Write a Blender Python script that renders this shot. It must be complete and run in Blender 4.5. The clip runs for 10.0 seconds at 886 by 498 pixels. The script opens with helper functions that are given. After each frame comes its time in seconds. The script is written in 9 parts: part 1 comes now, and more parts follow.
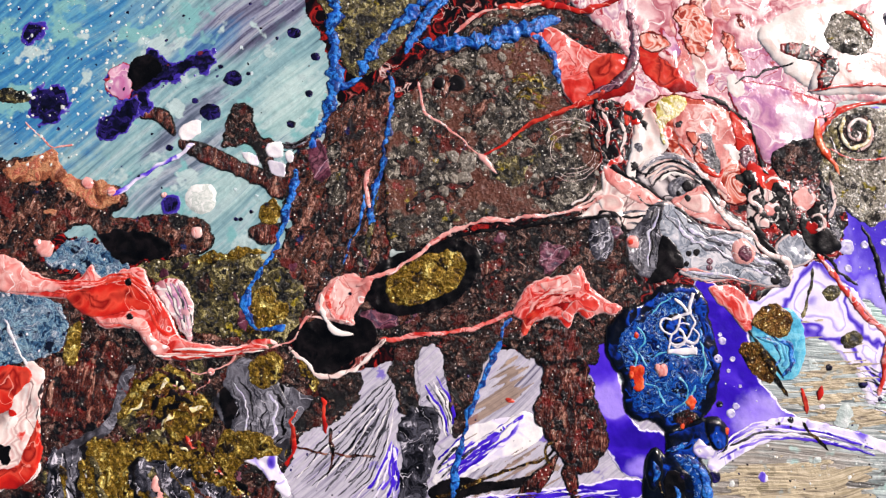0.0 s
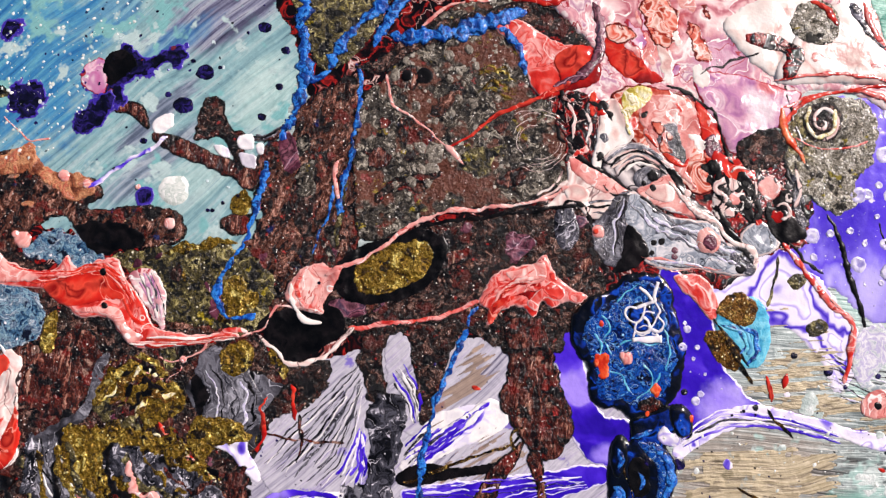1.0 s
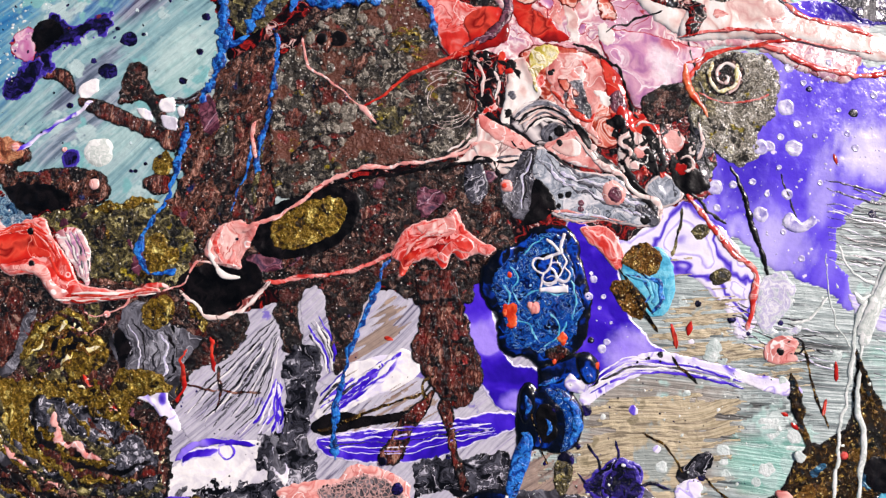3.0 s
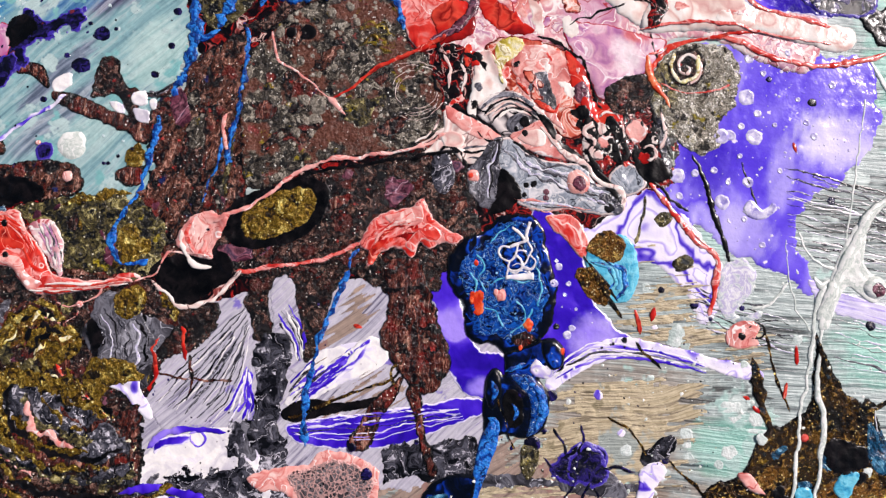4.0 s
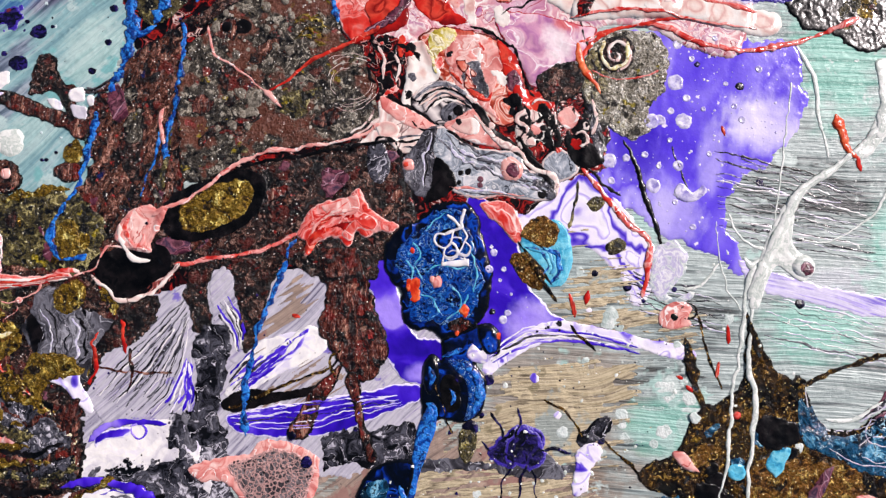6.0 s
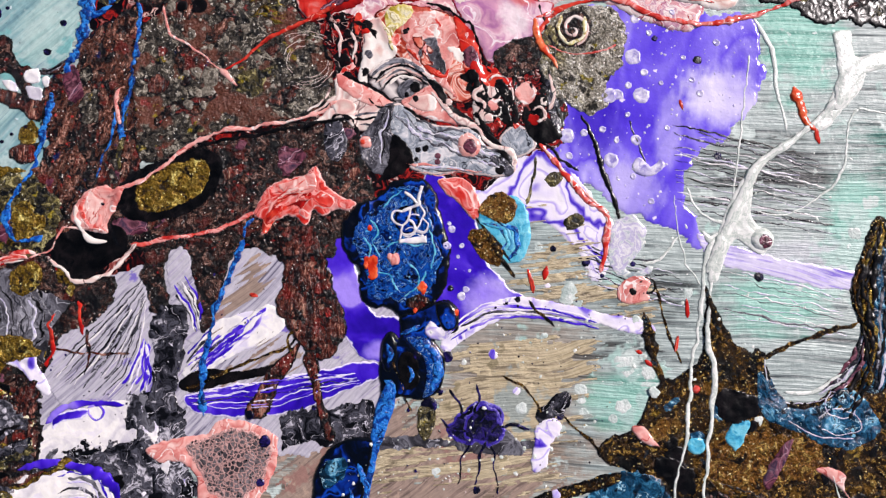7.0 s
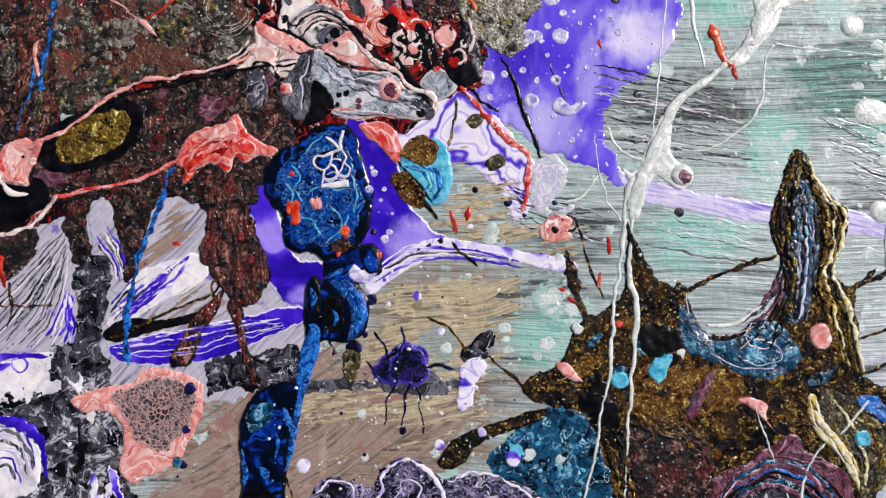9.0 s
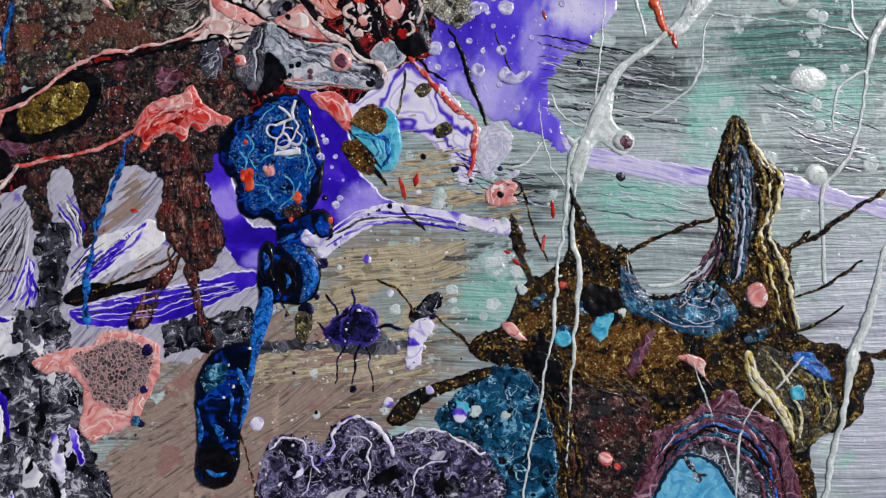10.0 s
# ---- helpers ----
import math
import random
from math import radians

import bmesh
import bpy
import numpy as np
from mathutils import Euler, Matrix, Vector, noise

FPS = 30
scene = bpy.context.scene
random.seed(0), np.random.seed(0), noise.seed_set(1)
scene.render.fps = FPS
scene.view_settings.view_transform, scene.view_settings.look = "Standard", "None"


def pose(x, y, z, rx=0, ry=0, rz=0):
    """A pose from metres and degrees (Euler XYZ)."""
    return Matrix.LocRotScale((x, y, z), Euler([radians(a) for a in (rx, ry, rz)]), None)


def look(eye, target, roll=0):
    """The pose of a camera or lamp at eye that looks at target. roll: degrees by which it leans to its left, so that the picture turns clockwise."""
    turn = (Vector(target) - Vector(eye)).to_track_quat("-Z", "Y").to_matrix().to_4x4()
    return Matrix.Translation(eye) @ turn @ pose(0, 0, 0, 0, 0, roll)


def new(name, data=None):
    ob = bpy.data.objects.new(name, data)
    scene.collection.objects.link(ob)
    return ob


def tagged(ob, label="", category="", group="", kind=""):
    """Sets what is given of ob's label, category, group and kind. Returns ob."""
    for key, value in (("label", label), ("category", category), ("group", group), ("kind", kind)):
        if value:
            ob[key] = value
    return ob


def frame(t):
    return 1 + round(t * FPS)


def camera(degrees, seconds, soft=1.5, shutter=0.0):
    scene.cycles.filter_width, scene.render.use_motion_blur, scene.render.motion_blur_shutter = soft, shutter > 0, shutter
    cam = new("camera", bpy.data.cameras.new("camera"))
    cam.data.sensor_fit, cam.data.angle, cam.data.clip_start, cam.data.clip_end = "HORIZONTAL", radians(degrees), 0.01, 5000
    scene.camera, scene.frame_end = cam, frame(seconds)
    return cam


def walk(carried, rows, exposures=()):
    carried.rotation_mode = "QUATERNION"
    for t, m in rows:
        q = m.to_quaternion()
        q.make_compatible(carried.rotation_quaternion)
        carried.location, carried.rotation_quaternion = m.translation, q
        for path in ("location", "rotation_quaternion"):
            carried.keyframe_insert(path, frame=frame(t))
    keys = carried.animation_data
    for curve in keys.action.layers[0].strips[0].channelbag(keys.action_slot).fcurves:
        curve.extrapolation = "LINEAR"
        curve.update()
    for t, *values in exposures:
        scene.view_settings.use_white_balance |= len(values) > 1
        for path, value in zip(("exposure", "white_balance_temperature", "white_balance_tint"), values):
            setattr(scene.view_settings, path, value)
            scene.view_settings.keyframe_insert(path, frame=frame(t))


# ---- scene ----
# camera and its way over the painting
cam = camera(73.67, 10.0, soft=1.35)
walk(cam, [
    (0, pose(-0.04808, 0.00967, 0.15738, 3.947, 0.057, -2.114)),
    (0.5, pose(-0.04324, 0.00844, 0.15839, 3.919, 0.392, -2.077)),
    (1, pose(-0.03687, 0.00638, 0.15933, 3.939, 0.980, -2.191)),
    (1.5, pose(-0.03157, 0.00350, 0.16044, 4.221, 1.206, -2.343)),
    (2, pose(-0.02555, 0.00025, 0.16132, 4.280, 1.373, -2.462)),
    (2.5, pose(-0.01851, -0.00357, 0.16181, 4.139, 1.585, -2.615)),
    (3, pose(-0.01137, -0.00880, 0.16258, 4.396, 1.774, -2.797)),
    (4.5, pose(-0.00074, -0.01400, 0.16545, 4.802, 1.365, -3.331)),
    (5, pose(0.00246, -0.01447, 0.16584, 4.874, 1.247, -3.585)),
    (5.5, pose(0.00690, -0.01606, 0.16622, 4.976, 1.163, -4.003)),
    (7, pose(0.02359, -0.02603, 0.16437, 4.906, 1.057, -5.062)),
    (7.5, pose(0.02687, -0.02954, 0.16361, 4.976, 1.043, -5.381)),
    (8, pose(0.03086, -0.03374, 0.16229, 4.957, 0.842, -5.798)),
    (8.5, pose(0.03617, -0.03851, 0.16175, 4.822, 0.700, -6.222)),
    (9, pose(0.04149, -0.04355, 0.16308, 4.789, 0.558, -6.569)),
    (9.5, pose(0.04811, -0.04954, 0.16519, 4.785, 0.496, -6.813)),
    (10, pose(0.05468, -0.05556, 0.16741, 4.747, 0.588, -6.966)),
], [(0, 0.04, 6750, 21), (5, -0.05, 6550, 20), (7, -0.1, 6500, 20), (8.5, -0.26, 6400, 17), (9.5, -0.31, 6250, 15), (10, -0.65, 6100, 13)])

# daylight from high on the east side
SUN_HEIGHT, SUN_SIDE = radians(41), radians(62)
world = bpy.data.worlds.new("sky")
scene.world = world
world.use_nodes = True
sky = world.node_tree.nodes.new("ShaderNodeTexSky")
sky.sky_type, sky.sun_disc = "NISHITA", False
sky.sun_elevation, sky.sun_rotation = SUN_HEIGHT, SUN_SIDE
world.node_tree.nodes["Background"].inputs["Strength"].default_value = 0.05
world.node_tree.links.new(sky.outputs[0], world.node_tree.nodes["Background"].inputs["Color"])
lamp = bpy.data.lights.new("sun", "SUN")
lamp.energy, lamp.angle, lamp.color = 5.0, radians(2.5), (1.0, 0.95, 0.9)
sun = new("sun", lamp)
sun.matrix_world = look((math.sin(SUN_SIDE) * math.cos(SUN_HEIGHT), math.cos(SUN_SIDE) * math.cos(SUN_HEIGHT), math.sin(SUN_HEIGHT)), (0, 0, 0))


# ---- materials ----
def rgb(text):
    v = [int(text[i:i + 2], 16) / 255 for i in (0, 2, 4)]
    return tuple(c / 12.92 if c < 0.04045 else ((c + 0.055) / 1.055) ** 2.4 for c in v) + (1.0,)


class Nodes:
    """A small writer of node trees; plain numbers go into the sockets, sockets are linked."""

    def __init__(self, name):
        self.mat = bpy.data.materials.new(name)
        self.mat.use_nodes = True
        self.tree = self.mat.node_tree
        self.bsdf = self.tree.nodes["Principled BSDF"]

    def put(self, socket, value):
        if isinstance(value, bpy.types.NodeSocket):
            self.tree.links.new(value, socket)
        else:
            socket.default_value = value

    def node(self, kind, out=0, ins=None, **fields):
        n = self.tree.nodes.new("ShaderNode" + kind)
        if "operation" in fields:
            n.operation = fields["operation"]
        if "attribute_name" in fields:
            n.attribute_name = fields["attribute_name"]
        for key, value in (ins or {}).items():
            self.put(n.inputs[key], value)
        return n.outputs[out]

    def math(self, op, a, b=0.0, c=0.0):
        return self.node("Math", 0, {0: a, 1: b, 2: c}, operation=op)

    def vec(self, op, a, b):
        return self.node("VectorMath", 0, {0: a, 1: b}, operation=op)

    def scaled(self, a, k):
        n = self.tree.nodes.new("ShaderNodeVectorMath")
        n.operation = "SCALE"
        self.put(n.inputs[0], a)
        self.put(n.inputs["Scale"], k)
        return n.outputs[0]

    def noise(self, p, scale, detail=4.0, rough=0.55, out=0, distortion=0.0):
        return self.node("TexNoise", out, {"Vector": p, "Scale": scale, "Detail": detail, "Roughness": rough, "Distortion": distortion})

    def ramp(self, fac, stops, mode="LINEAR"):
        n = self.tree.nodes.new("ShaderNodeValToRGB")
        r = n.color_ramp
        r.interpolation = mode
        while len(r.elements) < len(stops):
            r.elements.new(0.5)
        for e, (at, col) in zip(r.elements, stops):
            e.position, e.color = at, rgb(col)
        self.put(n.inputs[0], fac)
        return n.outputs[0]

    def step(self, value, low, high):
        n = self.tree.nodes.new("ShaderNodeMapRange")
        n.interpolation_type = "SMOOTHSTEP"
        for i, v in enumerate((value, low, high, 0.0, 1.0)):
            self.put(n.inputs[i], v)
        return n.outputs[0]

    def mix(self, fac, a, b):
        n = self.tree.nodes.new("ShaderNodeMix")
        n.data_type = "RGBA"
        self.put(n.inputs[0], fac)
        self.put(n.inputs[6], a)
        self.put(n.inputs[7], b)
        return n.outputs[2]


def paint(name, stops, size=8.0, warp=1.0, detail=5.0, angle=0.0, stretch=1.0, gloss=0.3, metal=0.0, coat=0.15,
          contrast=0.16, bump=0.25, bump_size=0.8, flecks=(), rims=(), grit=0.0, wash=None, fine=0.5, bend=0.0, coarse=0.5, shine=0.35, follow=0.0, swirl=0.9,
          tints=(), veins=(), net=None, cloud=1.0):
    """Acrylic paint. Sizes in mm. stops: colours of the marbling; stretch, angle: brush marks; flecks: (colour, cell
    mm, share, radius) of specks and painted sparkle;
    rims: (colour, from mm, to mm inside the outline); wash: (colour, mm, share) of cloudy patches; grit: glittering
    grains;
    tints: (stops, x, y, half width, half height, turn, share) of another paint brushed into the wet ground, or of a
    painted highlight; veins: (colour, level, width) of thin marbled lines;
    net: (colour, cell mm, width) of a web between cells; cloud: how broken the edges of the tints are."""
    g = Nodes(name)
    co = g.node("TexCoord", 3)
    mm = g.vec("ADD", g.scaled(co, 1000.0), g.scaled(g.node("CombineXYZ", 0, {0: g.node("ObjectInfo", 5), 1: g.node("ObjectInfo", 5)}), 400.0))
    if bend:
        mm = g.vec("ADD", mm, g.scaled(g.vec("SUBTRACT", g.noise(mm, 1 / 45.0, 1.0, out=1), (0.5, 0.5, 0.5)), bend))
    turned = g.node("Mapping", 0, {"Vector": mm, "Rotation": (0, 0, radians(-angle))})
    p = g.node("Mapping", 0, {"Vector": turned, "Scale": (1.0 / stretch, 1.0, 1.0)})
    w1 = g.scaled(g.vec("SUBTRACT", g.noise(p, 0.6 / size, 2.0, out=1), (0.5, 0.5, 0.5)), 2.6 * size * warp)
    q = g.vec("ADD", p, w1)
    w2 = g.scaled(g.vec("SUBTRACT", g.noise(q, 1.6 / size, 2.0, out=1), (0.5, 0.5, 0.5)), swirl * size * warp)
    q = g.vec("ADD", q, w2)
    f = g.noise(q, 1.0 / size, detail, fine)
    f = g.node("MapRange", 0, {0: f, 1: 0.5 - contrast, 2: 0.5 + contrast, 3: 0.0, 4: 1.0})
    rim = g.node("Attribute", 2, attribute_name="rim")
    band = g.math("PINGPONG", g.math("MULTIPLY_ADD", g.node("Attribute", 2, attribute_name="deep"), follow, f), 1.0) if follow else f
    colour = g.ramp(band, stops)
    if tints:
        world_mm = g.scaled(g.node("NewGeometry", 0), 1000.0)
        streak = g.math("ADD", g.math("MULTIPLY", g.noise(p, 0.5, 4.0, 0.6), 1.1), g.math("MULTIPLY", g.noise(mm, 1 / 7.0, 3.0), 0.9))
    for stops2, x, y, wide, tall, turn, share in tints:
        e = g.node("Mapping", 0, {"Vector": g.vec("SUBTRACT", world_mm, (x, y, 0.0)), "Rotation": (0, 0, radians(-turn))})
        r = g.node("VectorMath", 1, {0: g.vec("MULTIPLY", e, (1.0 / wide, 1.0 / tall, 0.0))}, operation="LENGTH")
        m = g.step(g.math("ADD", g.math("SUBTRACT", 0.8, r), g.math("MULTIPLY", g.math("SUBTRACT", streak, 0.85), cloud)), 0.0, 0.55)
        colour = g.mix(g.math("MULTIPLY", m, share), colour, g.ramp(band, stops2))
    if veins:
        thin = g.noise(q, 0.55 / size, 1.5, 0.4)
        for col, level, width in veins:
            m = g.math("SUBTRACT", 1.0, g.step(g.math("ABSOLUTE", g.math("SUBTRACT", thin, level)), width * 0.45, width))
            colour = g.mix(m, colour, rgb(col))
    for k, (col, wide, share) in enumerate([wash] if isinstance(wash, tuple) else wash or ()):
        m = g.step(g.noise(g.vec("ADD", mm, (31.0 * k, 17.0, 0.0)), 1.0 / wide, 4.0, 0.62), 0.66 - 0.3 * share, 0.71 - 0.3 * share)
        colour = g.mix(m, colour, rgb(col))
    wob = g.math("MULTIPLY_ADD", g.noise(mm, 0.5, 3.0), 1.6, -0.8)
    for col, lo, hi in rims:
        d = g.math("ADD", rim, g.math("MULTIPLY", wob, min(1.0, 0.6 * (hi - lo) + 0.15)))
        inside = g.math("MULTIPLY", g.step(d, lo - 0.12, lo + 0.12), g.math("SUBTRACT", 1.0, g.step(d, hi - 0.15, hi + 0.15)))
        colour = g.mix(inside, colour, rgb(col))
    tops = None
    if net:
        v = g.tree.nodes.new("ShaderNodeTexVoronoi")
        v.feature = "DISTANCE_TO_EDGE"
        g.put(v.inputs["Vector"], g.vec("ADD", mm, g.scaled(g.noise(mm, 0.5, 2.0, out=1), 1.2 * net[1])))
        g.put(v.inputs["Scale"], 1.0 / net[1])
        tops = g.math("SUBTRACT", 1.0, g.step(v.outputs["Distance"], net[2] * 0.5, net[2]))
        colour = g.mix(tops, colour, rgb(net[0]))
    for col, cell, share, radius in flecks:
        v = g.tree.nodes.new("ShaderNodeTexVoronoi")
        g.put(v.inputs["Vector"], g.vec("ADD", mm, g.scaled(g.noise(mm, 1.2, 1.0, out=1), 0.5 * cell)))
        g.put(v.inputs["Scale"], 1.0 / cell)
        sep = g.node("SeparateColor", 0, {0: v.outputs["Color"]})
        sep2 = g.node("SeparateColor", 1, {0: v.outputs["Color"]})
        on = g.math("LESS_THAN", sep, share)
        r = g.math("MULTIPLY", radius, g.math("ADD", 0.35, sep2))
        on = g.math("MULTIPLY", on, g.math("SUBTRACT", 1.0, g.step(v.outputs["Distance"], g.math("MULTIPLY", r, 0.7), r)))
        colour = g.mix(on, colour, rgb(col))
        tops = on if tops is None else g.math("MAXIMUM", tops, on)
    g.put(g.bsdf.inputs["Base Color"], colour)
    rough = g.math("MULTIPLY_ADD", g.noise(mm, 0.4, 3.0), 0.3, gloss - 0.15)
    g.put(g.bsdf.inputs["Roughness"], rough)
    g.put(g.bsdf.inputs["Metallic"], metal)
    g.put(g.bsdf.inputs["Specular IOR Level"], shine)
    g.put(g.bsdf.inputs["Coat Weight"], coat)
    g.put(g.bsdf.inputs["Coat Roughness"], 0.12)
    h = g.math("MULTIPLY", g.noise(mm if stretch < 3 else p, 1.0 / bump_size, 3.0, 0.55), 1.0)
    h = g.math("ADD", h, g.math("MULTIPLY", f, 0.35))
    h = g.math("ADD", h, g.math("MULTIPLY", g.noise(mm, 0.32 / bump_size, 3.0, 0.5), 1.3 * coarse))
    if tops is not None:
        h = g.math("ADD", h, g.math("MULTIPLY", tops, 0.25))
    normal = g.node("Bump", 0, {"Strength": bump, "Distance": 0.0009, "Height": h})
    if grit:
        v = g.tree.nodes.new("ShaderNodeTexVoronoi")
        g.put(v.inputs["Vector"], mm)
        g.put(v.inputs["Scale"], 3.2)
        some = g.math("GREATER_THAN", g.node("SeparateColor", 2, {0: v.outputs["Color"]}), 0.72)
        tilt = g.scaled(g.vec("SUBTRACT", v.outputs["Color"], (0.5, 0.5, 0.5)), g.math("MULTIPLY", some, 1.8 * grit))
        normal = g.node("VectorMath", 0, {0: g.vec("ADD", normal, tilt)}, operation="NORMALIZE")
    g.put(g.bsdf.inputs["Normal"], normal)
    return g.mat


# near-black rims of the crusts and the bronze: edge shade put into the colour
BROWN = paint("brown_crust", [(0, "040202"), (0.3, "100605"), (0.42, "3a1a11"), (0.53, "6c3f2e"), (0.62, "160907"), (0.78, "7c4a3a"), (0.9, "c0907c"), (1, "22100c")], 2.6, 1.5, 5, gloss=0.26, angle=65, stretch=2.2, bump=1.0, bump_size=1.0, coarse=1.0, shine=0.35, coat=0.05, contrast=0.16, fine=0.58,
              # palest flecks, here and on the metallic paints: glitter grains with sparkle painted in
              flecks=[("f4e8de", 0.55, 0.06, 0.36), ("b08a80", 1.1, 0.05, 0.3)], wash=[("060303", 6, 0.36), ("64211a", 10, 0.32), ("94705e", 5, 0.12), ("0a1c50", 7, 0.03), ("a5302a", 3, 0.05)], grit=0.7, rims=[("040303", -0.5, 0.5)])
DARK = paint("dark_crust", [(0, "020101"), (0.36, "070403"), (0.5, "321a13"), (0.6, "070303"), (0.78, "5a392e"), (0.9, "a07c6e"), (1, "0e0806")], 2.6, 1.5, 5, gloss=0.26, bump=1.0, bump_size=1.0, coarse=1.0, shine=0.35, coat=0.05, contrast=0.16, fine=0.58,
             flecks=[("eadcd4", 0.55, 0.06, 0.36), ("8a6a62", 1.0, 0.05, 0.32)], wash=[("020101", 6, 0.4), ("4e1d16", 8, 0.32), ("6e564a", 4, 0.1), ("8c201c", 3, 0.05)], grit=0.7, rims=[("040303", -0.5, 0.5)])
RUST = paint("rust_crust", [(0, "080303"), (0.32, "1e0a07"), (0.48, "5a241a"), (0.6, "160806"), (0.8, "7c4032"), (1, "ac806c")], 2.4, 1.4, 5, gloss=0.26, angle=80, stretch=3.0, bump=1.0, bump_size=1.0, coarse=1.0, shine=0.35, coat=0.05, contrast=0.16, fine=0.58,
             flecks=[("f4e8de", 0.55, 0.05, 0.36)], wash=[("060303", 5, 0.36), ("6a1d15", 7, 0.3), ("8a6a5c", 4, 0.08)], grit=0.7, rims=[("040303", -0.5, 0.5)])
SILVER = paint("silver_crust", [(0, "040303"), (0.3, "12100d"), (0.45, "463f36"), (0.56, "100e0b"), (0.74, "726a5c"), (0.88, "b0a898"), (1, "221f1b")], 3.2, 1.6, 5, gloss=0.26, bump=0.9, bump_size=1.0, coarse=1.0, shine=0.35, coat=0.05, contrast=0.16, fine=0.58,
               flecks=[("a09a8c", 2.1, 0.2, 0.36), ("c0b9aa", 1.1, 0.1, 0.36), ("f6f2ea", 0.55, 0.06, 0.36)], wash=[("060504", 7, 0.2), ("60382a", 13, 0.5), ("7a2f2a", 4, 0.1), ("84721a", 5, 0.09)], grit=0.7, rims=[("040303", -0.5, 0.5)])
OLIVE = paint("olive_crust", [(0, "080806"), (0.32, "1e1c14"), (0.5, "5b5230"), (0.62, "1c1a14"), (0.8, "8a7f4a"), (0.92, "b4aa78"), (1, "12110e")], 3.0, 1.4, 6, gloss=0.26, shine=0.35, coat=0.05,
              bump=0.8, bump_size=0.9, flecks=[("d9d2b4", 0.7, 0.08, 0.36)], wash=[("060605", 6, 0.35), ("8a7a18", 5, 0.1)], grit=0.6, contrast=0.18)
GOLD = paint("gold_paint", [(0, "140d03"), (0.28, "4a350a"), (0.46, "94741e"), (0.58, "55400e"), (0.76, "c2a344"), (0.9, "ece08c"), (1, "5c4510")], 3.0, 1.2, 6, gloss=0.24,
             metal=0.5, bump=1.0, bump_size=0.9, flecks=[("2b2008", 1.3, 0.12, 0.4), ("f4e9a0", 0.7, 0.1, 0.36)], wash=[("1c1206", 5, 0.25)], grit=0.5, coarse=1.4, contrast=0.2, fine=0.6)
BRONZE = paint("bronze_paint", [(0, "030201"), (0.34, "120a02"), (0.5, "442b08"), (0.6, "0a0602"), (0.76, "7a5518"), (0.9, "d8b45c"), (1, "120b03")], 1.8, 1.3, 6, gloss=0.24, shine=0.35, coat=0.05,
               metal=0.45, bump=1.0, bump_size=0.8, flecks=[("ffe7a0", 0.55, 0.13, 0.38), ("d9b054", 1.1, 0.08, 0.3)], wash=[("030201", 8, 0.42), ("6a4a14", 7, 0.25), ("1a2c38", 6, 0.05)], grit=0.9, coarse=1.2, contrast=0.18, fine=0.6, rims=[("040303", -0.5, 0.6)])
BRASS = paint("brass_sheen", [(0, "180d02"), (0.35, "553308"), (0.55, "8e6220"), (0.7, "301c04"), (0.86, "e0ba62"), (1, "3a2305")], 2.0, 1.0, 6, gloss=0.22, metal=0.5, bump=0.9, bump_size=0.6, grit=0.9, coarse=1.2, contrast=0.19, flecks=[("fff0b8", 0.55, 0.12, 0.38)], wash=[("140b02", 5, 0.25)], fine=0.6)
GLITTER = paint("silver_glitter_paint", [(0, "1c1810"), (0.25, "5e5848"), (0.45, "a8a292"), (0.58, "453e2a"), (0.76, "e0dccf"), (1, "86805c")], 2.4, 1.2, 6, gloss=0.24, metal=0.2, bump=0.9, bump_size=0.8, coat=0.05, fine=0.58,
                flecks=[("fbf8f0", 0.7, 0.14, 0.38)], wash=[("1c180e", 5, 0.3), ("8a7c18", 4, 0.12)], grit=0.9, shine=0.5, contrast=0.18,
                tints=[([(0, "14100a"), (0.5, "4a4020"), (0.8, "9a8a30"), (1, "1c160c")], 58, 44, 7, 12, 0, 0.8)])
EMBER = paint("black_red_and_cream_marbled_paint", [(0, "050303"), (0.3, "0c0606"), (0.42, "4a1010"), (0.5, "a8221c"), (0.56, "3a0c0c"), (0.66, "080505"), (0.82, "120808"), (0.9, "9a4a44"), (0.95, "e8cfc6"), (1, "5a1614")], 7.0, 1.3, 2.5,
              gloss=0.16, bump=0.3, fine=0.45, contrast=0.22, veins=[("d8b4aa", 0.42, 0.006)])
IVORY = paint("ivory_paint", [(0, "c99a94"), (0.15, "e3c8be"), (0.4, "efe6dc"), (0.7, "f2ece4"), (0.88, "e8d0c4"), (1, "d5a49c")], 12.0, 1.0, 2, gloss=0.2, bump=0.08, coarse=1.5, fine=0.4, contrast=0.22, follow=0.08)

BLACK = paint("black_paint", [(0, "020202"), (0.5, "090808"), (0.8, "161213"), (1, "050505")], 6.0, 0.8, gloss=0.28, bump=0.08, shine=0.25)
NIGHT = paint("dark_marbled_paint", [(0, "030304"), (0.42, "0c0c0f"), (0.52, "34343c"), (0.58, "101014"), (0.76, "55555f"), (0.84, "131318"), (0.95, "a09ea8"), (1, "d8d5dc")], 5.5, 1.6, 3, gloss=0.2, bump=0.4,
              flecks=[("c9c9d0", 1.0, 0.04, 0.3)], fine=0.48, contrast=0.22, follow=0.05, swirl=0.8, veins=[("dad6e0", 0.53, 0.005)])
SMOKE = paint("smoky_grey_paint", [(0, "141315"), (0.3, "302f34"), (0.5, "4e4d54"), (0.66, "74747c"), (0.75, "38373e"), (1, "9c9ca4")], 8.0, 1.4, 3, gloss=0.2, bump=0.3, bump_size=0.6, fine=0.46, contrast=0.2, follow=0.05, swirl=0.6, veins=[("a8a8b0", 0.46, 0.005)])
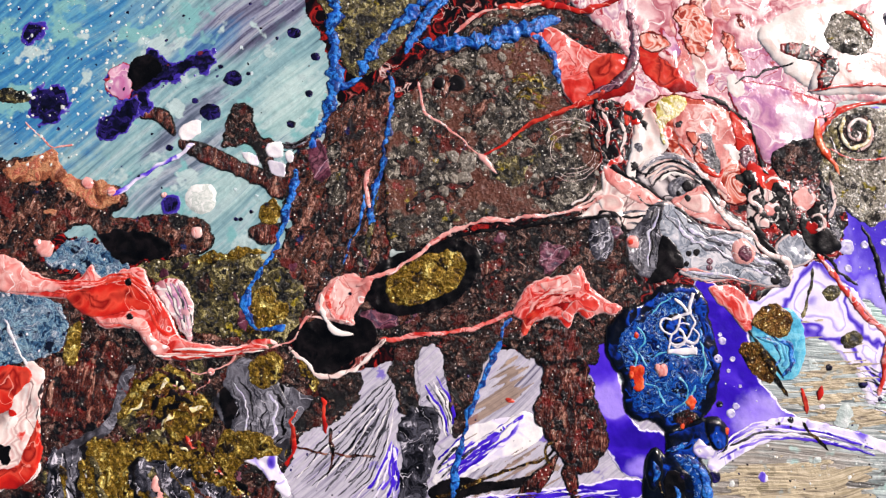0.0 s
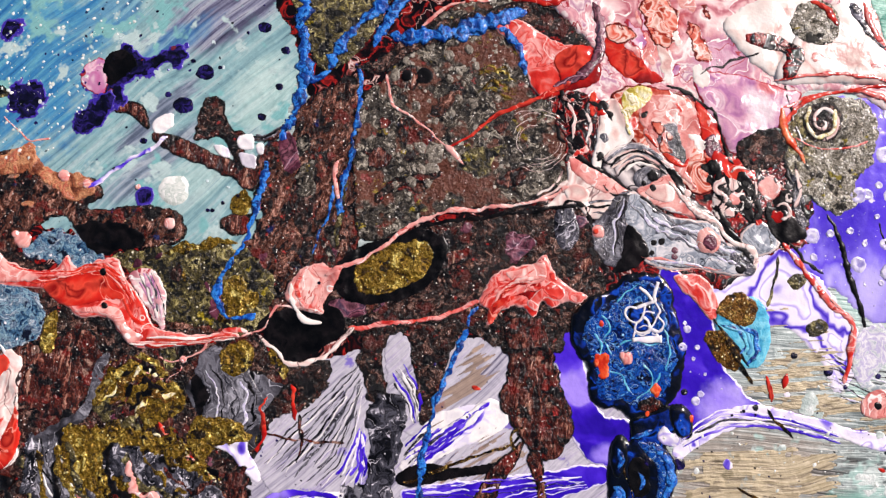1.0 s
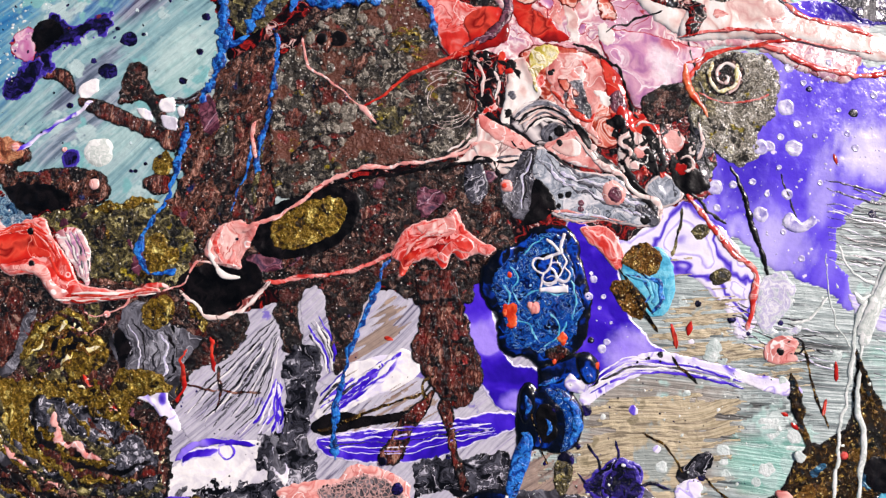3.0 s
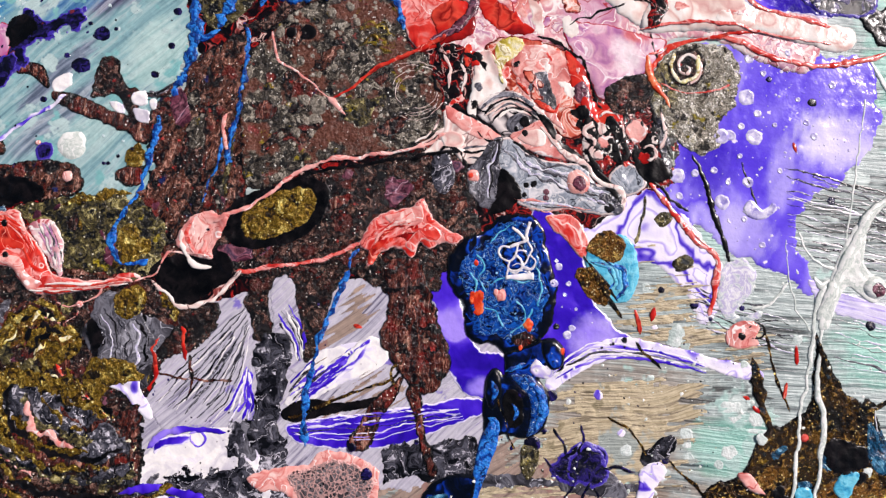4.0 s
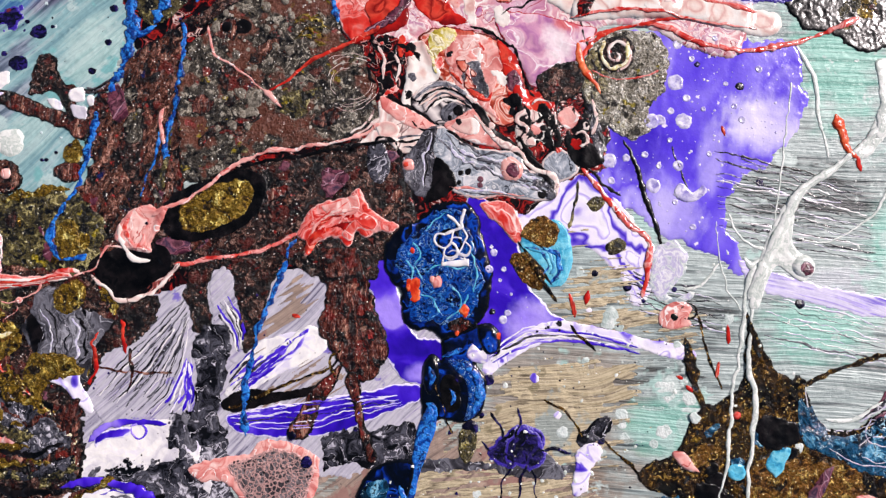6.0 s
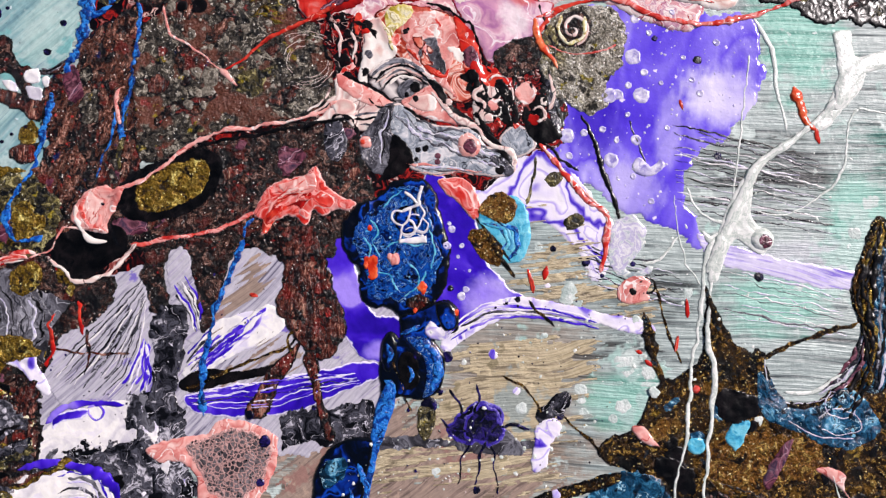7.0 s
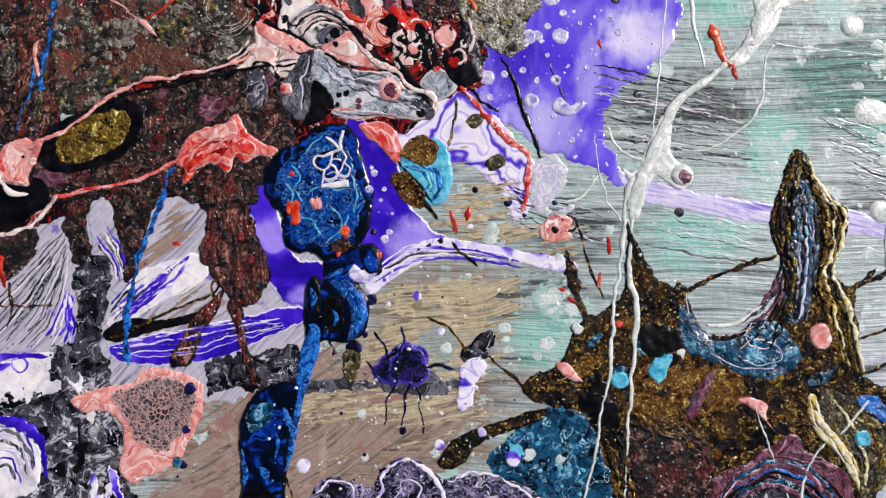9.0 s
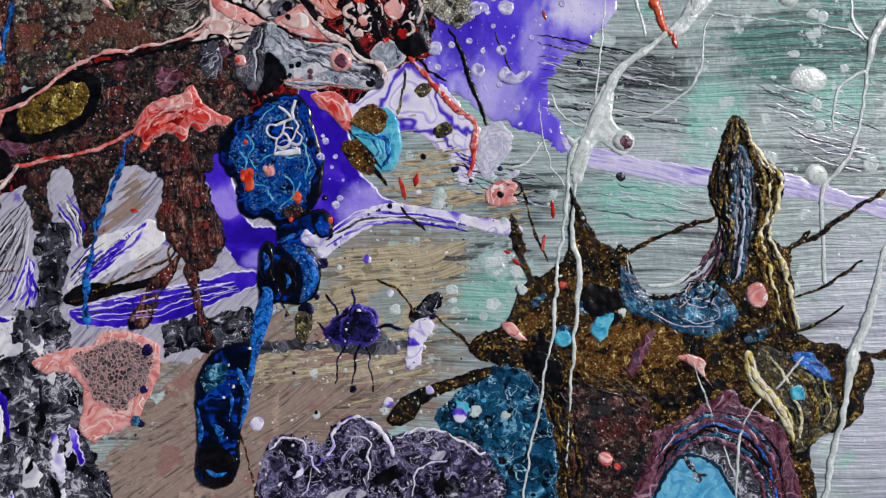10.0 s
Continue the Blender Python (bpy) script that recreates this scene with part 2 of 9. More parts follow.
SKULL = paint("pale_grey_marbled_paint", [(0, "2a2c32"), (0.15, "5b616a"), (0.35, "8d949c"), (0.5, "bcc2c8"), (0.6, "78808a"), (0.78, "a3abb4"), (1, "dfdcdc")], 7.0, 1.7, 3.5, gloss=0.16, bump=0.1,
              rims=[("dcc9c2", 0.2, 0.7)], fine=0.5, contrast=0.22, coarse=1.6, follow=0.05, swirl=0.6, veins=[("e8e4e2", 0.47, 0.006), ("30343c", 0.56, 0.006)])
WHITE = paint("white_paint", [(0, "c2bec9"), (0.4, "e7e4e4"), (0.7, "f6f3ed"), (1, "dfd9eb")], 9.0, 1.0, gloss=0.25, bump=0.08, coarse=1.5)
MILK = paint("milky_green_white_paint", [(0, "94a69c"), (0.2, "c6d0c6"), (0.45, "e2e7e0"), (0.7, "eceee8"), (0.85, "b9c6bd"), (1, "dfe4dc")], 4.0, 1.0, 3, gloss=0.25, bump=0.15, follow=0.35, contrast=0.22)
CREAM = paint("cream_marbled_paint", [(0, "9a8480"), (0.1, "d8c0b6"), (0.3, "efe4da"), (0.5, "e3c6bc"), (0.62, "f4ebe2"), (0.8, "dcb2aa"), (0.9, "efe0d6"), (1, "c09a94")], 11.0, 1.1, 2, gloss=0.16, bump=0.08, coarse=1.5, fine=0.4, contrast=0.24, follow=0.12, swirl=0.4, veins=[("2a2022", 0.44, 0.007), ("8a6f6c", 0.56, 0.008)])
ZEBRA = paint("black_and_white_marbled_paint", [(0, "0a090a"), (0.1, "4a4548"), (0.2, "b5a8a6"), (0.42, "efe6e0"), (0.5, "a29a9a"), (0.54, "2a2628"), (0.6, "b0a5a5"), (0.78, "e8ded8"), (0.92, "8a8284"), (1, "1a1618")], 11.0, 1.2, 2, gloss=0.16, bump=0.1, fine=0.4, contrast=0.24, coarse=1.5, follow=0.12, swirl=0.5, veins=[("0d0b0c", 0.5, 0.012)])
PINK = paint("pale_pink_marbled_paint", [(0, "b4606c"), (0.2, "dba0a4"), (0.36, "ecc9c6"), (0.5, "f3e7e0"), (0.6, "e7b3b4"), (0.74, "d08c98"), (0.86, "f0dfda"), (1, "b97f9b")], 10.0, 1.6, 3, gloss=0.15, bump=0.1, fine=0.45, contrast=0.19, coarse=1.6, follow=0.08, swirl=0.6, veins=[("a83440", 0.45, 0.006), ("f8f0ea", 0.54, 0.01)],
             tints=[([(0, "c23a34"), (0.5, "e07a70"), (1, "efb0a6")], 22, 74, 12, 8, 60, 0.8), ([(0, "b5729c"), (1, "dcb0c4")], 40, 66, 12, 10, 0, 0.7)])
# near-white tint at (48, 52): a glossy highlight painted into the fold
MAUVE = paint("mauve_pink_paint", [(0, "9a5a90"), (0.3, "bb7ea8"), (0.5, "d9a3b8"), (0.66, "e7c6cf"), (0.8, "c084a8"), (1, "b5568c")], 10.0, 1.4, 3, gloss=0.15, bump=0.1,
              rims=[("a52a36", 0.0, 0.5)], fine=0.45, contrast=0.22, coarse=1.6, swirl=0.6, veins=[("f4e6ea", 0.47, 0.012)], tints=[([(0, "f0dce0"), (1, "fbf2f0")], 48, 52, 6, 8, 30, 0.9), ([(0, "c03438"), (1, "d8645c")], 52, 58, 6, 4, 0, 0.8)], cloud=0.6)
CORAL = paint("coral_marbled_paint", [(0, "7e1712"), (0.18, "c03c2c"), (0.36, "dd7660"), (0.5, "f0bfae"), (0.62, "d8593f"), (0.76, "f2d6c8"), (0.88, "c45a40"), (1, "8a1c14")], 9.0, 1.5, 2.5, gloss=0.16, bump=0.1,
              rims=[("5d100d", 0.1, 0.6)], fine=0.45, contrast=0.22, coarse=1.6, follow=0.1, swirl=0.6, veins=[("f6e4da", 0.46, 0.008), ("8a1f18", 0.57, 0.008)])
ROSE = paint("pink_and_red_paint", [(0, "a81a16"), (0.2, "c82a20"), (0.36, "d64438"), (0.48, "e6827a"), (0.58, "d4443a"), (0.7, "eea69e"), (0.82, "dc6e68"), (0.92, "cc342a"), (1, "b0241e")], 10.0, 1.2, 3, gloss=0.16, bump=0.12,
             rims=[("efb4ac", -0.5, 0.35)], fine=0.5, contrast=0.2, coarse=1.5, follow=0.05, swirl=0.6, veins=[("f6d4cc", 0.47, 0.008), ("a82420", 0.56, 0.006)])
RED = paint("red_paint", [(0, "6c0b0a"), (0.35, "ae1a14"), (0.6, "cc2a1c"), (0.8, "d84632"), (1, "84100e")], 9.0, 1.2, 2, gloss=0.16, bump=0.08, fine=0.45, contrast=0.2, coarse=1.5, follow=0.1, swirl=0.5, veins=[("e88a78", 0.46, 0.006)])
BLUSH = paint("blush_pink_paint", [(0, "bc5c56"), (0.3, "dc8c84"), (0.55, "ecb4aa"), (0.75, "d67a72"), (1, "f2d0c6")], 8.0, 1.3, 3, gloss=0.16, bump=0.1, fine=0.45, contrast=0.2, coarse=1.6, follow=0.06, swirl=0.6, veins=[("f8ece6", 0.46, 0.007), ("c05a54", 0.56, 0.006)])
MAROON = paint("maroon_paint", [(0, "1c0c12"), (0.3, "4a2230"), (0.5, "743e4e"), (0.64, "2c1620"), (0.8, "8a5462"), (1, "342a3e")], 7.0, 1.2, 3, gloss=0.24, bump=0.35, fine=0.45, contrast=0.21, follow=0.15, swirl=0.4, veins=[("b08896", 0.5, 0.008)])
PURPLE = paint("violet_paint", [(0, "4a2ed0"), (0.3, "5c42de"), (0.5, "7660e8"), (0.64, "9686f0"), (0.78, "684ee2"), (0.92, "b4a8f4"), (1, "d6cefa")], 22.0, 0.9, 2, gloss=0.14, bump=0.08, angle=75, stretch=2.0,
               flecks=[("eee4ff", 2.6, 0.08, 0.2), ("f6f0ff", 1.3, 0.05, 0.2)], fine=0.45, contrast=0.24, coarse=1.5,
               tints=[([(0, "b6a8f2"), (0.5, "efe9fc"), (0.8, "cfc5f8"), (1, "f4f0fd")], 104, 24, 12, 18, 70, 0.9), ([(0, "a596ee"), (1, "ded6fa")], 76, 0, 14, 12, 110, 0.8), ([(0, "a596ee"), (0.6, "cfc6f8"), (1, "ece6fc")], 88, 16, 16, 6, 75, 0.6), ([(0, "2f14ae"), (1, "4526c8")], 68, 20, 12, 15, 0, 0.7)], cloud=0.5)
VIOLET = paint("deep_violet_paint", [(0, "1f0b86"), (0.4, "3414b4"), (0.6, "4a28cc"), (0.8, "6a4ade"), (1, "a48cf0")], 16.0, 1.0, 2, gloss=0.16, bump=0.08, rims=[("e8e0fb", -0.5, 0.45)], fine=0.45, contrast=0.22, coarse=1.5,
               tints=[([(0, "8c72ea"), (0.6, "b8a6f4"), (1, "d8cdf8")], 33, -26, 11, 9, 20, 0.95), ([(0, "8c72ea"), (1, "b8a6f4")], 2, -38, 7, 4, 0, 0.9)], cloud=0.35)
LILAC = paint("lilac_and_white_paint", [(0, "4a2cc6"), (0.1, "8f7ae0"), (0.22, "e2dbf3"), (0.5, "f6f2f7"), (0.6, "b3a3ea"), (0.66, "f3edf5"), (0.86, "e6dff4"), (0.93, "7a62da"), (1, "3c1fb8")], 14.0, 1.2, 2, gloss=0.2, bump=0.08, fine=0.4, contrast=0.24, coarse=1.5, follow=0.1, swirl=0.5)
LAVENDER = paint("lavender_drawn_out_paint", [(0, "5a3ed0"), (0.15, "9a88e0"), (0.3, "cfc8ea"), (0.55, "e4dff2"), (0.7, "b4a6e6"), (0.85, "d8d2ee"), (1, "7660d6")], 1.6, 0.5, 4, angle=-20, stretch=22.0, gloss=0.22, bump=0.15, contrast=0.22, bend=6)
PEBBLE = paint("taupe_bubble_paint", [(0, "3a352e"), (0.4, "6a6358"), (0.7, "8f887a"), (1, "5a4a3c")], 1.6, 1.0, 4, gloss=0.24, bump=0.5, grit=0.4, flecks=[("f0ebe0", 0.55, 0.06, 0.36)])
MOTTLE = paint("blue_and_white_mottled_paint", [(0, "101c38"), (0.25, "3a6484"), (0.42, "88aab6"), (0.55, "22385c"), (0.75, "7f98a8"), (0.9, "c4ccd0"), (1, "3c3458")], 3.4, 1.6, 5, gloss=0.26, bump=0.5, contrast=0.18, flecks=[("101830", 2.0, 0.16, 0.3), ("e8e4e6", 1.6, 0.08, 0.3)], wash=[("0c1224", 5, 0.3)])
STREAK = paint("violet_streaked_white_paint", [(0, "2b14a4"), (0.22, "5c43ce"), (0.3, "dfd8f1"), (0.5, "f7f3f6"), (0.58, "8e7bda"), (0.63, "f3eef5"), (0.8, "dbd2ee"), (0.88, "4527c1"), (1, "1d1141")], 4.5, 0.8, 3, angle=42, stretch=12.0,
               gloss=0.22, bump=0.3)
PALE = paint("pale_lilac_brushed_paint", [(0, "5e5a6e"), (0.12, "9591a3"), (0.35, "b6b3c0"), (0.6, "c7c4cc"), (0.85, "b2aac2"), (1, "7b739f")], 1.0, 0.4, 5, angle=42, stretch=34.0, gloss=0.35, bump=0.5, bump_size=0.7,
             flecks=[("25212c", 2.6, 0.05, 0.18)], wash=[("8072c0", 9, 0.12)], bend=8, contrast=0.22)
TAN = paint("tan_brushed_paint", [(0, "605643"), (0.2, "948870"), (0.4, "b6a789"), (0.6, "c4b797"), (0.8, "b3a483"), (1, "877a61")], 0.9, 0.4, 5, angle=6, stretch=34.0, gloss=0.4, bump=0.6, bump_size=0.7,
            flecks=[("dbd2b6", 3.4, 0.06, 0.2), ("3a3427", 3.6, 0.06, 0.12)], wash=[("ccbd9a", 7, 0.25), ("918669", 9, 0.2), ("9aa39c", 13, 0.2)], bend=16, contrast=0.19, shine=0.3)
TANUP = paint("rising_tan_brushed_paint", [(0, "564b45"), (0.25, "857369"), (0.5, "a59082"), (0.7, "968478"), (0.85, "b39b89"), (1, "6d5e56")], 0.9, 0.4, 5, angle=28, stretch=34.0, gloss=0.4, bump=0.6, bump_size=0.7,
              flecks=[("d7c3bd", 3.4, 0.06, 0.2), ("393028", 3.2, 0.06, 0.12)], wash=[("9a776d", 14, 0.35), ("b59d8b", 7, 0.2)], bend=12, contrast=0.22, shine=0.3)
MINTY = [(0, "509a8a"), (0.3, "78bcaa"), (0.6, "9cd4c4"), (1, "6ab4a2")]
GLOOM = [(0, "0c1011"), (0.25, "2a3233"), (0.42, "5f6b6a"), (0.55, "a3b3af"), (0.68, "2c3434"), (0.85, "8a9a97"), (1, "141819")]
PINE = [(0, "0c2c28"), (0.3, "235850"), (0.5, "4f9488"), (0.66, "1c453e"), (0.85, "8fbfb4"), (1, "12352f")]
EARTH = [(0, "4e453c"), (0.25, "7c6d60"), (0.5, "a08d7c"), (0.7, "8d7d6e"), (1, "665849")]
CHALK = [(0, "8a8c98"), (0.3, "b9bcc6"), (0.6, "d5d8de"), (0.8, "a6a8b6"), (1, "c4c6d0")]
GREY = paint("grey_brushed_paint", [(0, "3f4748"), (0.12, "6b7777"), (0.32, "97a5a2"), (0.5, "b9c8c3"), (0.64, "8f9d9b"), (0.82, "c6d5d0"), (1, "7c8888")], 1.9, 0.5, 6, angle=-7, stretch=34.0, gloss=0.36, bump=0.5, bump_size=0.7,
             flecks=[("d3e2dc", 3.4, 0.07, 0.2)], wash=[("a9c9c0", 20, 0.25), ("c3d2cc", 11, 0.2)], bend=5, contrast=0.2, shine=0.3,
             tints=[(EARTH, 5, -80, 70, 34, 10, 1.0), (EARTH, 40, -45, 32, 26, 0, 0.7), (MINTY, 112, -34, 20, 13, 0, 0.85), (MINTY, 68, -57, 17, 11, 0, 0.75), (MINTY, 128, 45, 18, 34, 0, 0.95), (MINTY, 137, -14, 13, 20, 0, 0.9), (PINE, 165, 3, 34, 20, -5, 1.0), (PINE, 186, 9, 30, 30, 0, 1.0), (MINTY, 172, -13, 16, 10, 0, 0.8),
                    (GLOOM, 112, 3, 30, 13, -7, 0.95), (GLOOM, 78, -29, 20, 9, -7, 0.9), (GLOOM, 169, -31, 28, 8, -7, 0.7), (GLOOM, 70, -45, 16, 7, -7, 0.7), (CHALK, 172, -95, 32, 60, 0, 1.0), (CHALK, 122, -24, 26, 9, -7, 0.6)])


MINT = paint("mint_brushed_paint", [(0, "4f9c88"), (0.3, "72b8a4"), (0.55, "90ccb8"), (0.8, "a8d8c8"), (1, "66ac98")], 2.6, 0.6, 6, angle=-10, stretch=9.0, gloss=0.36, bump=0.4, bump_size=0.7,
             flecks=[("c3f2e0", 3.0, 0.1, 0.2)], bend=8, wash=[("98c0b0", 6, 0.35), ("3f9a8a", 9, 0.3)], shine=0.3)
AZURY = [(0, "145088"), (0.3, "2872a6"), (0.55, "4088b0"), (0.75, "5ca2b8"), (1, "226ba0")]
FOAM = [(0, "8ab4ae"), (0.3, "aed0c8"), (0.6, "c4ddd5"), (1, "9cc4be")]
SLATY = [(0, "2c2a40"), (0.3, "55566e"), (0.5, "868aa0"), (0.7, "a6aab6"), (0.85, "5f6078"), (1, "3a3752")]
SEA = paint("pale_aqua_brushed_paint", [(0, "46646e"), (0.2, "6c949c"), (0.5, "8ab2b4"), (0.75, "a4c0bf"), (0.9, "7894a4"), (1, "5c6e8a")], 1.7, 0.5, 6, angle=38, stretch=22.0, gloss=0.36, bump=0.55, bump_size=0.8,
            flecks=[("c8dcdd", 3.0, 0.06, 0.2), ("1a223e", 4.0, 0.05, 0.14)], wash=[("78b3b2", 16, 0.3), ("b2cbc8", 12, 0.25)], bend=10, contrast=0.25,
            tints=[(FOAM, -86, 62, 17, 12, 38, 0.7), (FOAM, -105, 40, 16, 9, 38, 0.5), (AZURY, -162, 80, 42, 46, 0, 1.0), (AZURY, -130, 86, 16, 10, 40, 0.6), (SLATY, -98, 86, 34, 11, 25, 1.0), (SLATY, -118, 44, 26, 5, 38, 0.7), (AZURY, -112, 78, 18, 5, 30, 0.7), (SLATY, -116, 58, 20, 4, 40, 0.8)])

FROST = paint("frosted_pale_paint", [(0, "8f9fa4"), (0.2, "c3ccc8"), (0.4, "dfe4de"), (0.52, "a9b4c0"), (0.62, "d9dcdc"), (0.8, "b5aed0"), (1, "e6e6e6")], 4.0, 1.0, 2.5, gloss=0.25, bump=0.1, contrast=0.2, follow=0.2)
SPOT = paint("thin_pale_paint", [(0, "a9bab4"), (0.5, "c6d3cd"), (1, "dbe2dd")], 3.0, 0.8, 4, gloss=0.5, bump=0.3, shine=0.3)


INDIGO = paint("indigo_paint", [(0, "04040e"), (0.4, "0a0922"), (0.6, "15103c"), (0.8, "2a1f66"), (1, "06061a")], 4.0, 1.3, 5, gloss=0.22, bump=0.4, flecks=[("b8b4e0", 1.8, 0.03, 0.3), ("6a2430", 2.2, 0.05, 0.3)], rims=[("3c2c9a", -0.5, 0.9), ("6a60b4", -0.5, 0.25)])
COBALT = paint("cobalt_blue_paint", [(0, "010410"), (0.25, "04164a"), (0.4, "07388c"), (0.52, "0c5ab6"), (0.6, "05205e"), (0.72, "041446"), (0.84, "1060b8"), (0.93, "5fb0e4"), (1, "062a70")], 4.0, 1.9, 5, gloss=0.16, bump=0.3, bump_size=0.9,
               flecks=[("8fc4ea", 1.1, 0.03, 0.3)], contrast=0.19, fine=0.55, veins=[("9fd0f0", 0.46, 0.006), ("7fbcea", 0.55, 0.004)], wash=[("030a24", 5, 0.25)])
ULTRA = paint("glossy_ultramarine_paint", [(0, "01020a"), (0.4, "010514"), (0.55, "020d34"), (0.68, "05267c"), (0.8, "0a4ab8"), (0.9, "020d38"), (1, "01030e")], 7.0, 1.3, 2, gloss=0.12, bump=0.25, coat=0.6, rims=[("010208", -0.5, 0.9)], swirl=0.4, contrast=0.2)
AZURE = paint("azure_blue_paint", [(0, "04143c"), (0.25, "0a3f96"), (0.5, "1567c4"), (0.7, "2f8bdc"), (0.85, "0a3a8a"), (1, "0b2a64")], 3.0, 1.0, 5, gloss=0.25, bump=0.5, follow=0.1, wash=("051a4a", 3, 0.2))
TEAL = paint("teal_blue_cell_paint", [(0, "04101a"), (0.3, "0a2a40"), (0.48, "1b587c"), (0.6, "0c3149"), (0.8, "3a84aa"), (0.92, "86c0d6"), (1, "071a28")], 4.5, 1.4, 5, gloss=0.18, bump=0.4, contrast=0.2,
             flecks=[("6fb0cc", 1.5, 0.12, 0.3), ("061723", 2.4, 0.2, 0.3)], veins=[("a8d6e6", 0.47, 0.006)], wash=[("050d14", 6, 0.25)])
POOL = paint("sky_blue_pool_paint", [(0, "2f7fae"), (0.4, "58aed4"), (0.7, "7cc6e2"), (1, "4a9cc8")], 9.0, 1.1, 4, gloss=0.2, bump=0.2, rims=[("132838", 0.0, 1.2)], follow=0.12)
CYAN = paint("cyan_paint", [(0, "2c8db4"), (0.4, "4fb6d4"), (0.7, "79cde0"), (1, "2f9cc0")], 5.0, 1.2, 4, gloss=0.2, bump=0.2)
YELLOW = paint("pale_yellow_paint", [(0, "8d7a1c"), (0.3, "c9b64a"), (0.55, "e8dc9a"), (0.8, "f0ead0"), (1, "a08a24")], 5.0, 1.1, 4, gloss=0.25, bump=0.3, follow=0.15)
NET = paint("violet_black_netted_paint", [(0, "08070c"), (0.35, "16131f"), (0.5, "3e3858"), (0.58, "18141f"), (0.72, "80789e"), (0.78, "231f30"), (0.92, "beb6d4"), (1, "120f1a")], 4.5, 1.7, 4, gloss=0.2, bump=0.5,
            flecks=[("d9d4e2", 1.6, 0.1, 0.3), ("08070c", 1.6, 0.2, 0.36)], fine=0.5, contrast=0.19, swirl=0.8, veins=[("e6e0f0", 0.46, 0.008), ("b8acd8", 0.55, 0.006)])
CELL = paint("grey_celled_paint", [(0, "343033"), (0.4, "4e494c"), (0.6, "665e60"), (1, "84787a")], 5.0, 1.2, 4, gloss=0.2, bump=0.6, net=("b48e88", 1.3, 0.13), rims=[("dca8a2", -0.5, 0.7)], flecks=[("1c1a1d", 0.9, 0.25, 0.4)])
PEACH = paint("peach_crust", [(0, "5a2c1c"), (0.35, "9a5a3c"), (0.55, "c08a62"), (0.75, "a8503c"), (1, "d8b08c")], 5.0, 1.1, 6, gloss=0.35, bump=0.6)
ORANGE = paint("orange_red_paint", [(0, "c02a12"), (0.5, "e04a22"), (1, "ee7a4a")], 3.0, 1.0, gloss=0.25, bump=0.2)
BUBBLE = paint("pale_bubble_paint", [(0, "8f86c8"), (0.5, "c4bfe0"), (1, "e9e6f2")], 2.0, 1.0, gloss=0.15, bump=0.1)
TABLE = paint("table_wood", [(0, "3a2414"), (0.4, "6a4628"), (0.7, "8a6038"), (1, "4a2e18")], 14.0, 0.6, 6, stretch=12.0, gloss=0.4, bump=0.3)


# ---- building paint in relief; lengths in mm ----
MM = 0.001
LEFT, LOW, CELL_MM = -215.0, -165.0, 0.25
COLS, LINES = 1760, 1200
HEIGHT = np.zeros((COLS, LINES), np.float32)
TABLE_OF_VALUES = np.random.RandomState(7).rand(65536).astype(np.float32) * 2 - 1


def value_noise(x, y, seed):
    xi, yi = np.floor(x).astype(np.int64), np.floor(y).astype(np.int64)
    u, v = x - xi, y - yi
    u, v = u * u * (3 - 2 * u), v * v * (3 - 2 * v)

    def at(a, b):
        return TABLE_OF_VALUES[(a * 7919 + b * 104729 + seed * 15731 + (a * b) * 31) & 65535]

    low = at(xi, yi) * (1 - u) + at(xi + 1, yi) * u
    high = at(xi, yi + 1) * (1 - u) + at(xi + 1, yi + 1) * u
    return low * (1 - v) + high * v


def fbm(x, y, seed, octaves=4):
    total, size = 0.0, 1.0
    for k in range(octaves):
        total = total + size * value_noise(x * 2.03 ** k, y * 2.03 ** k, seed + 17 * k)
        size *= 0.5
    return total / 1.6


def rounded(points, closed=True, per=6):
    """A smooth line through the points."""
    p = np.array([q[:2] for q in points], float)
    n = len(p)
    out = []
    for i in range(n if closed else n - 1):
        a, b, c, d = (p[(i + k) % n] if closed else p[min(max(i + k, 0), n - 1)] for k in (-1, 0, 1, 2))
        for s in np.arange(per) / per:
            out.append(0.5 * (2 * b + (c - a) * s + (2 * a - 5 * b + 4 * c - d) * s * s + (3 * b - a - 3 * c + d) * s ** 3))
    if not closed:
        out.append(p[-1])
    return np.array(out)


def inside_distance(x, y, line):
    best = np.full(x.shape, 1e9)
    inside = np.zeros(x.shape, bool)
    for (ax, ay), (bx, by) in zip(line, np.roll(line, -1, 0)):
        dx, dy = bx - ax, by - ay
        s = np.clip(((x - ax) * dx + (y - ay) * dy) / max(dx * dx + dy * dy, 1e-9), 0, 1)
        best = np.minimum(best, (x - ax - s * dx) ** 2 + (y - ay - s * dy) ** 2)
        if abs(dy) > 1e-9:
            inside ^= ((ay > y) != (by > y)) & (x < ax + (y - ay) * dx / dy)
    return np.where(inside, 1, -1) * np.sqrt(best)


def blurred(h, rounds=2, r=2):
    for _ in range(rounds):
        for axis in (0, 1):
            h = sum(np.roll(h, k, axis) for k in range(-r, r + 1)) / (2 * r + 1)
    return h


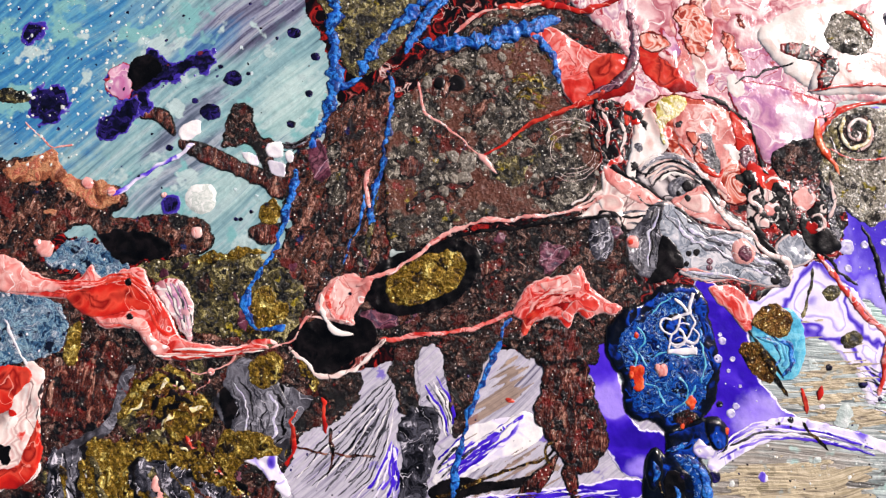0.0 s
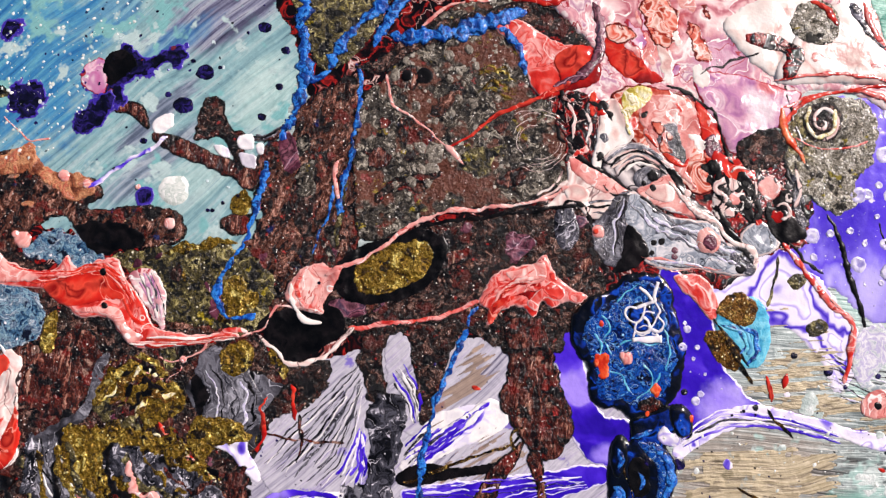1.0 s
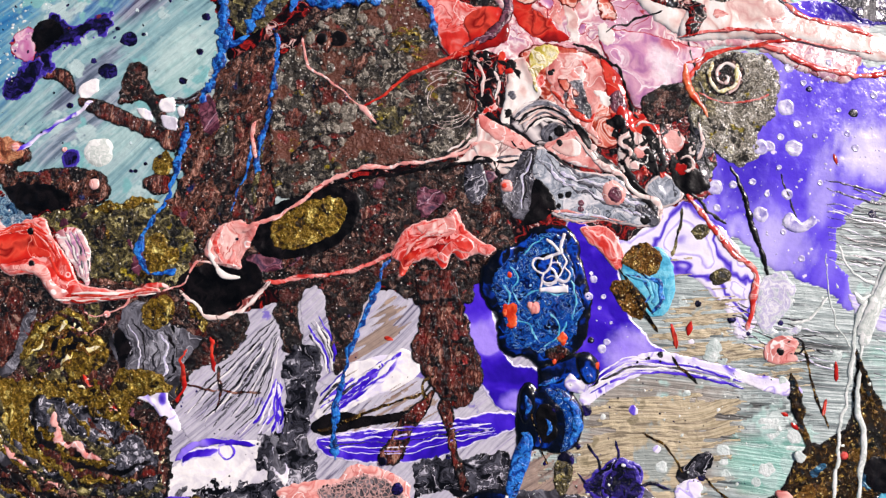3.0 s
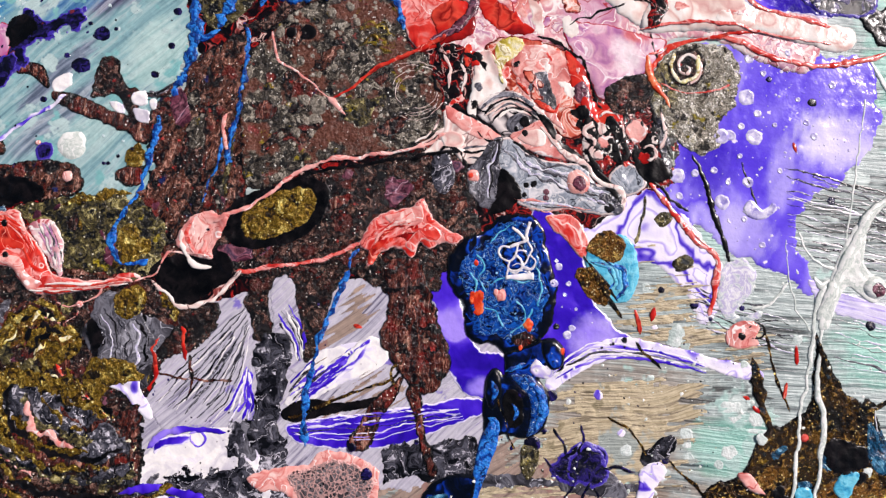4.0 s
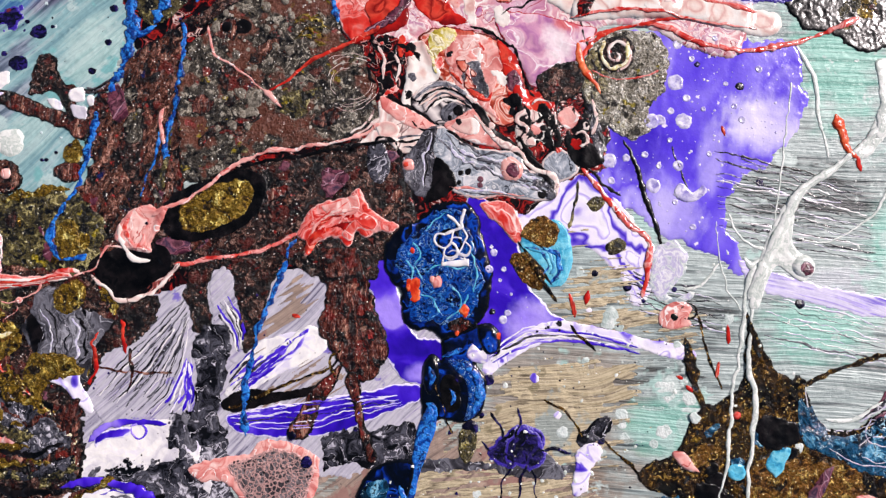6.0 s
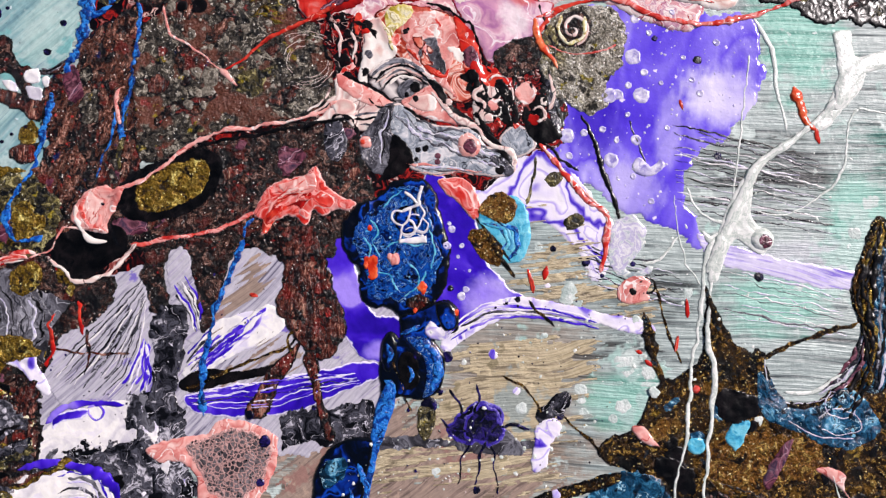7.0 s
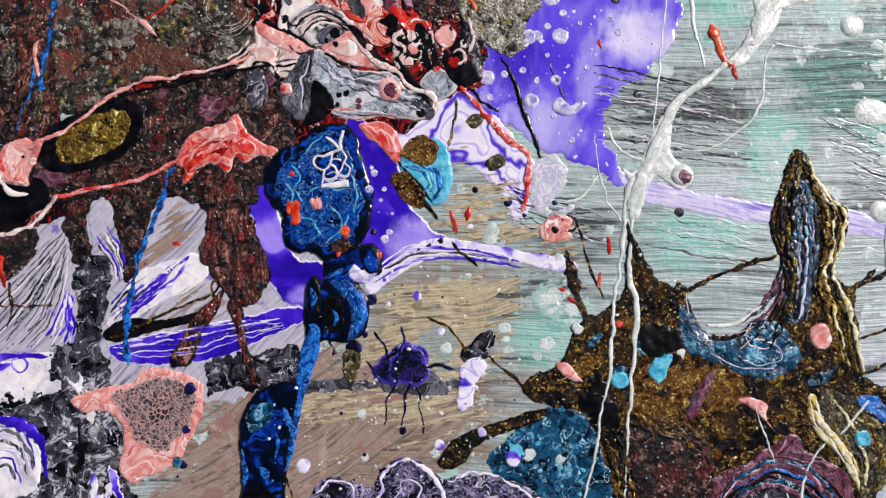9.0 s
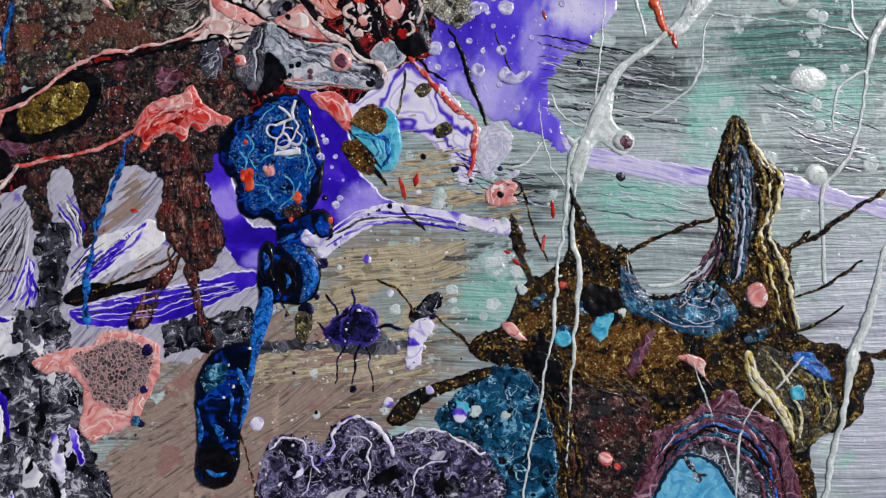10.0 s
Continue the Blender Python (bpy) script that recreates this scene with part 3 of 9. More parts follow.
def mesh_of(name, verts, faces, mat, origin, rim=None, deep=None):
    me = bpy.data.meshes.new(name)
    me.from_pydata((verts * MM).tolist(), [], faces)
    me.polygons.foreach_set("use_smooth", np.ones(len(me.polygons), bool))
    if rim is not None:
        me.attributes.new("rim", "FLOAT", "POINT").data.foreach_set("value", np.asarray(rim, np.float32))
        me.attributes.new("deep", "FLOAT", "POINT").data.foreach_set("value", np.asarray(rim if deep is None else deep, np.float32))
    me.materials.append(mat)
    ob = new(name, me)
    ob.location = Vector(origin) * MM
    return ob


def adopt(ob, parent):
    if parent is not None:
        ob.parent = parent
        while parent is not None:
            ob.location = ob.location - parent.location
            parent = parent.parent
    return ob


COUNT = [0]


def patch(name, points, mat, label="", thick=0.3, edge=1.2, ragged=0.8, ragged_size=5.0, relief=0.1, relief_size=3.0, ridged=False, dip=0.0, step=0.0,
          parent=None, category="paint patch", group="", kind="", along=None, comb=None):
    """A layer of paint that fills the outline, lies on what is under it, swells to its thickness behind a rounded edge and has a ragged rim. comb: (angle, mm) of the bristles that drew its edge out into streaks."""
    COUNT[0] += 1
    seed = COUNT[0] * 13
    line = rounded(points)
    if not step:
        wide = np.ptp(line, axis=0)
        step = 0.25 if wide[0] * wide[1] < 1500 else 0.5
    pad = ragged * 1.5 + 2 + (comb[1] if comb else 0)
    k = int(round(step / CELL_MM))
    i0, j0 = (int((line[:, a].min() - pad - o) / CELL_MM) // k * k for a, o in ((0, LEFT), (1, LOW)))
    i1, j1 = (int((line[:, a].max() + pad - o) / CELL_MM) // k * k + k + 1 for a, o in ((0, LEFT), (1, LOW)))
    i0, j0, i1, j1 = max(i0, 0), max(j0, 0), min(i1, (COLS - 1) // k * k + 1), min(j1, (LINES - 1) // k * k + 1)
    xs, ys = LEFT + CELL_MM * np.arange(i0, i1), LOW + CELL_MM * np.arange(j0, j1)
    x, y = np.meshgrid(xs, ys, indexing="ij")
    d = inside_distance(x, y, line)
    deep = blurred(d, 2, 4)
    d = d + ragged * (0.8 * fbm(x / ragged_size, y / ragged_size, seed, 4) + 0.75 * fbm(x / 1.8, y / 1.8, seed + 2, 3))
    if comb:
        ca, sa = math.cos(radians(comb[0])), math.sin(radians(comb[0]))
        d = d + comb[1] * (fbm((x * ca + y * sa) / 22 + 31, (y * ca - x * sa) / 0.9, seed + 21, 3) - 0.2)
    under = HEIGHT[i0:i1, j0:j1]
    base = blurred(under)
    s = np.clip(d / edge, 0, 1)
    swell = np.sqrt(np.clip(1 - (1 - s) ** 2, 0, 1))
    if along is None:
        n = fbm(x / relief_size, y / relief_size, seed + 5, 4)
    else:
        ca, sa = math.cos(radians(along)), math.sin(radians(along))
        n = fbm((x * ca + y * sa) / (relief_size * 9) + 50, (y * ca - x * sa) / relief_size, seed + 5, 3)
    if ridged:
        n = 0.7 * (1 - 2.6 * np.abs(n)) + 0.6 * fbm(x / 1.1, y / 1.1, seed + 9, 2)
    z = base + thick * swell + relief * n * np.clip(d / (edge * 1.5), 0, 1)
    if dip:
        t = np.clip((d - edge) / (edge * 2), 0, 1)
        z = z - dip * t * t * (3 - 2 * t)
    z = np.where(d > 0, np.maximum(z, under + 0.03), base - 0.12)
    HEIGHT[i0:i1, j0:j1] = np.where(d > 0, z, under)
    gx, gy = np.gradient(d, CELL_MM)
    x, y, z, d, gx, gy, deep = (a[::k, ::k] for a in (x, y, z, d, gx, gy, deep))
    g2 = np.maximum(gx * gx + gy * gy, 0.3)
    shift = np.clip(np.where(d < 0, -d / g2, 0), 0, 1.2 * step)
    x, y = x + shift * gx, y + shift * gy
    ok = d > -1.2 * step
    quad = ok[:-1, :-1] & ok[1:, :-1] & ok[:-1, 1:] & ok[1:, 1:]
    quad &= (d[:-1, :-1] > 0) | (d[1:, :-1] > 0) | (d[:-1, 1:] > 0) | (d[1:, 1:] > 0)
    ids = np.arange(x.size).reshape(x.shape)
    f = np.stack([a[quad] for a in (ids[:-1, :-1], ids[1:, :-1], ids[1:, 1:], ids[:-1, 1:])], 1)
    used, inverse = np.unique(f, return_inverse=True)
    cx, cy = float(line[:, 0].mean()), float(line[:, 1].mean())
    v = np.stack([x.ravel()[used] - cx, y.ravel()[used] - cy, z.ravel()[used]], 1)
    ob = mesh_of(name, v, inverse.reshape(-1, 4).tolist(), mat, (cx, cy, 0), d.ravel()[used], deep.ravel()[used])
    if parent is not None:
        return tagged(adopt(ob, parent), label)
    return tagged(ob, label, category, group, kind)


def height_at(x, y):
    i = np.clip(((np.asarray(x) - LEFT) / CELL_MM).round().astype(int), 0, COLS - 1)
    j = np.clip(((np.asarray(y) - LOW) / CELL_MM).round().astype(int), 0, LINES - 1)
    return HEIGHT[i, j]


def strand(name, points, mat, label="", width=0.8, lumps=0.55, wander=0.6, parent=None, category="paint strand", group="", flat=0.27, taper=True, raise_it=True):
    """A thread of paint laid over the relief; points may carry a width of their own."""
    COUNT[0] += 1
    seed = COUNT[0] * 13
    widths = np.array([q[2] if len(q) > 2 else width for q in points], float)
    line = rounded(points, False, 10)
    run = np.r_[0, np.cumsum(np.hypot(*np.diff(line, axis=0).T))]
    n = max(6, int(run[-1] / 0.45))
    at = np.linspace(0, run[-1], n)
    x, y = np.interp(at, run, line[:, 0]), np.interp(at, run, line[:, 1])
    w = np.interp(np.linspace(0, 1, n), np.linspace(0, 1, len(widths)), widths) * 0.36
    tx, ty = np.gradient(x), np.gradient(y)
    le = np.maximum(np.hypot(tx, ty), 1e-6)
    nx, ny = -ty / le, tx / le
    off = wander * fbm(at / 3.5, at * 0 + 3, seed, 3)
    x, y = x + nx * off, y + ny * off
    w = w * (1 + lumps * fbm(at / 1.6, at * 0 + 9, seed + 3, 3)) * (1 + 0.5 * fbm(at / 7.0, at * 0 + 5, seed + 7, 2))
    if taper:
        w = w * np.sqrt(np.clip(np.minimum(at, at[-1] - at) / (w.mean() * 2 + 0.01), 0.05, 1))
    w = np.maximum(w, 0.05)
    z = height_at(x, y)
    z = np.convolve(np.pad(z, 3, "edge"), np.ones(7) / 7, "valid")
    sides = 8
    ring = np.arange(sides) * 2 * np.pi / sides
    cx, cy = float(x.mean()), float(y.mean())
    up = np.maximum(w * flat, 0.05)
    v = np.stack([(x - cx)[:, None] + nx[:, None] * w[:, None] * np.cos(ring), (y - cy)[:, None] + ny[:, None] * w[:, None] * np.cos(ring),
                  (z + 0.35 * up)[:, None] + up[:, None] * np.sin(ring)], 2).reshape(-1, 3)
    faces = [(a * sides + b, a * sides + (b + 1) % sides, (a + 1) * sides + (b + 1) % sides, (a + 1) * sides + b) for a in range(n - 1) for b in range(sides)]
    faces += [tuple(range(sides))[::-1], tuple(range((n - 1) * sides, n * sides))]
    ob = mesh_of(name, v, faces, mat, (cx, cy, 0), (w[:, None] * np.cos(ring) + 2.0).ravel())
    if raise_it:
        for dx in (-0.5, 0, 0.5):
            i = np.clip(((x + nx * w * dx - LEFT) / CELL_MM).round().astype(int), 0, COLS - 1)
            j = np.clip(((y + ny * w * dx - LOW) / CELL_MM).round().astype(int), 0, LINES - 1)
            HEIGHT[i, j] = np.maximum(HEIGHT[i, j], z + 1.1 * up)
    if parent is not None:
        return tagged(adopt(ob, parent), label)
    return tagged(ob, label, category, group)


def dome(cx, cy, r, high, seed, ratio=1.0, turn=0.0, ragged=0.12, segs=14, rings=4, hollow=0.0):
    """Vertices and faces of a drop: a low dome with an uneven rim; hollow: how far its middle has sunk."""
    a = np.arange(segs) * 2 * np.pi / segs
    rr = r * (1 + ragged * fbm(np.cos(a) * 1.5 + seed, np.sin(a) * 1.5, seed, 3))
    v, faces = [], []
    for k in range(rings + 1):
        t = 1 - k / rings
        lift = high * (math.sqrt(max(0, 1 - t ** 2.4)) - hollow * max(0, 1 - 1.5 * t) ** 0.5) - (0.12 if k == 0 else 0)
        for b in range(segs if k < rings else 1):
            px, py = t * rr[b] * math.cos(a[b]), t * rr[b] * math.sin(a[b]) * ratio
            v.append((cx + px * math.cos(turn) - py * math.sin(turn), cy + px * math.sin(turn) + py * math.cos(turn), lift))
    for k in range(rings - 1):
        faces += [(k * segs + b, k * segs + (b + 1) % segs, (k + 1) * segs + (b + 1) % segs, (k + 1) * segs + b) for b in range(segs)]
    faces += [((rings - 1) * segs + b, (rings - 1) * segs + (b + 1) % segs, rings * segs) for b in range(segs)]
    return v, faces


def drop(name, points, mat, label="", size=1.0, high=0.25, ratio=1.0, turn=0.0, ragged=0.25, hollow=0.0, parent=None, category="paint drop", group=""):
    """Drops of paint; a point may carry its own diameter."""
    made = []
    for q in points:
        COUNT[0] += 1
        r = (q[2] if len(q) > 2 else size) / 2
        z = float(height_at(q[0], q[1]))
        v, faces = dome(0, 0, r, high * min(1.0, 0.4 + r), COUNT[0], ratio, radians(turn), ragged, 20 if r > 2 else 14, 5, hollow)
        v = np.array(v)
        v[:, 2] += z
        i, j = int((q[0] - LEFT) / CELL_MM), int((q[1] - LOW) / CELL_MM)
        n = max(1, int(0.7 * r / CELL_MM))
        near = HEIGHT[i - n:i + n + 1, j - n:j + n + 1]
        HEIGHT[i - n:i + n + 1, j - n:j + n + 1] = np.maximum(near, z + 0.8 * high * min(1.0, 0.4 + r) * (1 - hollow))
        ob = mesh_of(name, v, faces, mat, (q[0], q[1], 0), np.full(len(v), 2.0))
        made.append(tagged(adopt(ob, parent), label) if parent is not None else tagged(ob, label, category, group))
    return made


def specks(name, count, points, mat, label, small, large, seed, shape=1.0):
    """Countless fine spatters within an outline, as one mesh."""
    rnd = np.random.RandomState(seed)
    line = rounded(points)
    lo, hi = line.min(0), line.max(0)
    p = lo + rnd.rand(count * 3, 2) * (hi - lo)
    p = p[inside_distance(p[:, 0], p[:, 1], line) > 0][:count]
    verts, faces = [], []
    for x, y in p:
        r = small + (large - small) * rnd.rand() ** 3
        v, f = dome(x, y, r, 0.05 + 0.05 * r, rnd.randint(999), 1 - 0.4 * rnd.rand(), rnd.rand() * 3, 0.35, 8, 2)
        z = float(height_at(x, y))
        faces += [tuple(len(verts) + a for a in q) for q in f]
        verts += [(a, b, c + z) for a, b, c in v]
    c = p.mean(0)
    v = np.array(verts) - (c[0], c[1], 0)
    return tagged(mesh_of(name, v, faces, mat, (c[0], c[1], 0), np.full(len(v), 2.0)), label, "paint spatter", kind="stuff")


def stains(parent, points, mats, count, small, large, seed, angle=0.0, long=1.6, thick=0.06):
    """Irregular blotches of other paint worked into a patch, as parts of it."""
    rnd = random.Random(seed)
    line = rounded(points)
    lo, hi = line.min(0), line.max(0)
    made = 0
    while made < count:
        x, y = rnd.uniform(lo[0], hi[0]), rnd.uniform(lo[1], hi[1])
        r = rnd.uniform(small, large) / 2
        if inside_distance(np.array([x]), np.array([y]), line)[0] < r:
            x, y = rnd.uniform(lo[0], hi[0]), rnd.uniform(lo[1], hi[1])
            r = small / 2
            if inside_distance(np.array([x]), np.array([y]), line)[0] < r:
                continue
        turn = radians(angle + rnd.uniform(-25, 25))
        k = rnd.uniform(0.5, 1.0) * long
        ring = []
        for b in range(7):
            w = r * rnd.uniform(0.6, 1.25)
            px, py = k * w * math.cos(b * 0.9), w / k * math.sin(b * 0.9)
            ring.append((x + px * math.cos(turn) - py * math.sin(turn), y + px * math.sin(turn) + py * math.cos(turn)))
        patch("stain", ring, mats[made % len(mats)], "", thick, 0.6, 1.1, 3.0, relief=0.08, relief_size=1.5, step=0.25, parent=parent)
        made += 1


def flow(parent, first, last, mats, count, width=0.7, name="streak", seed=1, lumps=0.4, wander=0.35, flat=0.16, spread=0.3):
    """Streaks of paint that ran side by side, from one guiding line across to another, as parts of the paint they lie in."""
    rnd = random.Random(seed)
    a, b = np.array(first, float)[:, :2], np.array(last, float)[:, :2]
    at = np.linspace(0, 1, 7)
    a, b = (np.stack([np.interp(at, np.linspace(0, 1, len(p)), p[:, k]) for k in (0, 1)], 1) for p in (a, b))
    for k in range(count):
        f = (k + rnd.uniform(-spread, spread)) / max(count - 1, 1)
        i0, i1 = rnd.choice((0, 0, 1)), rnd.choice((5, 6, 6))
        w = width * rnd.uniform(0.5, 1.5)
        line = [tuple(a[i] + (b[i] - a[i]) * f) + (w * (0.5 if i in (0, 6) else 1.0),) for i in range(i0, i1 + 1)]
        strand(name, line, mats[k % len(mats)], "", w, lumps, wander, parent=parent, flat=flat)


# ---- table and stretched canvas ----
def slab(name, x0, x1, y0, y1, z0, z1, mat):
    bm = bmesh.new()
    bmesh.ops.create_cube(bm, size=1, matrix=Matrix.LocRotScale(((x0 + x1) / 2, (y0 + y1) / 2, (z0 + z1) / 2), None, (x1 - x0, y1 - y0, z1 - z0)))
    bmesh.ops.bevel(bm, geom=bm.edges[:], offset=0.002, segments=2, affect="EDGES")
    me = bpy.data.meshes.new(name)
    bm.to_mesh(me)
    me.materials.append(mat)
    return new(name, me)


tagged(slab("table_top", -0.55, 0.55, -0.42, 0.42, -0.06, -0.0222, TABLE), "plain brown wooden table under the painting", "table", kind="structure")
stretcher = tagged(slab("stretched_canvas", -0.214, 0.224, -0.164, 0.134, -0.022, -0.00005, WHITE), "primed white canvas block lying on the table", "canvas", kind="structure")
painted_ground = patch("ground", [(-212, -162), (0, -163), (222, -162), (223, -20), (222, 132), (0, 133), (-212, 132), (-213, 0)], GREY,
      "streaky grey and white brushed paint ground covering the canvas", thick=0.1, edge=0.5, ragged=0.05, relief=0.07, relief_size=1.6, along=-7, step=1.0, category="painted canvas", kind="structure")

# ---- thin fields of paint on the ground ----
patch("paint_field", [(-179.5, 106.9), (-120.2, 106.3), (-70.4, 102.8), (-74.0, 80.5), (-78.4, 58.6), (-84.1, 44.9), (-87.4, 28.2), (-81.7, 12.9), (-120.7, 11.3), (-150.6, 12.4), (-177.6, 13.4), (-180.1, 62.4)], SEA, "pale aqua brushed paint field with rising strokes", 0.1, 0.6, 1.0, relief=0.1, relief_size=1.8, along=38, comb=(38, 2.0))
patch("paint_field", [(50.6, 17.6), (52.9, 35.4), (62.6, 53.0), (77.3, 55.3), (86.7, 53.0), (102.4, 49.3), (115.0, 47.6), (116.6, 34.3), (113.4, 21.4), (104.7, 13.9), (94.6, 8.2), (89.1, 0.6), (91.7, -7.5), (95.1, -15.6), (91.7, -18.5), (84.7, -11.8), (74.3, -6.4), (67.8, -1.2), (58.3, 7.4)], PURPLE, "glossy violet paint pool with pale bubbles", 0.18, 1.2, 1.6, 6, relief=0.12, relief_size=6)
patch("paint_field", [(30.4, 4.4), (39.4, 7.8), (48.8, 15.3), (56.9, 9.1), (64.0, 0.6), (70.1, -9.3), (70.1, -17.1), (63.2, -24.5), (58.6, -14.8), (52.2, -8.1), (46.0, -6.9), (41.0, -10.6), (33.3, -8.5)], LILAC, "lilac and white marbled paint pool", 0.18, 1.0, 1.0, 5)
patch("paint_field", [(92.2, -13.8), (98.1, -16.5), (107.0, -19.4), (118.8, -24.0), (139.4, -29.9), (138.9, -33.7), (124.0, -31.3), (109.2, -26.5), (100.4, -23.7), (94.6, -20.2)], LAVENDER, "narrow lilac paint trail across grey strokes", 0.12, 1.0, 0.9, 4)
patch("paint_field", [(149.5, -30.3), (161.7, -35.1), (170.6, -39.5), (185.7, -45.4), (184.8, -50.2), (169.8, -44.3), (157.7, -39.5), (149.9, -37.7)], LAVENDER, "lilac paint trail beside the bronze spire", 0.12, 1.0, 0.9, 4)
patch("paint_field", [(41.9, -18.5), (40.8, -13.7), (45.1, -8.9), (51.5, -7.1), (58.3, -10.1), (64.0, -15.9), (67.9, -23.2), (76.7, -28.4), (77.7, -33.8), (62.4, -32.1), (50.4, -28.3), (42.9, -24.8)], TAN, "tan grey brushed paint mound", 0.14, 1.0, 3.0, 9, relief=0.12, relief_size=1.6, along=4, comb=(3, 13.0))
patch("paint_field", [(19.0, -41.8), (24.9, -36.0), (34.4, -33.5), (46.9, -32.7), (60.4, -37.4), (62.5, -47.4), (59.8, -59.3), (51.6, -66.2), (40.4, -71.5), (20.6, -71.9), (2.5, -69.4), (4.9, -56.1), (11.3, -52.0)], TAN, "tan brushed paint field with arched strokes", 0.14, 1.0, 3.0, 9, relief=0.14, relief_size=1.8, along=6, comb=(3, 13.0))
patch("paint_field", [(-29.0, -50.5), (-4.6, -47.0), (17.0, -56.1), (38.4, -65.0), (51.8, -73.0), (46.0, -81.6), (32.8, -86.2), (13.3, -91.6), (-0.8, -106.7), (-51.0, -109.8), (-47.7, -85.9), (-31.1, -75.5)], TANUP, "brown tan brushed paint with rising strokes", 0.14, 1.0, 3.0, 9, relief=0.14, relief_size=1.8, along=28, comb=(28, 9.0))
patch("paint_field", [(-5.6, -58.1), (16.3, -62.4), (41.4, -67.0), (45.3, -73.7), (36.8, -79.0), (14.9, -76.3), (-5.5, -73.9)], TAN, "tan brushed paint strip", 0.1, 1.0, 3.0, 9, relief=0.1, relief_size=1.8, along=4, comb=(3, 13.0))

patch("paint_underlayer", [(-94.1, -6.8), (-61.8, -2.4), (-23.4, -3.3), (1.1, -19.1), (9.6, -32.0), (5.1, -53.1), (-17.2, -63.9), (-63.7, -64.3), (-95.0, -62.5), (-97.9, -44.1), (-91.3, -32.2)], PALE, "pale lilac brushed underlayer of paint", 0.08, 1.0, 1.5, relief=0.1, relief_size=1.2, along=42)
patch("paint_underlayer", [(-169.6, 20.8), (-110.2, 20.1), (-72.6, 14.4), (-47.9, 25.8), (-10.3, 60.0), (41.8, 56.2), (58.4, 43.3), (59.2, 17.0), (44.5, 12.3), (34.3, 4.2), (2.5, 3.0), (-13.9, -5.5), (-78.2, -14.1), (-107.5, -64.8), (-167.3, -76.6)], EMBER, "black and dark red underlayer of paint", 0.12, 1.0, 1.5, relief=0.15, relief_size=3)
patch("brush_stroke", [(61.8, -38.2), (77.0, -40.7), (80.4, -51.5), (68.0, -53.7), (60.7, -50.3)], GREY, "grey dry brush strokes", 0.04, 1.2, 2.0, 5, relief=0.08, relief_size=1.2, along=-7, comb=(-7, 5.0))
patch("paint_underlayer", [(-78.2, 101.4), (7.4, 98.2), (5.7, 69.6), (-10.3, 57.6), (-43.9, 60.4), (-71.5, 58.3), (-76.5, 72.6)], EMBER, "black and dark red paint between blue strings", 0.1, 1.0, 1.2, relief=0.15, relief_size=3)
# violet and white pools below the animal-like form
patch("paint_pool", [(-15.5, -5.4), (-6.7, -4.4), (-2.7, -15.7), (0.6, -26.8), (9.7, -30.5), (10.7, -39.8), (-0.3, -41.4), (-7.0, -34.9), (-9.5, -24.7), (-10.5, -15.2)], VIOLET, "deep violet paint pool with a pale rim", 0.2, 1.2, 0.7)
patch("paint_pool", [(18.1, 10.0), (25.9, 7.1), (31.6, -0.5), (32.8, -14.8), (38.4, -22.9), (42.7, -27.1), (33.2, -29.6), (25.9, -33.8), (21.0, -35.8), (15.8, -32.4), (17.5, -20.1)], VIOLET, "violet paint pool beside a blue drop", 0.2, 1.2, 0.7)
white_run = patch("paint_run", [(19.4, -36.5), (26.8, -32.3), (33.3, -28.0), (41.2, -26.5), (51.9, -29.2), (65.4, -33.5), (77.3, -37.6), (75.5, -40.3), (63.5, -36.8), (50.0, -32.6), (36.0, -32.8), (26.4, -36.9), (19.9, -40.3)], LILAC, "white and lilac paint run", 0.22, 1.0, 0.5)
pale_field = patch("paint_field", [(-92.2, -36.0), (-84.9, -27.9), (-75.2, -22.2), (-65.4, -14.9), (-60.6, -5.7), (-58.5, -10.6), (-60.0, -21.6), (-62.8, -35.4), (-63.9, -43.8), (-74.2, -46.3), (-83.7, -46.5), (-89.1, -42.3)], PALE, "pale lilac brushed paint with fine dark streaks", 0.12, 0.8, 0.7, relief=0.12, relief_size=1.2, along=42)
patch("paint_field", [(-55.5, -6.0), (-49.9, -5.1), (-47.9, -16.0), (-46.0, -28.7), (-50.0, -31.5), (-54.6, -25.0)], PALE, "pale lilac streaked paint strip", 0.12, 0.8, 0.6, relief=0.1, relief_size=1.2, along=42)
wedge = patch("paint_pool", [(-53.1, -39.8), (-50.2, -36.1), (-46.8, -29.8), (-41.9, -26.1), (-30.7, -23.6), (-27.2, -22.8), (-24.2, -25.6), (-23.8, -30.0), (-30.9, -33.6), (-37.5, -35.6), (-44.0, -38.9), (-49.1, -41.4)], WHITE, "white paint wedge with violet streaks", 0.22, 1.0, 0.5)
flow(wedge, [(-51.8, -37.6), (-46.1, -33.6), (-38.8, -29.1), (-28.8, -23.5)], [(-49.4, -40.5), (-40.7, -35.4), (-33.4, -30.2), (-28.2, -23.8)], (VIOLET, WHITE, VIOLET, VIOLET, LILAC, VIOLET), 11, 1.6, "violet_streak", 10, 0.5, 0.5, 0.12)
flow(wedge, [(-52.0, -36.0), (-50.0, -33.3), (-46.8, -30.1), (-44.3, -28.0)], [(-50.3, -40.1), (-47.1, -37.8), (-42.2, -35.0), (-38.7, -32.5)], (VIOLET, NIGHT, VIOLET), 7, 0.7, "violet_streak", 11, 0.5, 0.5, 0.12)
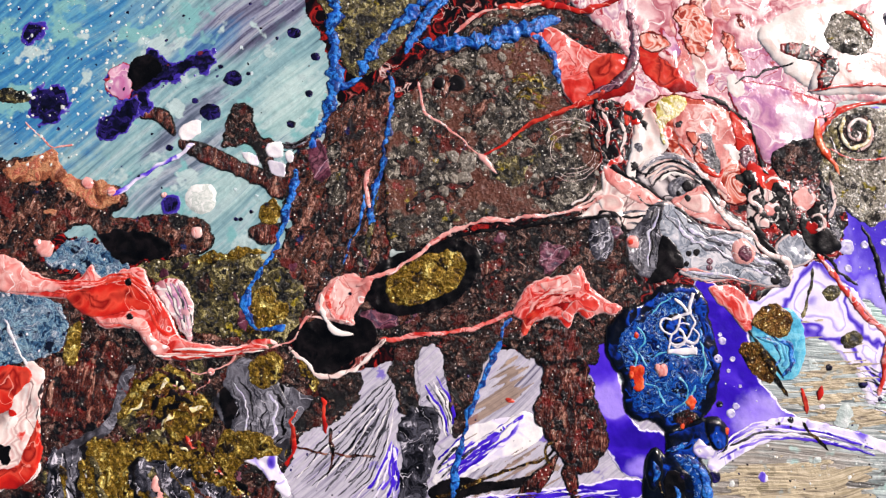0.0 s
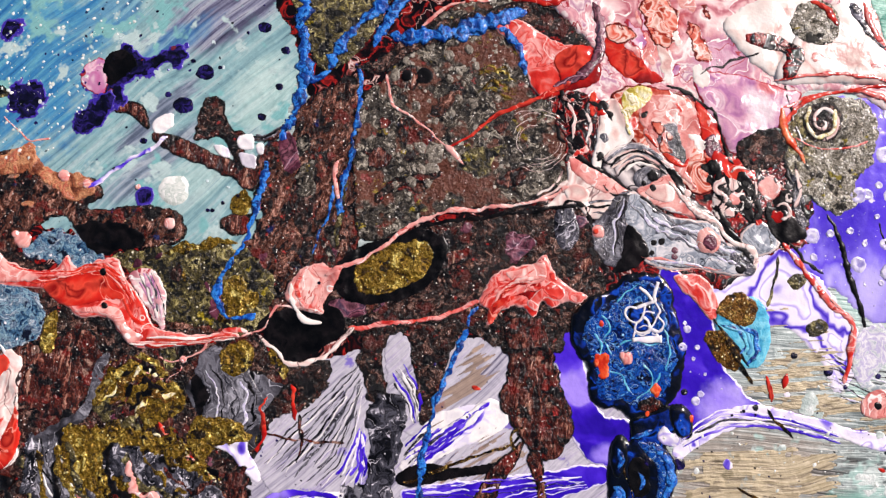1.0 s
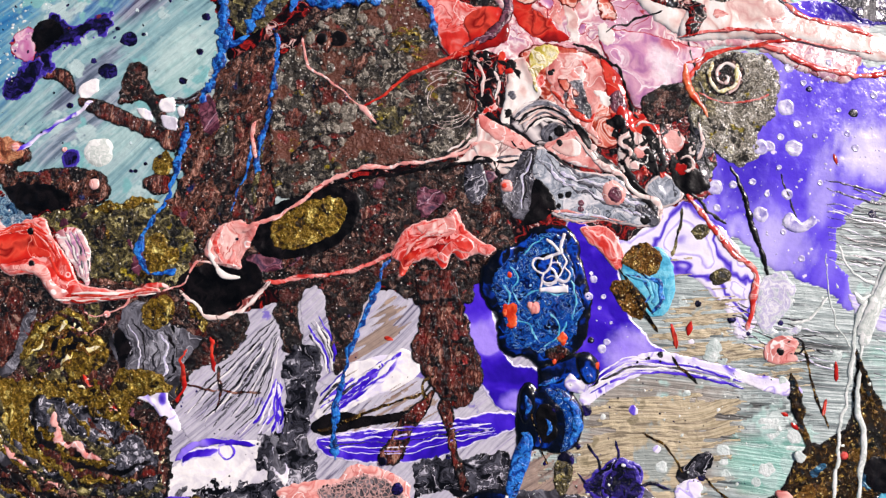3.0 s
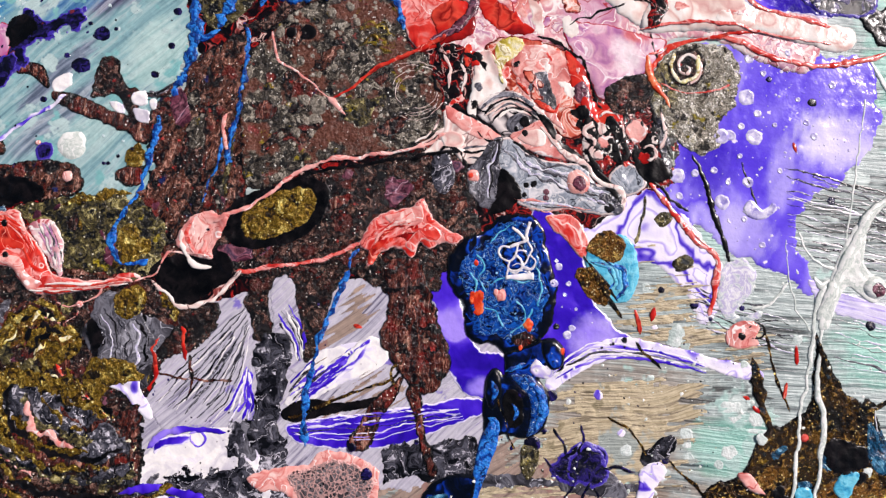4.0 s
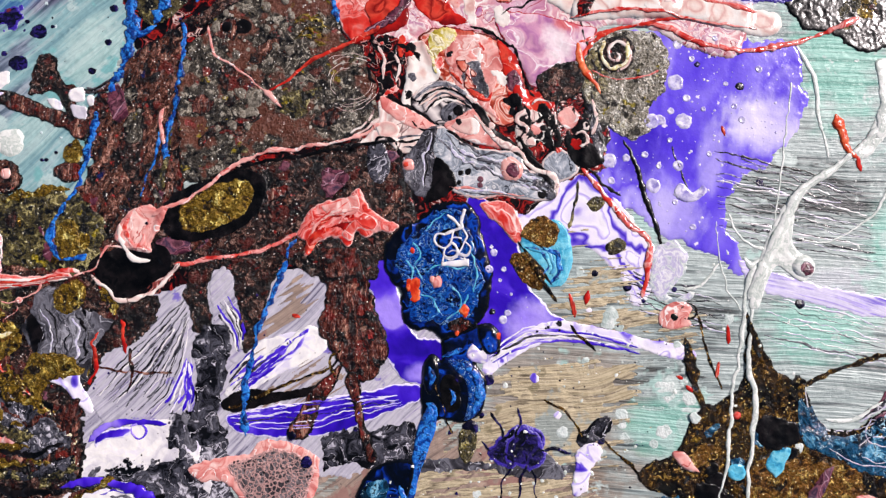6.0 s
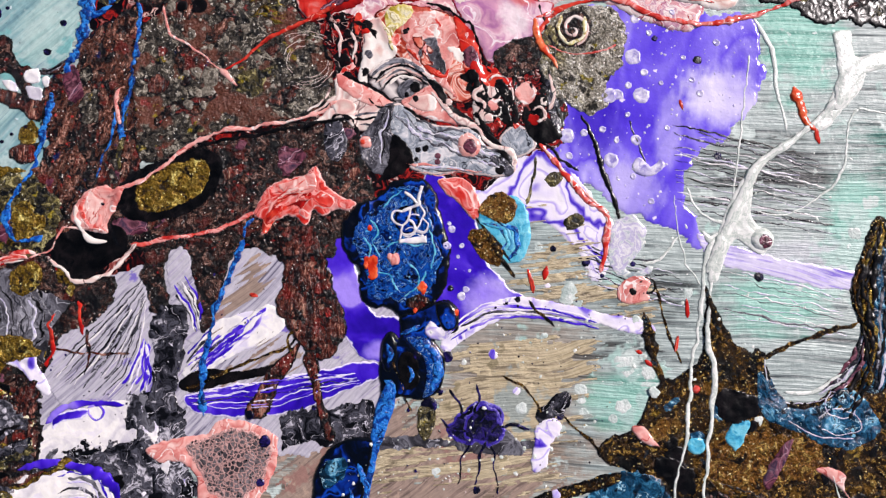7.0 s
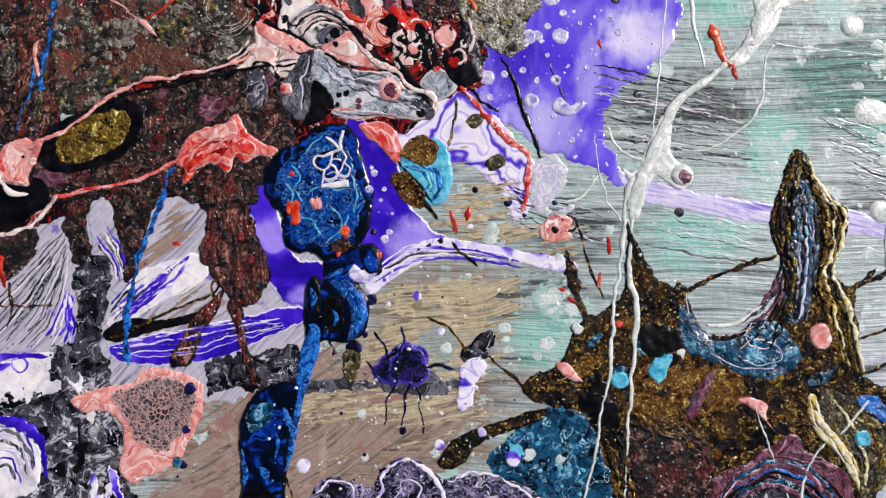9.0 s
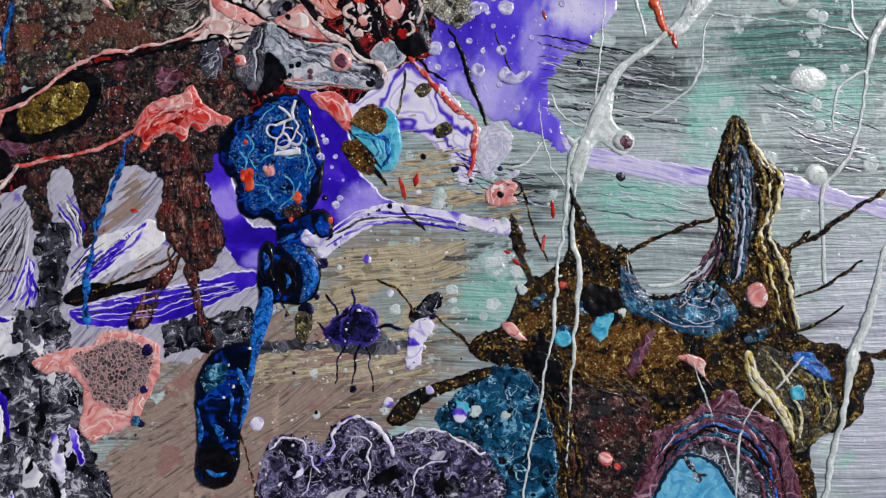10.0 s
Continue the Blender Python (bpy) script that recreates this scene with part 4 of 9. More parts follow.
patch("paint_field", [(-44.4, -28.8), (-39.2, -18.1), (-34.8, -8.1), (-30.7, -6.3), (-27.4, -10.2), (-28.7, -21.1), (-35.5, -24.6)], TANUP, "pinkish tan brushed paint patch", 0.12, 0.8, 0.6, relief=0.1, relief_size=1.4, along=30, comb=(28, 9.0))
patch("paint_field", [(-44.2, -41.9), (-37.7, -37.7), (-28.1, -34.7), (-21.0, -33.3), (-15.8, -38.2), (-17.5, -41.9), (-31.6, -42.2), (-41.1, -44.4)], TANUP, "tan brushed paint strip", 0.12, 0.8, 3.0, 9, relief=0.1, relief_size=1.4, along=20, comb=(28, 9.0))
patch("paint_field", [(-53.6, -41.3), (-45.6, -38.7), (-37.8, -40.3), (-25.2, -39.2), (-25.3, -41.6), (-37.9, -43.0), (-47.4, -44.8), (-52.9, -44.4)], BLACK, "black paint sliver under white", 0.1, 0.6, 0.5)
violet_run = patch("paint_pool", [(-52.9, -46.0), (-44.2, -44.2), (-31.7, -43.1), (-16.0, -42.0), (-1.9, -40.6), (4.2, -43.2), (-0.6, -46.0), (-13.3, -49.8), (-25.9, -52.9), (-38.4, -52.9), (-49.2, -50.8)], VIOLET, "deep violet paint run with a pale rim", 0.2, 1.0, 0.7)
whitepool = patch("paint_pool", [(-95.7, -58.0), (-90.8, -50.6), (-84.5, -47.2), (-74.2, -45.5), (-63.9, -44.9), (-62.6, -52.3), (-64.4, -59.7), (-74.6, -60.7), (-83.9, -59.4), (-90.2, -61.6)], WHITE, "glossy white paint pool with violet", 0.25, 1.2, 0.6)
stains(whitepool, [(-93.3, -58.1), (-83.8, -54.1), (-72.9, -56.2), (-64.3, -56.0), (-64.4, -60.5), (-84.0, -61.6)], (NIGHT, BLACK, NIGHT, SMOKE), 16, 1.5, 5, 62, 30, 1.8)
patch("violet_swirl", [(-90.0, -49.2), (-86.8, -47.1), (-78.9, -46.8), (-80.6, -49.0), (-86.9, -50.1), (-89.3, -52.0)], VIOLET, "violet swirl in white paint", 0.12, 0.8, 0.4, parent=whitepool)
patch("paint_pool", [(-82.8, -64.5), (-66.9, -64.9), (-64.2, -73.0), (-68.1, -83.4), (-84.0, -86.1)], STREAK, "white and violet swirled paint", 0.2, 1.0, 0.6)
web_a = patch("paint_crust", [(-98.1, -60.9), (-85.5, -58.5), (-72.9, -57.0), (-63.5, -56.8), (-52.7, -60.4), (-51.8, -76.8), (-58.4, -91.2), (-80.1, -95.8), (-110.9, -94.3), (-107.6, -69.3)], NIGHT, "black and grey netted paint", 0.12, 1.0, 2.2, relief=0.12, relief_size=2, ridged=True)
stains(web_a, [(-96.5, -62.4), (-74.5, -58.4), (-54.3, -61.8), (-58.3, -88.2), (-103.1, -88.8)], (BLACK, WHITE, LILAC, NIGHT, SMOKE, BLACK), 20, 2, 8, 33, 60, 2.0)
web_b = patch("paint_crust", [(-68.9, -45.6), (-57.5, -43.8), (-51.8, -54.1), (-51.1, -66.8), (-50.4, -79.4), (-45.2, -95.3), (-46.4, -110.4), (-85.1, -105.8), (-83.8, -81.5), (-64.1, -71.5)], NIGHT, "black and grey netted paint", 0.12, 1.0, 2.2, relief=0.12, relief_size=2, ridged=True)
stains(web_b, [(-67.4, -47.4), (-57.6, -45.4), (-52.3, -61.9), (-48.8, -101.0), (-81.5, -97.1), (-64.2, -73.0)], (BLACK, WHITE, LILAC, BLACK, SMOKE, VIOLET), 24, 2, 8, 34, 80, 2.2)
patch("paint_crust", [(-25.9, -52.9), (-13.4, -52.1), (-1.0, -51.3), (-1.6, -60.3), (-11.0, -62.7), (-20.1, -60.7), (-26.4, -61.9)], NIGHT, "grey and black marbled paint strip", 0.15, 0.8, 1.6)
patch("paint_run", [(-4.7, -61.3), (7.6, -61.7), (19.8, -63.3), (37.9, -65.2), (44.0, -65.8), (43.8, -68.2), (28.7, -66.7), (13.5, -65.3), (-3.4, -64.4)], SMOKE, "grey paint run across tan strokes", 0.15, 0.8, 0.8)
patch("paint_pool", [(21.9, -63.0), (32.4, -61.1), (36.8, -64.8), (37.9, -68.9), (22.2, -67.0)], SMOKE, "thin grey paint smear", 0.1, 0.8, 0.6)

# ---- crusts: the animal-like body ----
brown_crust = patch("paint_crust", [(-76.5, 58.0), (-68.9, 63.4), (-60.5, 65.0), (-59.3, 50.0), (-59.1, 33.2), (-61.1, 20.2), (-64.6, 10.6), (-72.7, 11.2), (-79.4, 5.1), (-86.0, -0.9), (-97.3, -5.0), (-116.8, -2.2), (-116.7, 14.0), (-105.3, 16.5), (-93.7, 20.7), (-88.7, 28.6), (-94.5, 24.0), (-99.4, 26.0), (-97.7, 29.2), (-91.1, 30.4), (-89.3, 40.3), (-86.7, 48.5), (-80.0, 49.7)], BROWN, "reddish brown glittering paint crust", 0.5, 1.6, 1.6, 5, relief=0.3, relief_size=2.4, ridged=True)
stains(brown_crust, [(-74.8, 59.5), (-60.6, 63.6), (-60.6, 35.0), (-66.2, 12.3), (-79.3, 8.3), (-87.5, 0.8), (-91.4, 12.4), (-88.7, 30.3), (-85.9, 46.8)], (RUST, DARK, SILVER, MAROON), 15, 2.5, 9, 11, 75, 2.0)
stains(brown_crust, [(-115.1, 12.3), (-93.8, 17.4), (-87.4, 8.9), (-94.1, -2.0), (-113.5, -0.8)], (OLIVE, DARK, GOLD), 7, 2.5, 7, 12, 20, 1.8)
silver_crust = patch("paint_crust", [(-60.7, 60.2), (-54.7, 64.9), (-50.4, 70.6), (-42.6, 77.8), (-32.2, 85.7), (-10.6, 84.1), (-14.5, 67.1), (-11.2, 58.4), (-4.7, 49.5), (-3.5, 36.0), (-11.2, 29.6), (-25.0, 28.4), (-38.1, 26.8), (-49.6, 24.0), (-60.3, 20.1), (-63.1, 33.5), (-62.2, 48.5)], SILVER, "silvery grey glittering paint crust with bubbles", 0.55, 1.8, 1.6, 5, relief=0.4, relief_size=3)
stains(silver_crust, [(-59.9, 60.2), (-49.6, 69.7), (-35.7, 82.5), (-14.1, 80.9), (-12.1, 56.7), (-4.5, 46.1), (-6.0, 34.5), (-34.8, 28.2), (-57.7, 23.2), (-62.3, 35.1)], (RUST, BROWN, OLIVE), 18, 3, 12, 13, 25, 1.8)
drop("bubble", [(-40.6, 43.9, 5.5), (-44.1, 45.3, 3.6), (-50.4, 65.6, 3), (-44.8, 56.9, 2.6), (-35.4, 70.8, 3.2), (-35.5, 63.8, 2.6), (-40.4, 73.6, 2.8), (-33.3, 58.5, 2.4), (-29.3, 56.7, 2.6), (-28.2, 67.3, 2.2), (-47.1, 69.7, 2.6), (-40.0, 52.5, 2.2), (-35.3, 54.6, 2), (-44.3, 39.4, 3), (-41.3, 39.2, 4), (-47.2, 45.4, 2.2), (-22.8, 58.0, 2.2), (-26.3, 48.0, 2.2), (-29.9, 72.2, 2.4), (-31.9, 62.4, 1.8), (-51.4, 35.0, 2.6), (-47.1, 36.0, 2.8), (-42.8, 35.4, 2.4)], PEBBLE, "taupe bubble in glitter", 3, 0.3, 1.15, 20, ragged=0.35, parent=silver_crust)
patch("dark_channel", [(-57.6, 32.9), (-52.9, 36.3), (-46.7, 38.2), (-39.0, 38.4), (-40.6, 36.1), (-46.8, 35.6), (-52.2, 33.2), (-56.1, 30.5)], DARK, "dark channel", 0.04, 0.8, 0.9, 3, parent=silver_crust)
flow(silver_crust, [(-28.9, 65.7), (-25.5, 67.2), (-20.9, 65.9), (-17.6, 63.3)], [(-29.2, 59.9), (-25.4, 60.5), (-22.0, 58.5), (-17.8, 57.3)], (GOLD, OLIVE, GOLD), 8, 0.7, "gold_thread", 33, 0.9, 2.4, 0.25)
patch("reddish_stain", [(-59.6, 42.3), (-58.0, 45.9), (-52.6, 44.7), (-51.2, 41.2), (-54.3, 39.0), (-58.2, 39.9)], RUST, "reddish stain", 0.05, 0.6, 1.6, 3, parent=silver_crust)
belly = patch("paint_crust", [(-71.2, 7.8), (-64.5, 15.5), (-52.9, 21.3), (-34.9, 25.0), (-12.0, 28.7), (-0.7, 28.9), (2.6, 17.5), (4.3, 6.1), (2.3, -0.2), (-2.8, -4.6), (-8.4, -5.8), (-13.8, -3.9), (-28.2, -4.6), (-42.6, -3.7), (-61.9, -4.8), (-69.8, -1.9)], DARK, "dark brown glittering paint crust", 0.5, 1.4, 1.2, 5, relief=0.3, relief_size=2.4, ridged=True)
stains(belly, [(-68.0, 7.6), (-51.3, 20.3), (-12.1, 27.5), (0.7, 25.8), (2.7, 6.2), (-10.6, -2.5), (-42.5, -2.1), (-65.0, -3.0)], (RUST, BROWN, MAROON), 18, 2.5, 10, 14, 15, 1.8)
patch("paint_crust", [(-61.9, -5.6), (-45.7, -1.9), (-29.8, -2.9), (-10.6, -3.3), (-7.8, -9.1), (-11.1, -12.0), (-23.8, -11.2), (-29.9, -6.1), (-36.3, -7.2), (-41.7, -21.1), (-46.8, -28.6), (-47.9, -16.0), (-50.6, -4.8), (-55.6, -7.6), (-56.0, -21.8), (-60.8, -21.5)], DARK, "dark brown paint crust hanging in fringes", 0.35, 1.0, 1.2, 4, relief=0.25, relief_size=2.5, ridged=True)
lobe = patch("paint_crust", [(-23.4, -3.3), (-13.7, -1.5), (-10.8, -12.0), (-8.8, -21.6), (-6.5, -26.4), (-7.7, -34.1), (-12.7, -39.1), (-17.3, -38.1), (-23.2, -30.0), (-25.6, -22.1), (-23.1, -12.8)], RUST, "reddish brown glittering paint lobe", 0.6, 1.6, 0.9, 4, relief=0.25, relief_size=2.5, ridged=True)
stains(lobe, [(-21.9, -5.0), (-13.8, -3.9), (-11.5, -18.3), (-8.3, -30.9), (-15.7, -36.7), (-22.9, -25.4)], (DARK, BROWN), 5, 2, 6, 16, 85, 2.2)
patch("paint_crust", [(-61.8, -27.7), (-58.4, -21.3), (-52.8, -21.2), (-50.2, -26.1), (-52.1, -34.5), (-54.4, -43.6), (-56.3, -52.6), (-61.0, -53.1), (-62.9, -47.7), (-60.0, -35.6)], NIGHT, "grey and black marbled paint pod", 0.3, 1.4, 1.0, 4, relief=0.12, relief_size=2.5)
patch("paint_run", [(-23.5, -36.2), (-19.4, -33.4), (-22.1, -39.4), (-26.3, -45.2), (-29.8, -52.6), (-33.7, -53.9), (-35.9, -50.8), (-31.8, -44.9), (-27.6, -39.0)], RUST, "rusty brown paint run hanging down", 0.35, 0.9, 0.6, 3, relief=0.15, relief_size=2)
patch("paint_run", [(-18.9, -38.0), (-15.7, -36.7), (-14.8, -42.8), (-14.2, -52.0), (-11.6, -59.7), (-13.6, -61.1), (-15.9, -54.9), (-17.4, -45.7)], RUST, "rusty brown paint run hanging down", 0.35, 0.9, 0.6, 3, relief=0.15, relief_size=2)
gold_crust = patch("paint_crust", [(-166.2, 14.0), (-143.1, 15.8), (-123.3, 1.5), (-107.0, -1.2), (-90.9, -3.8), (-84.5, -10.6), (-73.3, -9.7), (-70.2, -14.6), (-78.4, -23.6), (-86.4, -26.2), (-89.8, -33.8), (-94.6, -38.2), (-92.4, -50.6), (-95.0, -62.5), (-107.6, -73.8), (-164.2, -76.7)], DARK, "dark glittering paint crust mixed with gold", 0.4, 1.2, 1.6, 5, relief=0.3, relief_size=3, ridged=True)
stains(gold_crust, [(-159.5, 8.6), (-126.6, 0.1), (-94.1, -5.2), (-73.3, -11.3), (-81.6, -23.4), (-91.4, -35.3), (-96.5, -59.4), (-126.4, -63.8), (-158.1, -62.1)], (GOLD, RUST, OLIVE, MAROON), 20, 3, 13, 15, 120, 2.0)
olive_crust = patch("paint_crust", [(-129.7, 19.2), (-116.1, 20.9), (-99.6, 21.8), (-90.6, 17.7), (-84.8, 10.0), (-88.0, -0.3), (-94.0, -3.0), (-102.9, -1.2), (-113.3, 0.7), (-117.7, 5.3), (-120.7, 11.3)], OLIVE, "olive and black glittering paint crust", 0.3, 1.2, 1.2, 4, relief=0.25, relief_size=2.5, ridged=True)
stains(olive_crust, [(-128.2, 18.4), (-99.6, 20.3), (-86.3, 10.1), (-94.0, -1.5), (-113.3, 2.1), (-119.2, 8.3)], (GOLD, DARK, MAROON), 12, 2, 7, 43, 80, 1.8)
patch("paint_crust", [(-156.4, -5.1), (-147.5, -2.5), (-135.7, -0.0), (-131.2, -6.1), (-134.1, -14.7), (-138.6, -23.3), (-150.4, -21.4), (-156.3, -15.4)], RUST, "pinkish brown glittering paint crust", 0.3, 1.2, 1.2, 4, relief=0.2, relief_size=2.5, ridged=True)
smoke_pool = patch("paint_pool", [(-108.8, -18.6), (-105.5, -12.4), (-99.8, -9.6), (-90.2, -13.4), (-78.3, -20.4), (-88.8, -26.1), (-90.6, -33.8), (-95.3, -33.5), (-102.4, -28.4)], SMOKE, "smoky grey paint pool on gold", 0.3, 1.2, 0.9, 4)
stains(smoke_pool, [(-106.4, -17.1), (-99.8, -11.2), (-90.2, -15.0), (-88.0, -23.0), (-92.9, -32.1), (-102.4, -26.8)], (BLACK, NIGHT, SMOKE), 9, 2, 6, 44, 60, 1.8)
patch("paint_pool", [(-107.5, -14.3), (-103.1, -14.4), (-98.0, -21.9), (-101.7, -26.1), (-106.1, -23.1)], BLACK, "small black paint pool", 0.15, 1.0, 0.6)
RUNS_LEFT = [0.0, -1.4, 0.8, 1.9, -0.6, 1.2, -1.8, 0.4, -0.9]
gold_heap = patch("gold_patch", [(-136.0, -21.1), (-134.2, -16.9), (-131.4, -11.0), (-127.3, -8.1), (-118.8, -8.2), (-116.0, -11.6), (-110.8, -16.0), (-108.9, -20.2), (-112.7, -24.5), (-118.8, -26.8), (-121.6, -24.2), (-124.9, -20.3), (-129.6, -18.3), (-132.6, -20.8)], GOLD, "gold metallic paint patch on crust", 0.35, 1.2, 1.4, 4, relief=0.3, relief_size=2)
flow(gold_heap, [(-134.2, -18.5), (-129.6, -11.8), (-122.6, -9.5), (-116.5, -13.1)], [(-122.6, -24.1), (-118.8, -20.5), (-115.4, -19.2), (-111.1, -19.3)], (RUST, GOLD, BLACK, YELLOW, BRASS, BLACK), 11, 1.8, "gold_streak", 21, 0.9, 2.0, 0.2)
swash = patch("paint_run", [(-138.8, -22.0), (-136.0, -18.4), (-133.9, -10.9), (-129.6, -6.8), (-131.1, -12.5), (-133.4, -18.5), (-135.4, -23.7), (-138.8, -26.5), (-140.2, -34.7), (-135.6, -42.2), (-128.0, -47.2), (-146.2, -49.2), (-152.5, -38.7), (-149.5, -28.4)], SMOKE, "dark grey streaked paint run beside gold", 0.25, 1.2, 0.8)
flow(swash, [(-151.1, -29.8), (-151.8, -35.7), (-147.8, -43.3), (-144.7, -47.8)], [(-140.9, -25.7), (-141.0, -33.2), (-137.1, -40.7), (-130.2, -46.8)], (NIGHT, SMOKE, WHITE, BLACK, SMOKE), 10, 0.8, "grey_streak", 22, 0.5, 0.8, 0.14)
ashen = patch("paint_pool", [(-106.7, -12.0), (-102.5, -6.1), (-97.2, -7.8), (-91.1, -14.8), (-88.2, -21.7), (-90.5, -27.5), (-95.1, -28.9), (-102.0, -27.9), (-105.0, -24.0), (-101.9, -19.7), (-104.2, -15.8)], SMOKE, "smoky grey marbled paint pool", 0.25, 1.4, 0.8)
flow(ashen, [(-105.7, -12.0), (-102.6, -18.1), (-103.8, -24.1), (-102.0, -27.9)], [(-94.1, -12.4), (-89.7, -20.1), (-90.1, -26.1), (-94.4, -28.9)], (NIGHT, SMOKE, FROST, BLACK, SMOKE), 10, 1.0, "grey_streak", 23, 0.5, 1.4, 0.12)
patch("gold_patch", [(-108.9, -29.9), (-106.5, -24.7), (-102.7, -24.4), (-96.6, -25.8), (-93.6, -29.2), (-98.9, -30.2), (-101.3, -33.1), (-105.1, -35.9), (-108.1, -34.3)], GOLD, "gold ochre paint lobe under grey", 0.3, 1.2, 0.8, 3, relief=0.2, relief_size=2)
patch("paint_pool", [(-96.2, -31.0), (-92.9, -30.7), (-92.0, -34.9), (-89.7, -40.9), (-91.5, -42.0), (-94.5, -38.5), (-97.5, -34.7), (-102.8, -31.6)], LILAC, "white and lilac paint drip", 0.25, 1.0, 0.5)
for q in range(9):
    a = 0.16 * q
    strand("red_drip" if q % 3 == 0 else "ember_streak", [(x + 1.2 * q + RUNS_LEFT[q], y - 1.5 * q) for x, y in [(-117.3, -26.6), (-111.2, -31.3), (-105.1, -38.1), (-102.2, -46.3)]], (RED, YELLOW, RUST, GOLD, BLUSH, BLACK)[q % 6], "red, gold or pink streak in dark crust", 1.0 + a, 0.9, 1.8, group="ember streaks", flat=0.2)
patch("gold_patch", [(-107.7, -28.8), (-103.2, -25.3), (-95.8, -26.3), (-91.5, -30.1), (-95.9, -31.4), (-104.8, -32.5)], GOLD, "gold metallic paint patch on crust", 0.25, 1.0, 1.0, 4, relief=0.2, relief_size=2)
patch("gold_patch", [(-143.0, -28.9), (-132.7, -25.0), (-116.5, -28.5), (-103.4, -37.6), (-100.7, -53.3), (-121.0, -52.5), (-138.5, -43.4)], GOLD, "gold and black crusted paint", 0.35, 1.2, 3.0, 4, relief=0.4, relief_size=2.5, ridged=True)
patch("gold_patch", [(-147.6, 1.9), (-143.9, 4.7), (-144.6, -5.6), (-148.3, -5.4)], GOLD, "small gold metallic paint patch", 0.2, 0.8, 0.6)
patch("gold_patch", [(-99.3, -7.2), (-92.5, -4.5), (-91.1, -10.5), (-95.7, -14.7), (-99.3, -11.6)], GOLD, "small gold metallic paint patch", 0.2, 0.8, 0.8)
patch("paint_crust", [(-93.0, -38.3), (-101.0, -40.9), (-108.9, -40.4), (-120.1, -42.8), (-121.7, -47.4), (-110.6, -48.0), (-101.1, -53.1), (-94.0, -50.5)], RUST, "rusty paint crust with red flecks", 0.25, 0.8, 1.5, 3, relief=0.25, relief_size=2, ridged=True)
patch("paint_crust", [(-129.7, -31.4), (-116.9, -33.7), (-104.2, -40.7), (-96.3, -48.8), (-94.9, -59.5), (-107.5, -54.3), (-116.9, -44.6), (-129.7, -39.2)], NIGHT, "dark marbled paint ridges", 0.25, 0.8, 1.5, 3, relief=0.3, relief_size=2, ridged=True)
patch("black_pool", [(-89.5, -2.0), (-86.7, 1.6), (-79.4, 3.5), (-71.3, 4.6), (-65.8, -0.3), (-67.5, -5.0), (-72.4, -8.2), (-79.7, -11.2), (-84.8, -9.0)], BLACK, "glossy black paint pool", 0.1, 1.0, 0.6)
oval = patch("black_pool", [(-69.5, 10.1), (-65.8, 16.9), (-56.2, 20.7), (-44.8, 22.7), (-38.4, 19.5), (-39.5, 12.2), (-45.4, 6.5), (-55.2, 3.5), (-64.0, 4.1)], BLACK, "black paint pool round a gold oval", 0.1, 1.0, 0.6)
patch("gold_filling", [(-63.3, 10.9), (-61.2, 15.6), (-53.8, 18.9), (-45.7, 20.0), (-42.0, 17.3), (-43.9, 10.9), (-50.2, 7.3), (-58.3, 5.7), (-62.3, 7.2)], GOLD, "gold glitter paint oval", 0.25, 1.4, 0.7, 4, relief=0.2, relief_size=1.6, parent=oval)
patch("gold_patch", [(-98.8, 9.6), (-93.9, 12.5), (-91.5, 5.9), (-93.2, 2.0), (-97.3, 1.4)], GOLD, "cream and gold paint lump", 0.4, 1.2, 0.5)
patch("paint_crust", [(-79.8, -14.0), (-71.7, -12.2), (-73.5, -19.2), (-80.0, -25.0), (-88.0, -26.1), (-84.7, -20.0)], DARK, "black red paint crust", 0.2, 0.8, 1.0, 3, relief=0.2, relief_size=2)

# pale brown and peach crusts over the blue field
arm = patch("paint_crust", [(-175.2, 46.7), (-163.1, 49.3), (-154.0, 49.8), (-147.9, 44.2), (-143.3, 39.4), (-134.2, 40.6), (-131.2, 35.9), (-135.7, 33.0), (-129.7, 32.0), (-122.1, 33.3), (-114.5, 32.2), (-109.3, 28.2), (-108.6, 24.4), (-113.1, 21.6), (-123.7, 21.2), (-135.7, 23.9), (-143.2, 30.2), (-150.8, 27.5), (-156.7, 21.7), (-174.7, 20.8)], BROWN, "brown glittering paint crust reaching over blue paint", 0.45, 1.2, 1.0, 4, relief=0.25, relief_size=2.5, ridged=True)
stains(arm, [(-172.2, 45.1), (-150.9, 45.8), (-143.3, 33.3), (-114.6, 30.7), (-111.6, 24.5), (-135.7, 25.4), (-150.8, 29.0), (-171.8, 23.7)], (PEACH, DARK, RUST), 8, 2, 7, 17, 10, 1.8)
patch("paint_crust", [(-164.6, 46.3), (-157.0, 49.4), (-151.7, 50.5), (-146.3, 44.1), (-137.2, 41.5), (-133.4, 37.5), (-140.2, 34.7), (-144.8, 38.7), (-152.4, 42.8), (-161.5, 42.4)], PEACH, "peach orange paint crust patch", 0.3, 1.0, 1.0, 3, relief=0.2, relief_size=2)
patch("paint_crust", [(-99.5, 27.9), (-94.9, 29.2), (-91.2, 28.3), (-92.0, 23.8), (-97.3, 23.7)], RUST, "small brown paint lobe", 0.35, 1.0, 0.5)
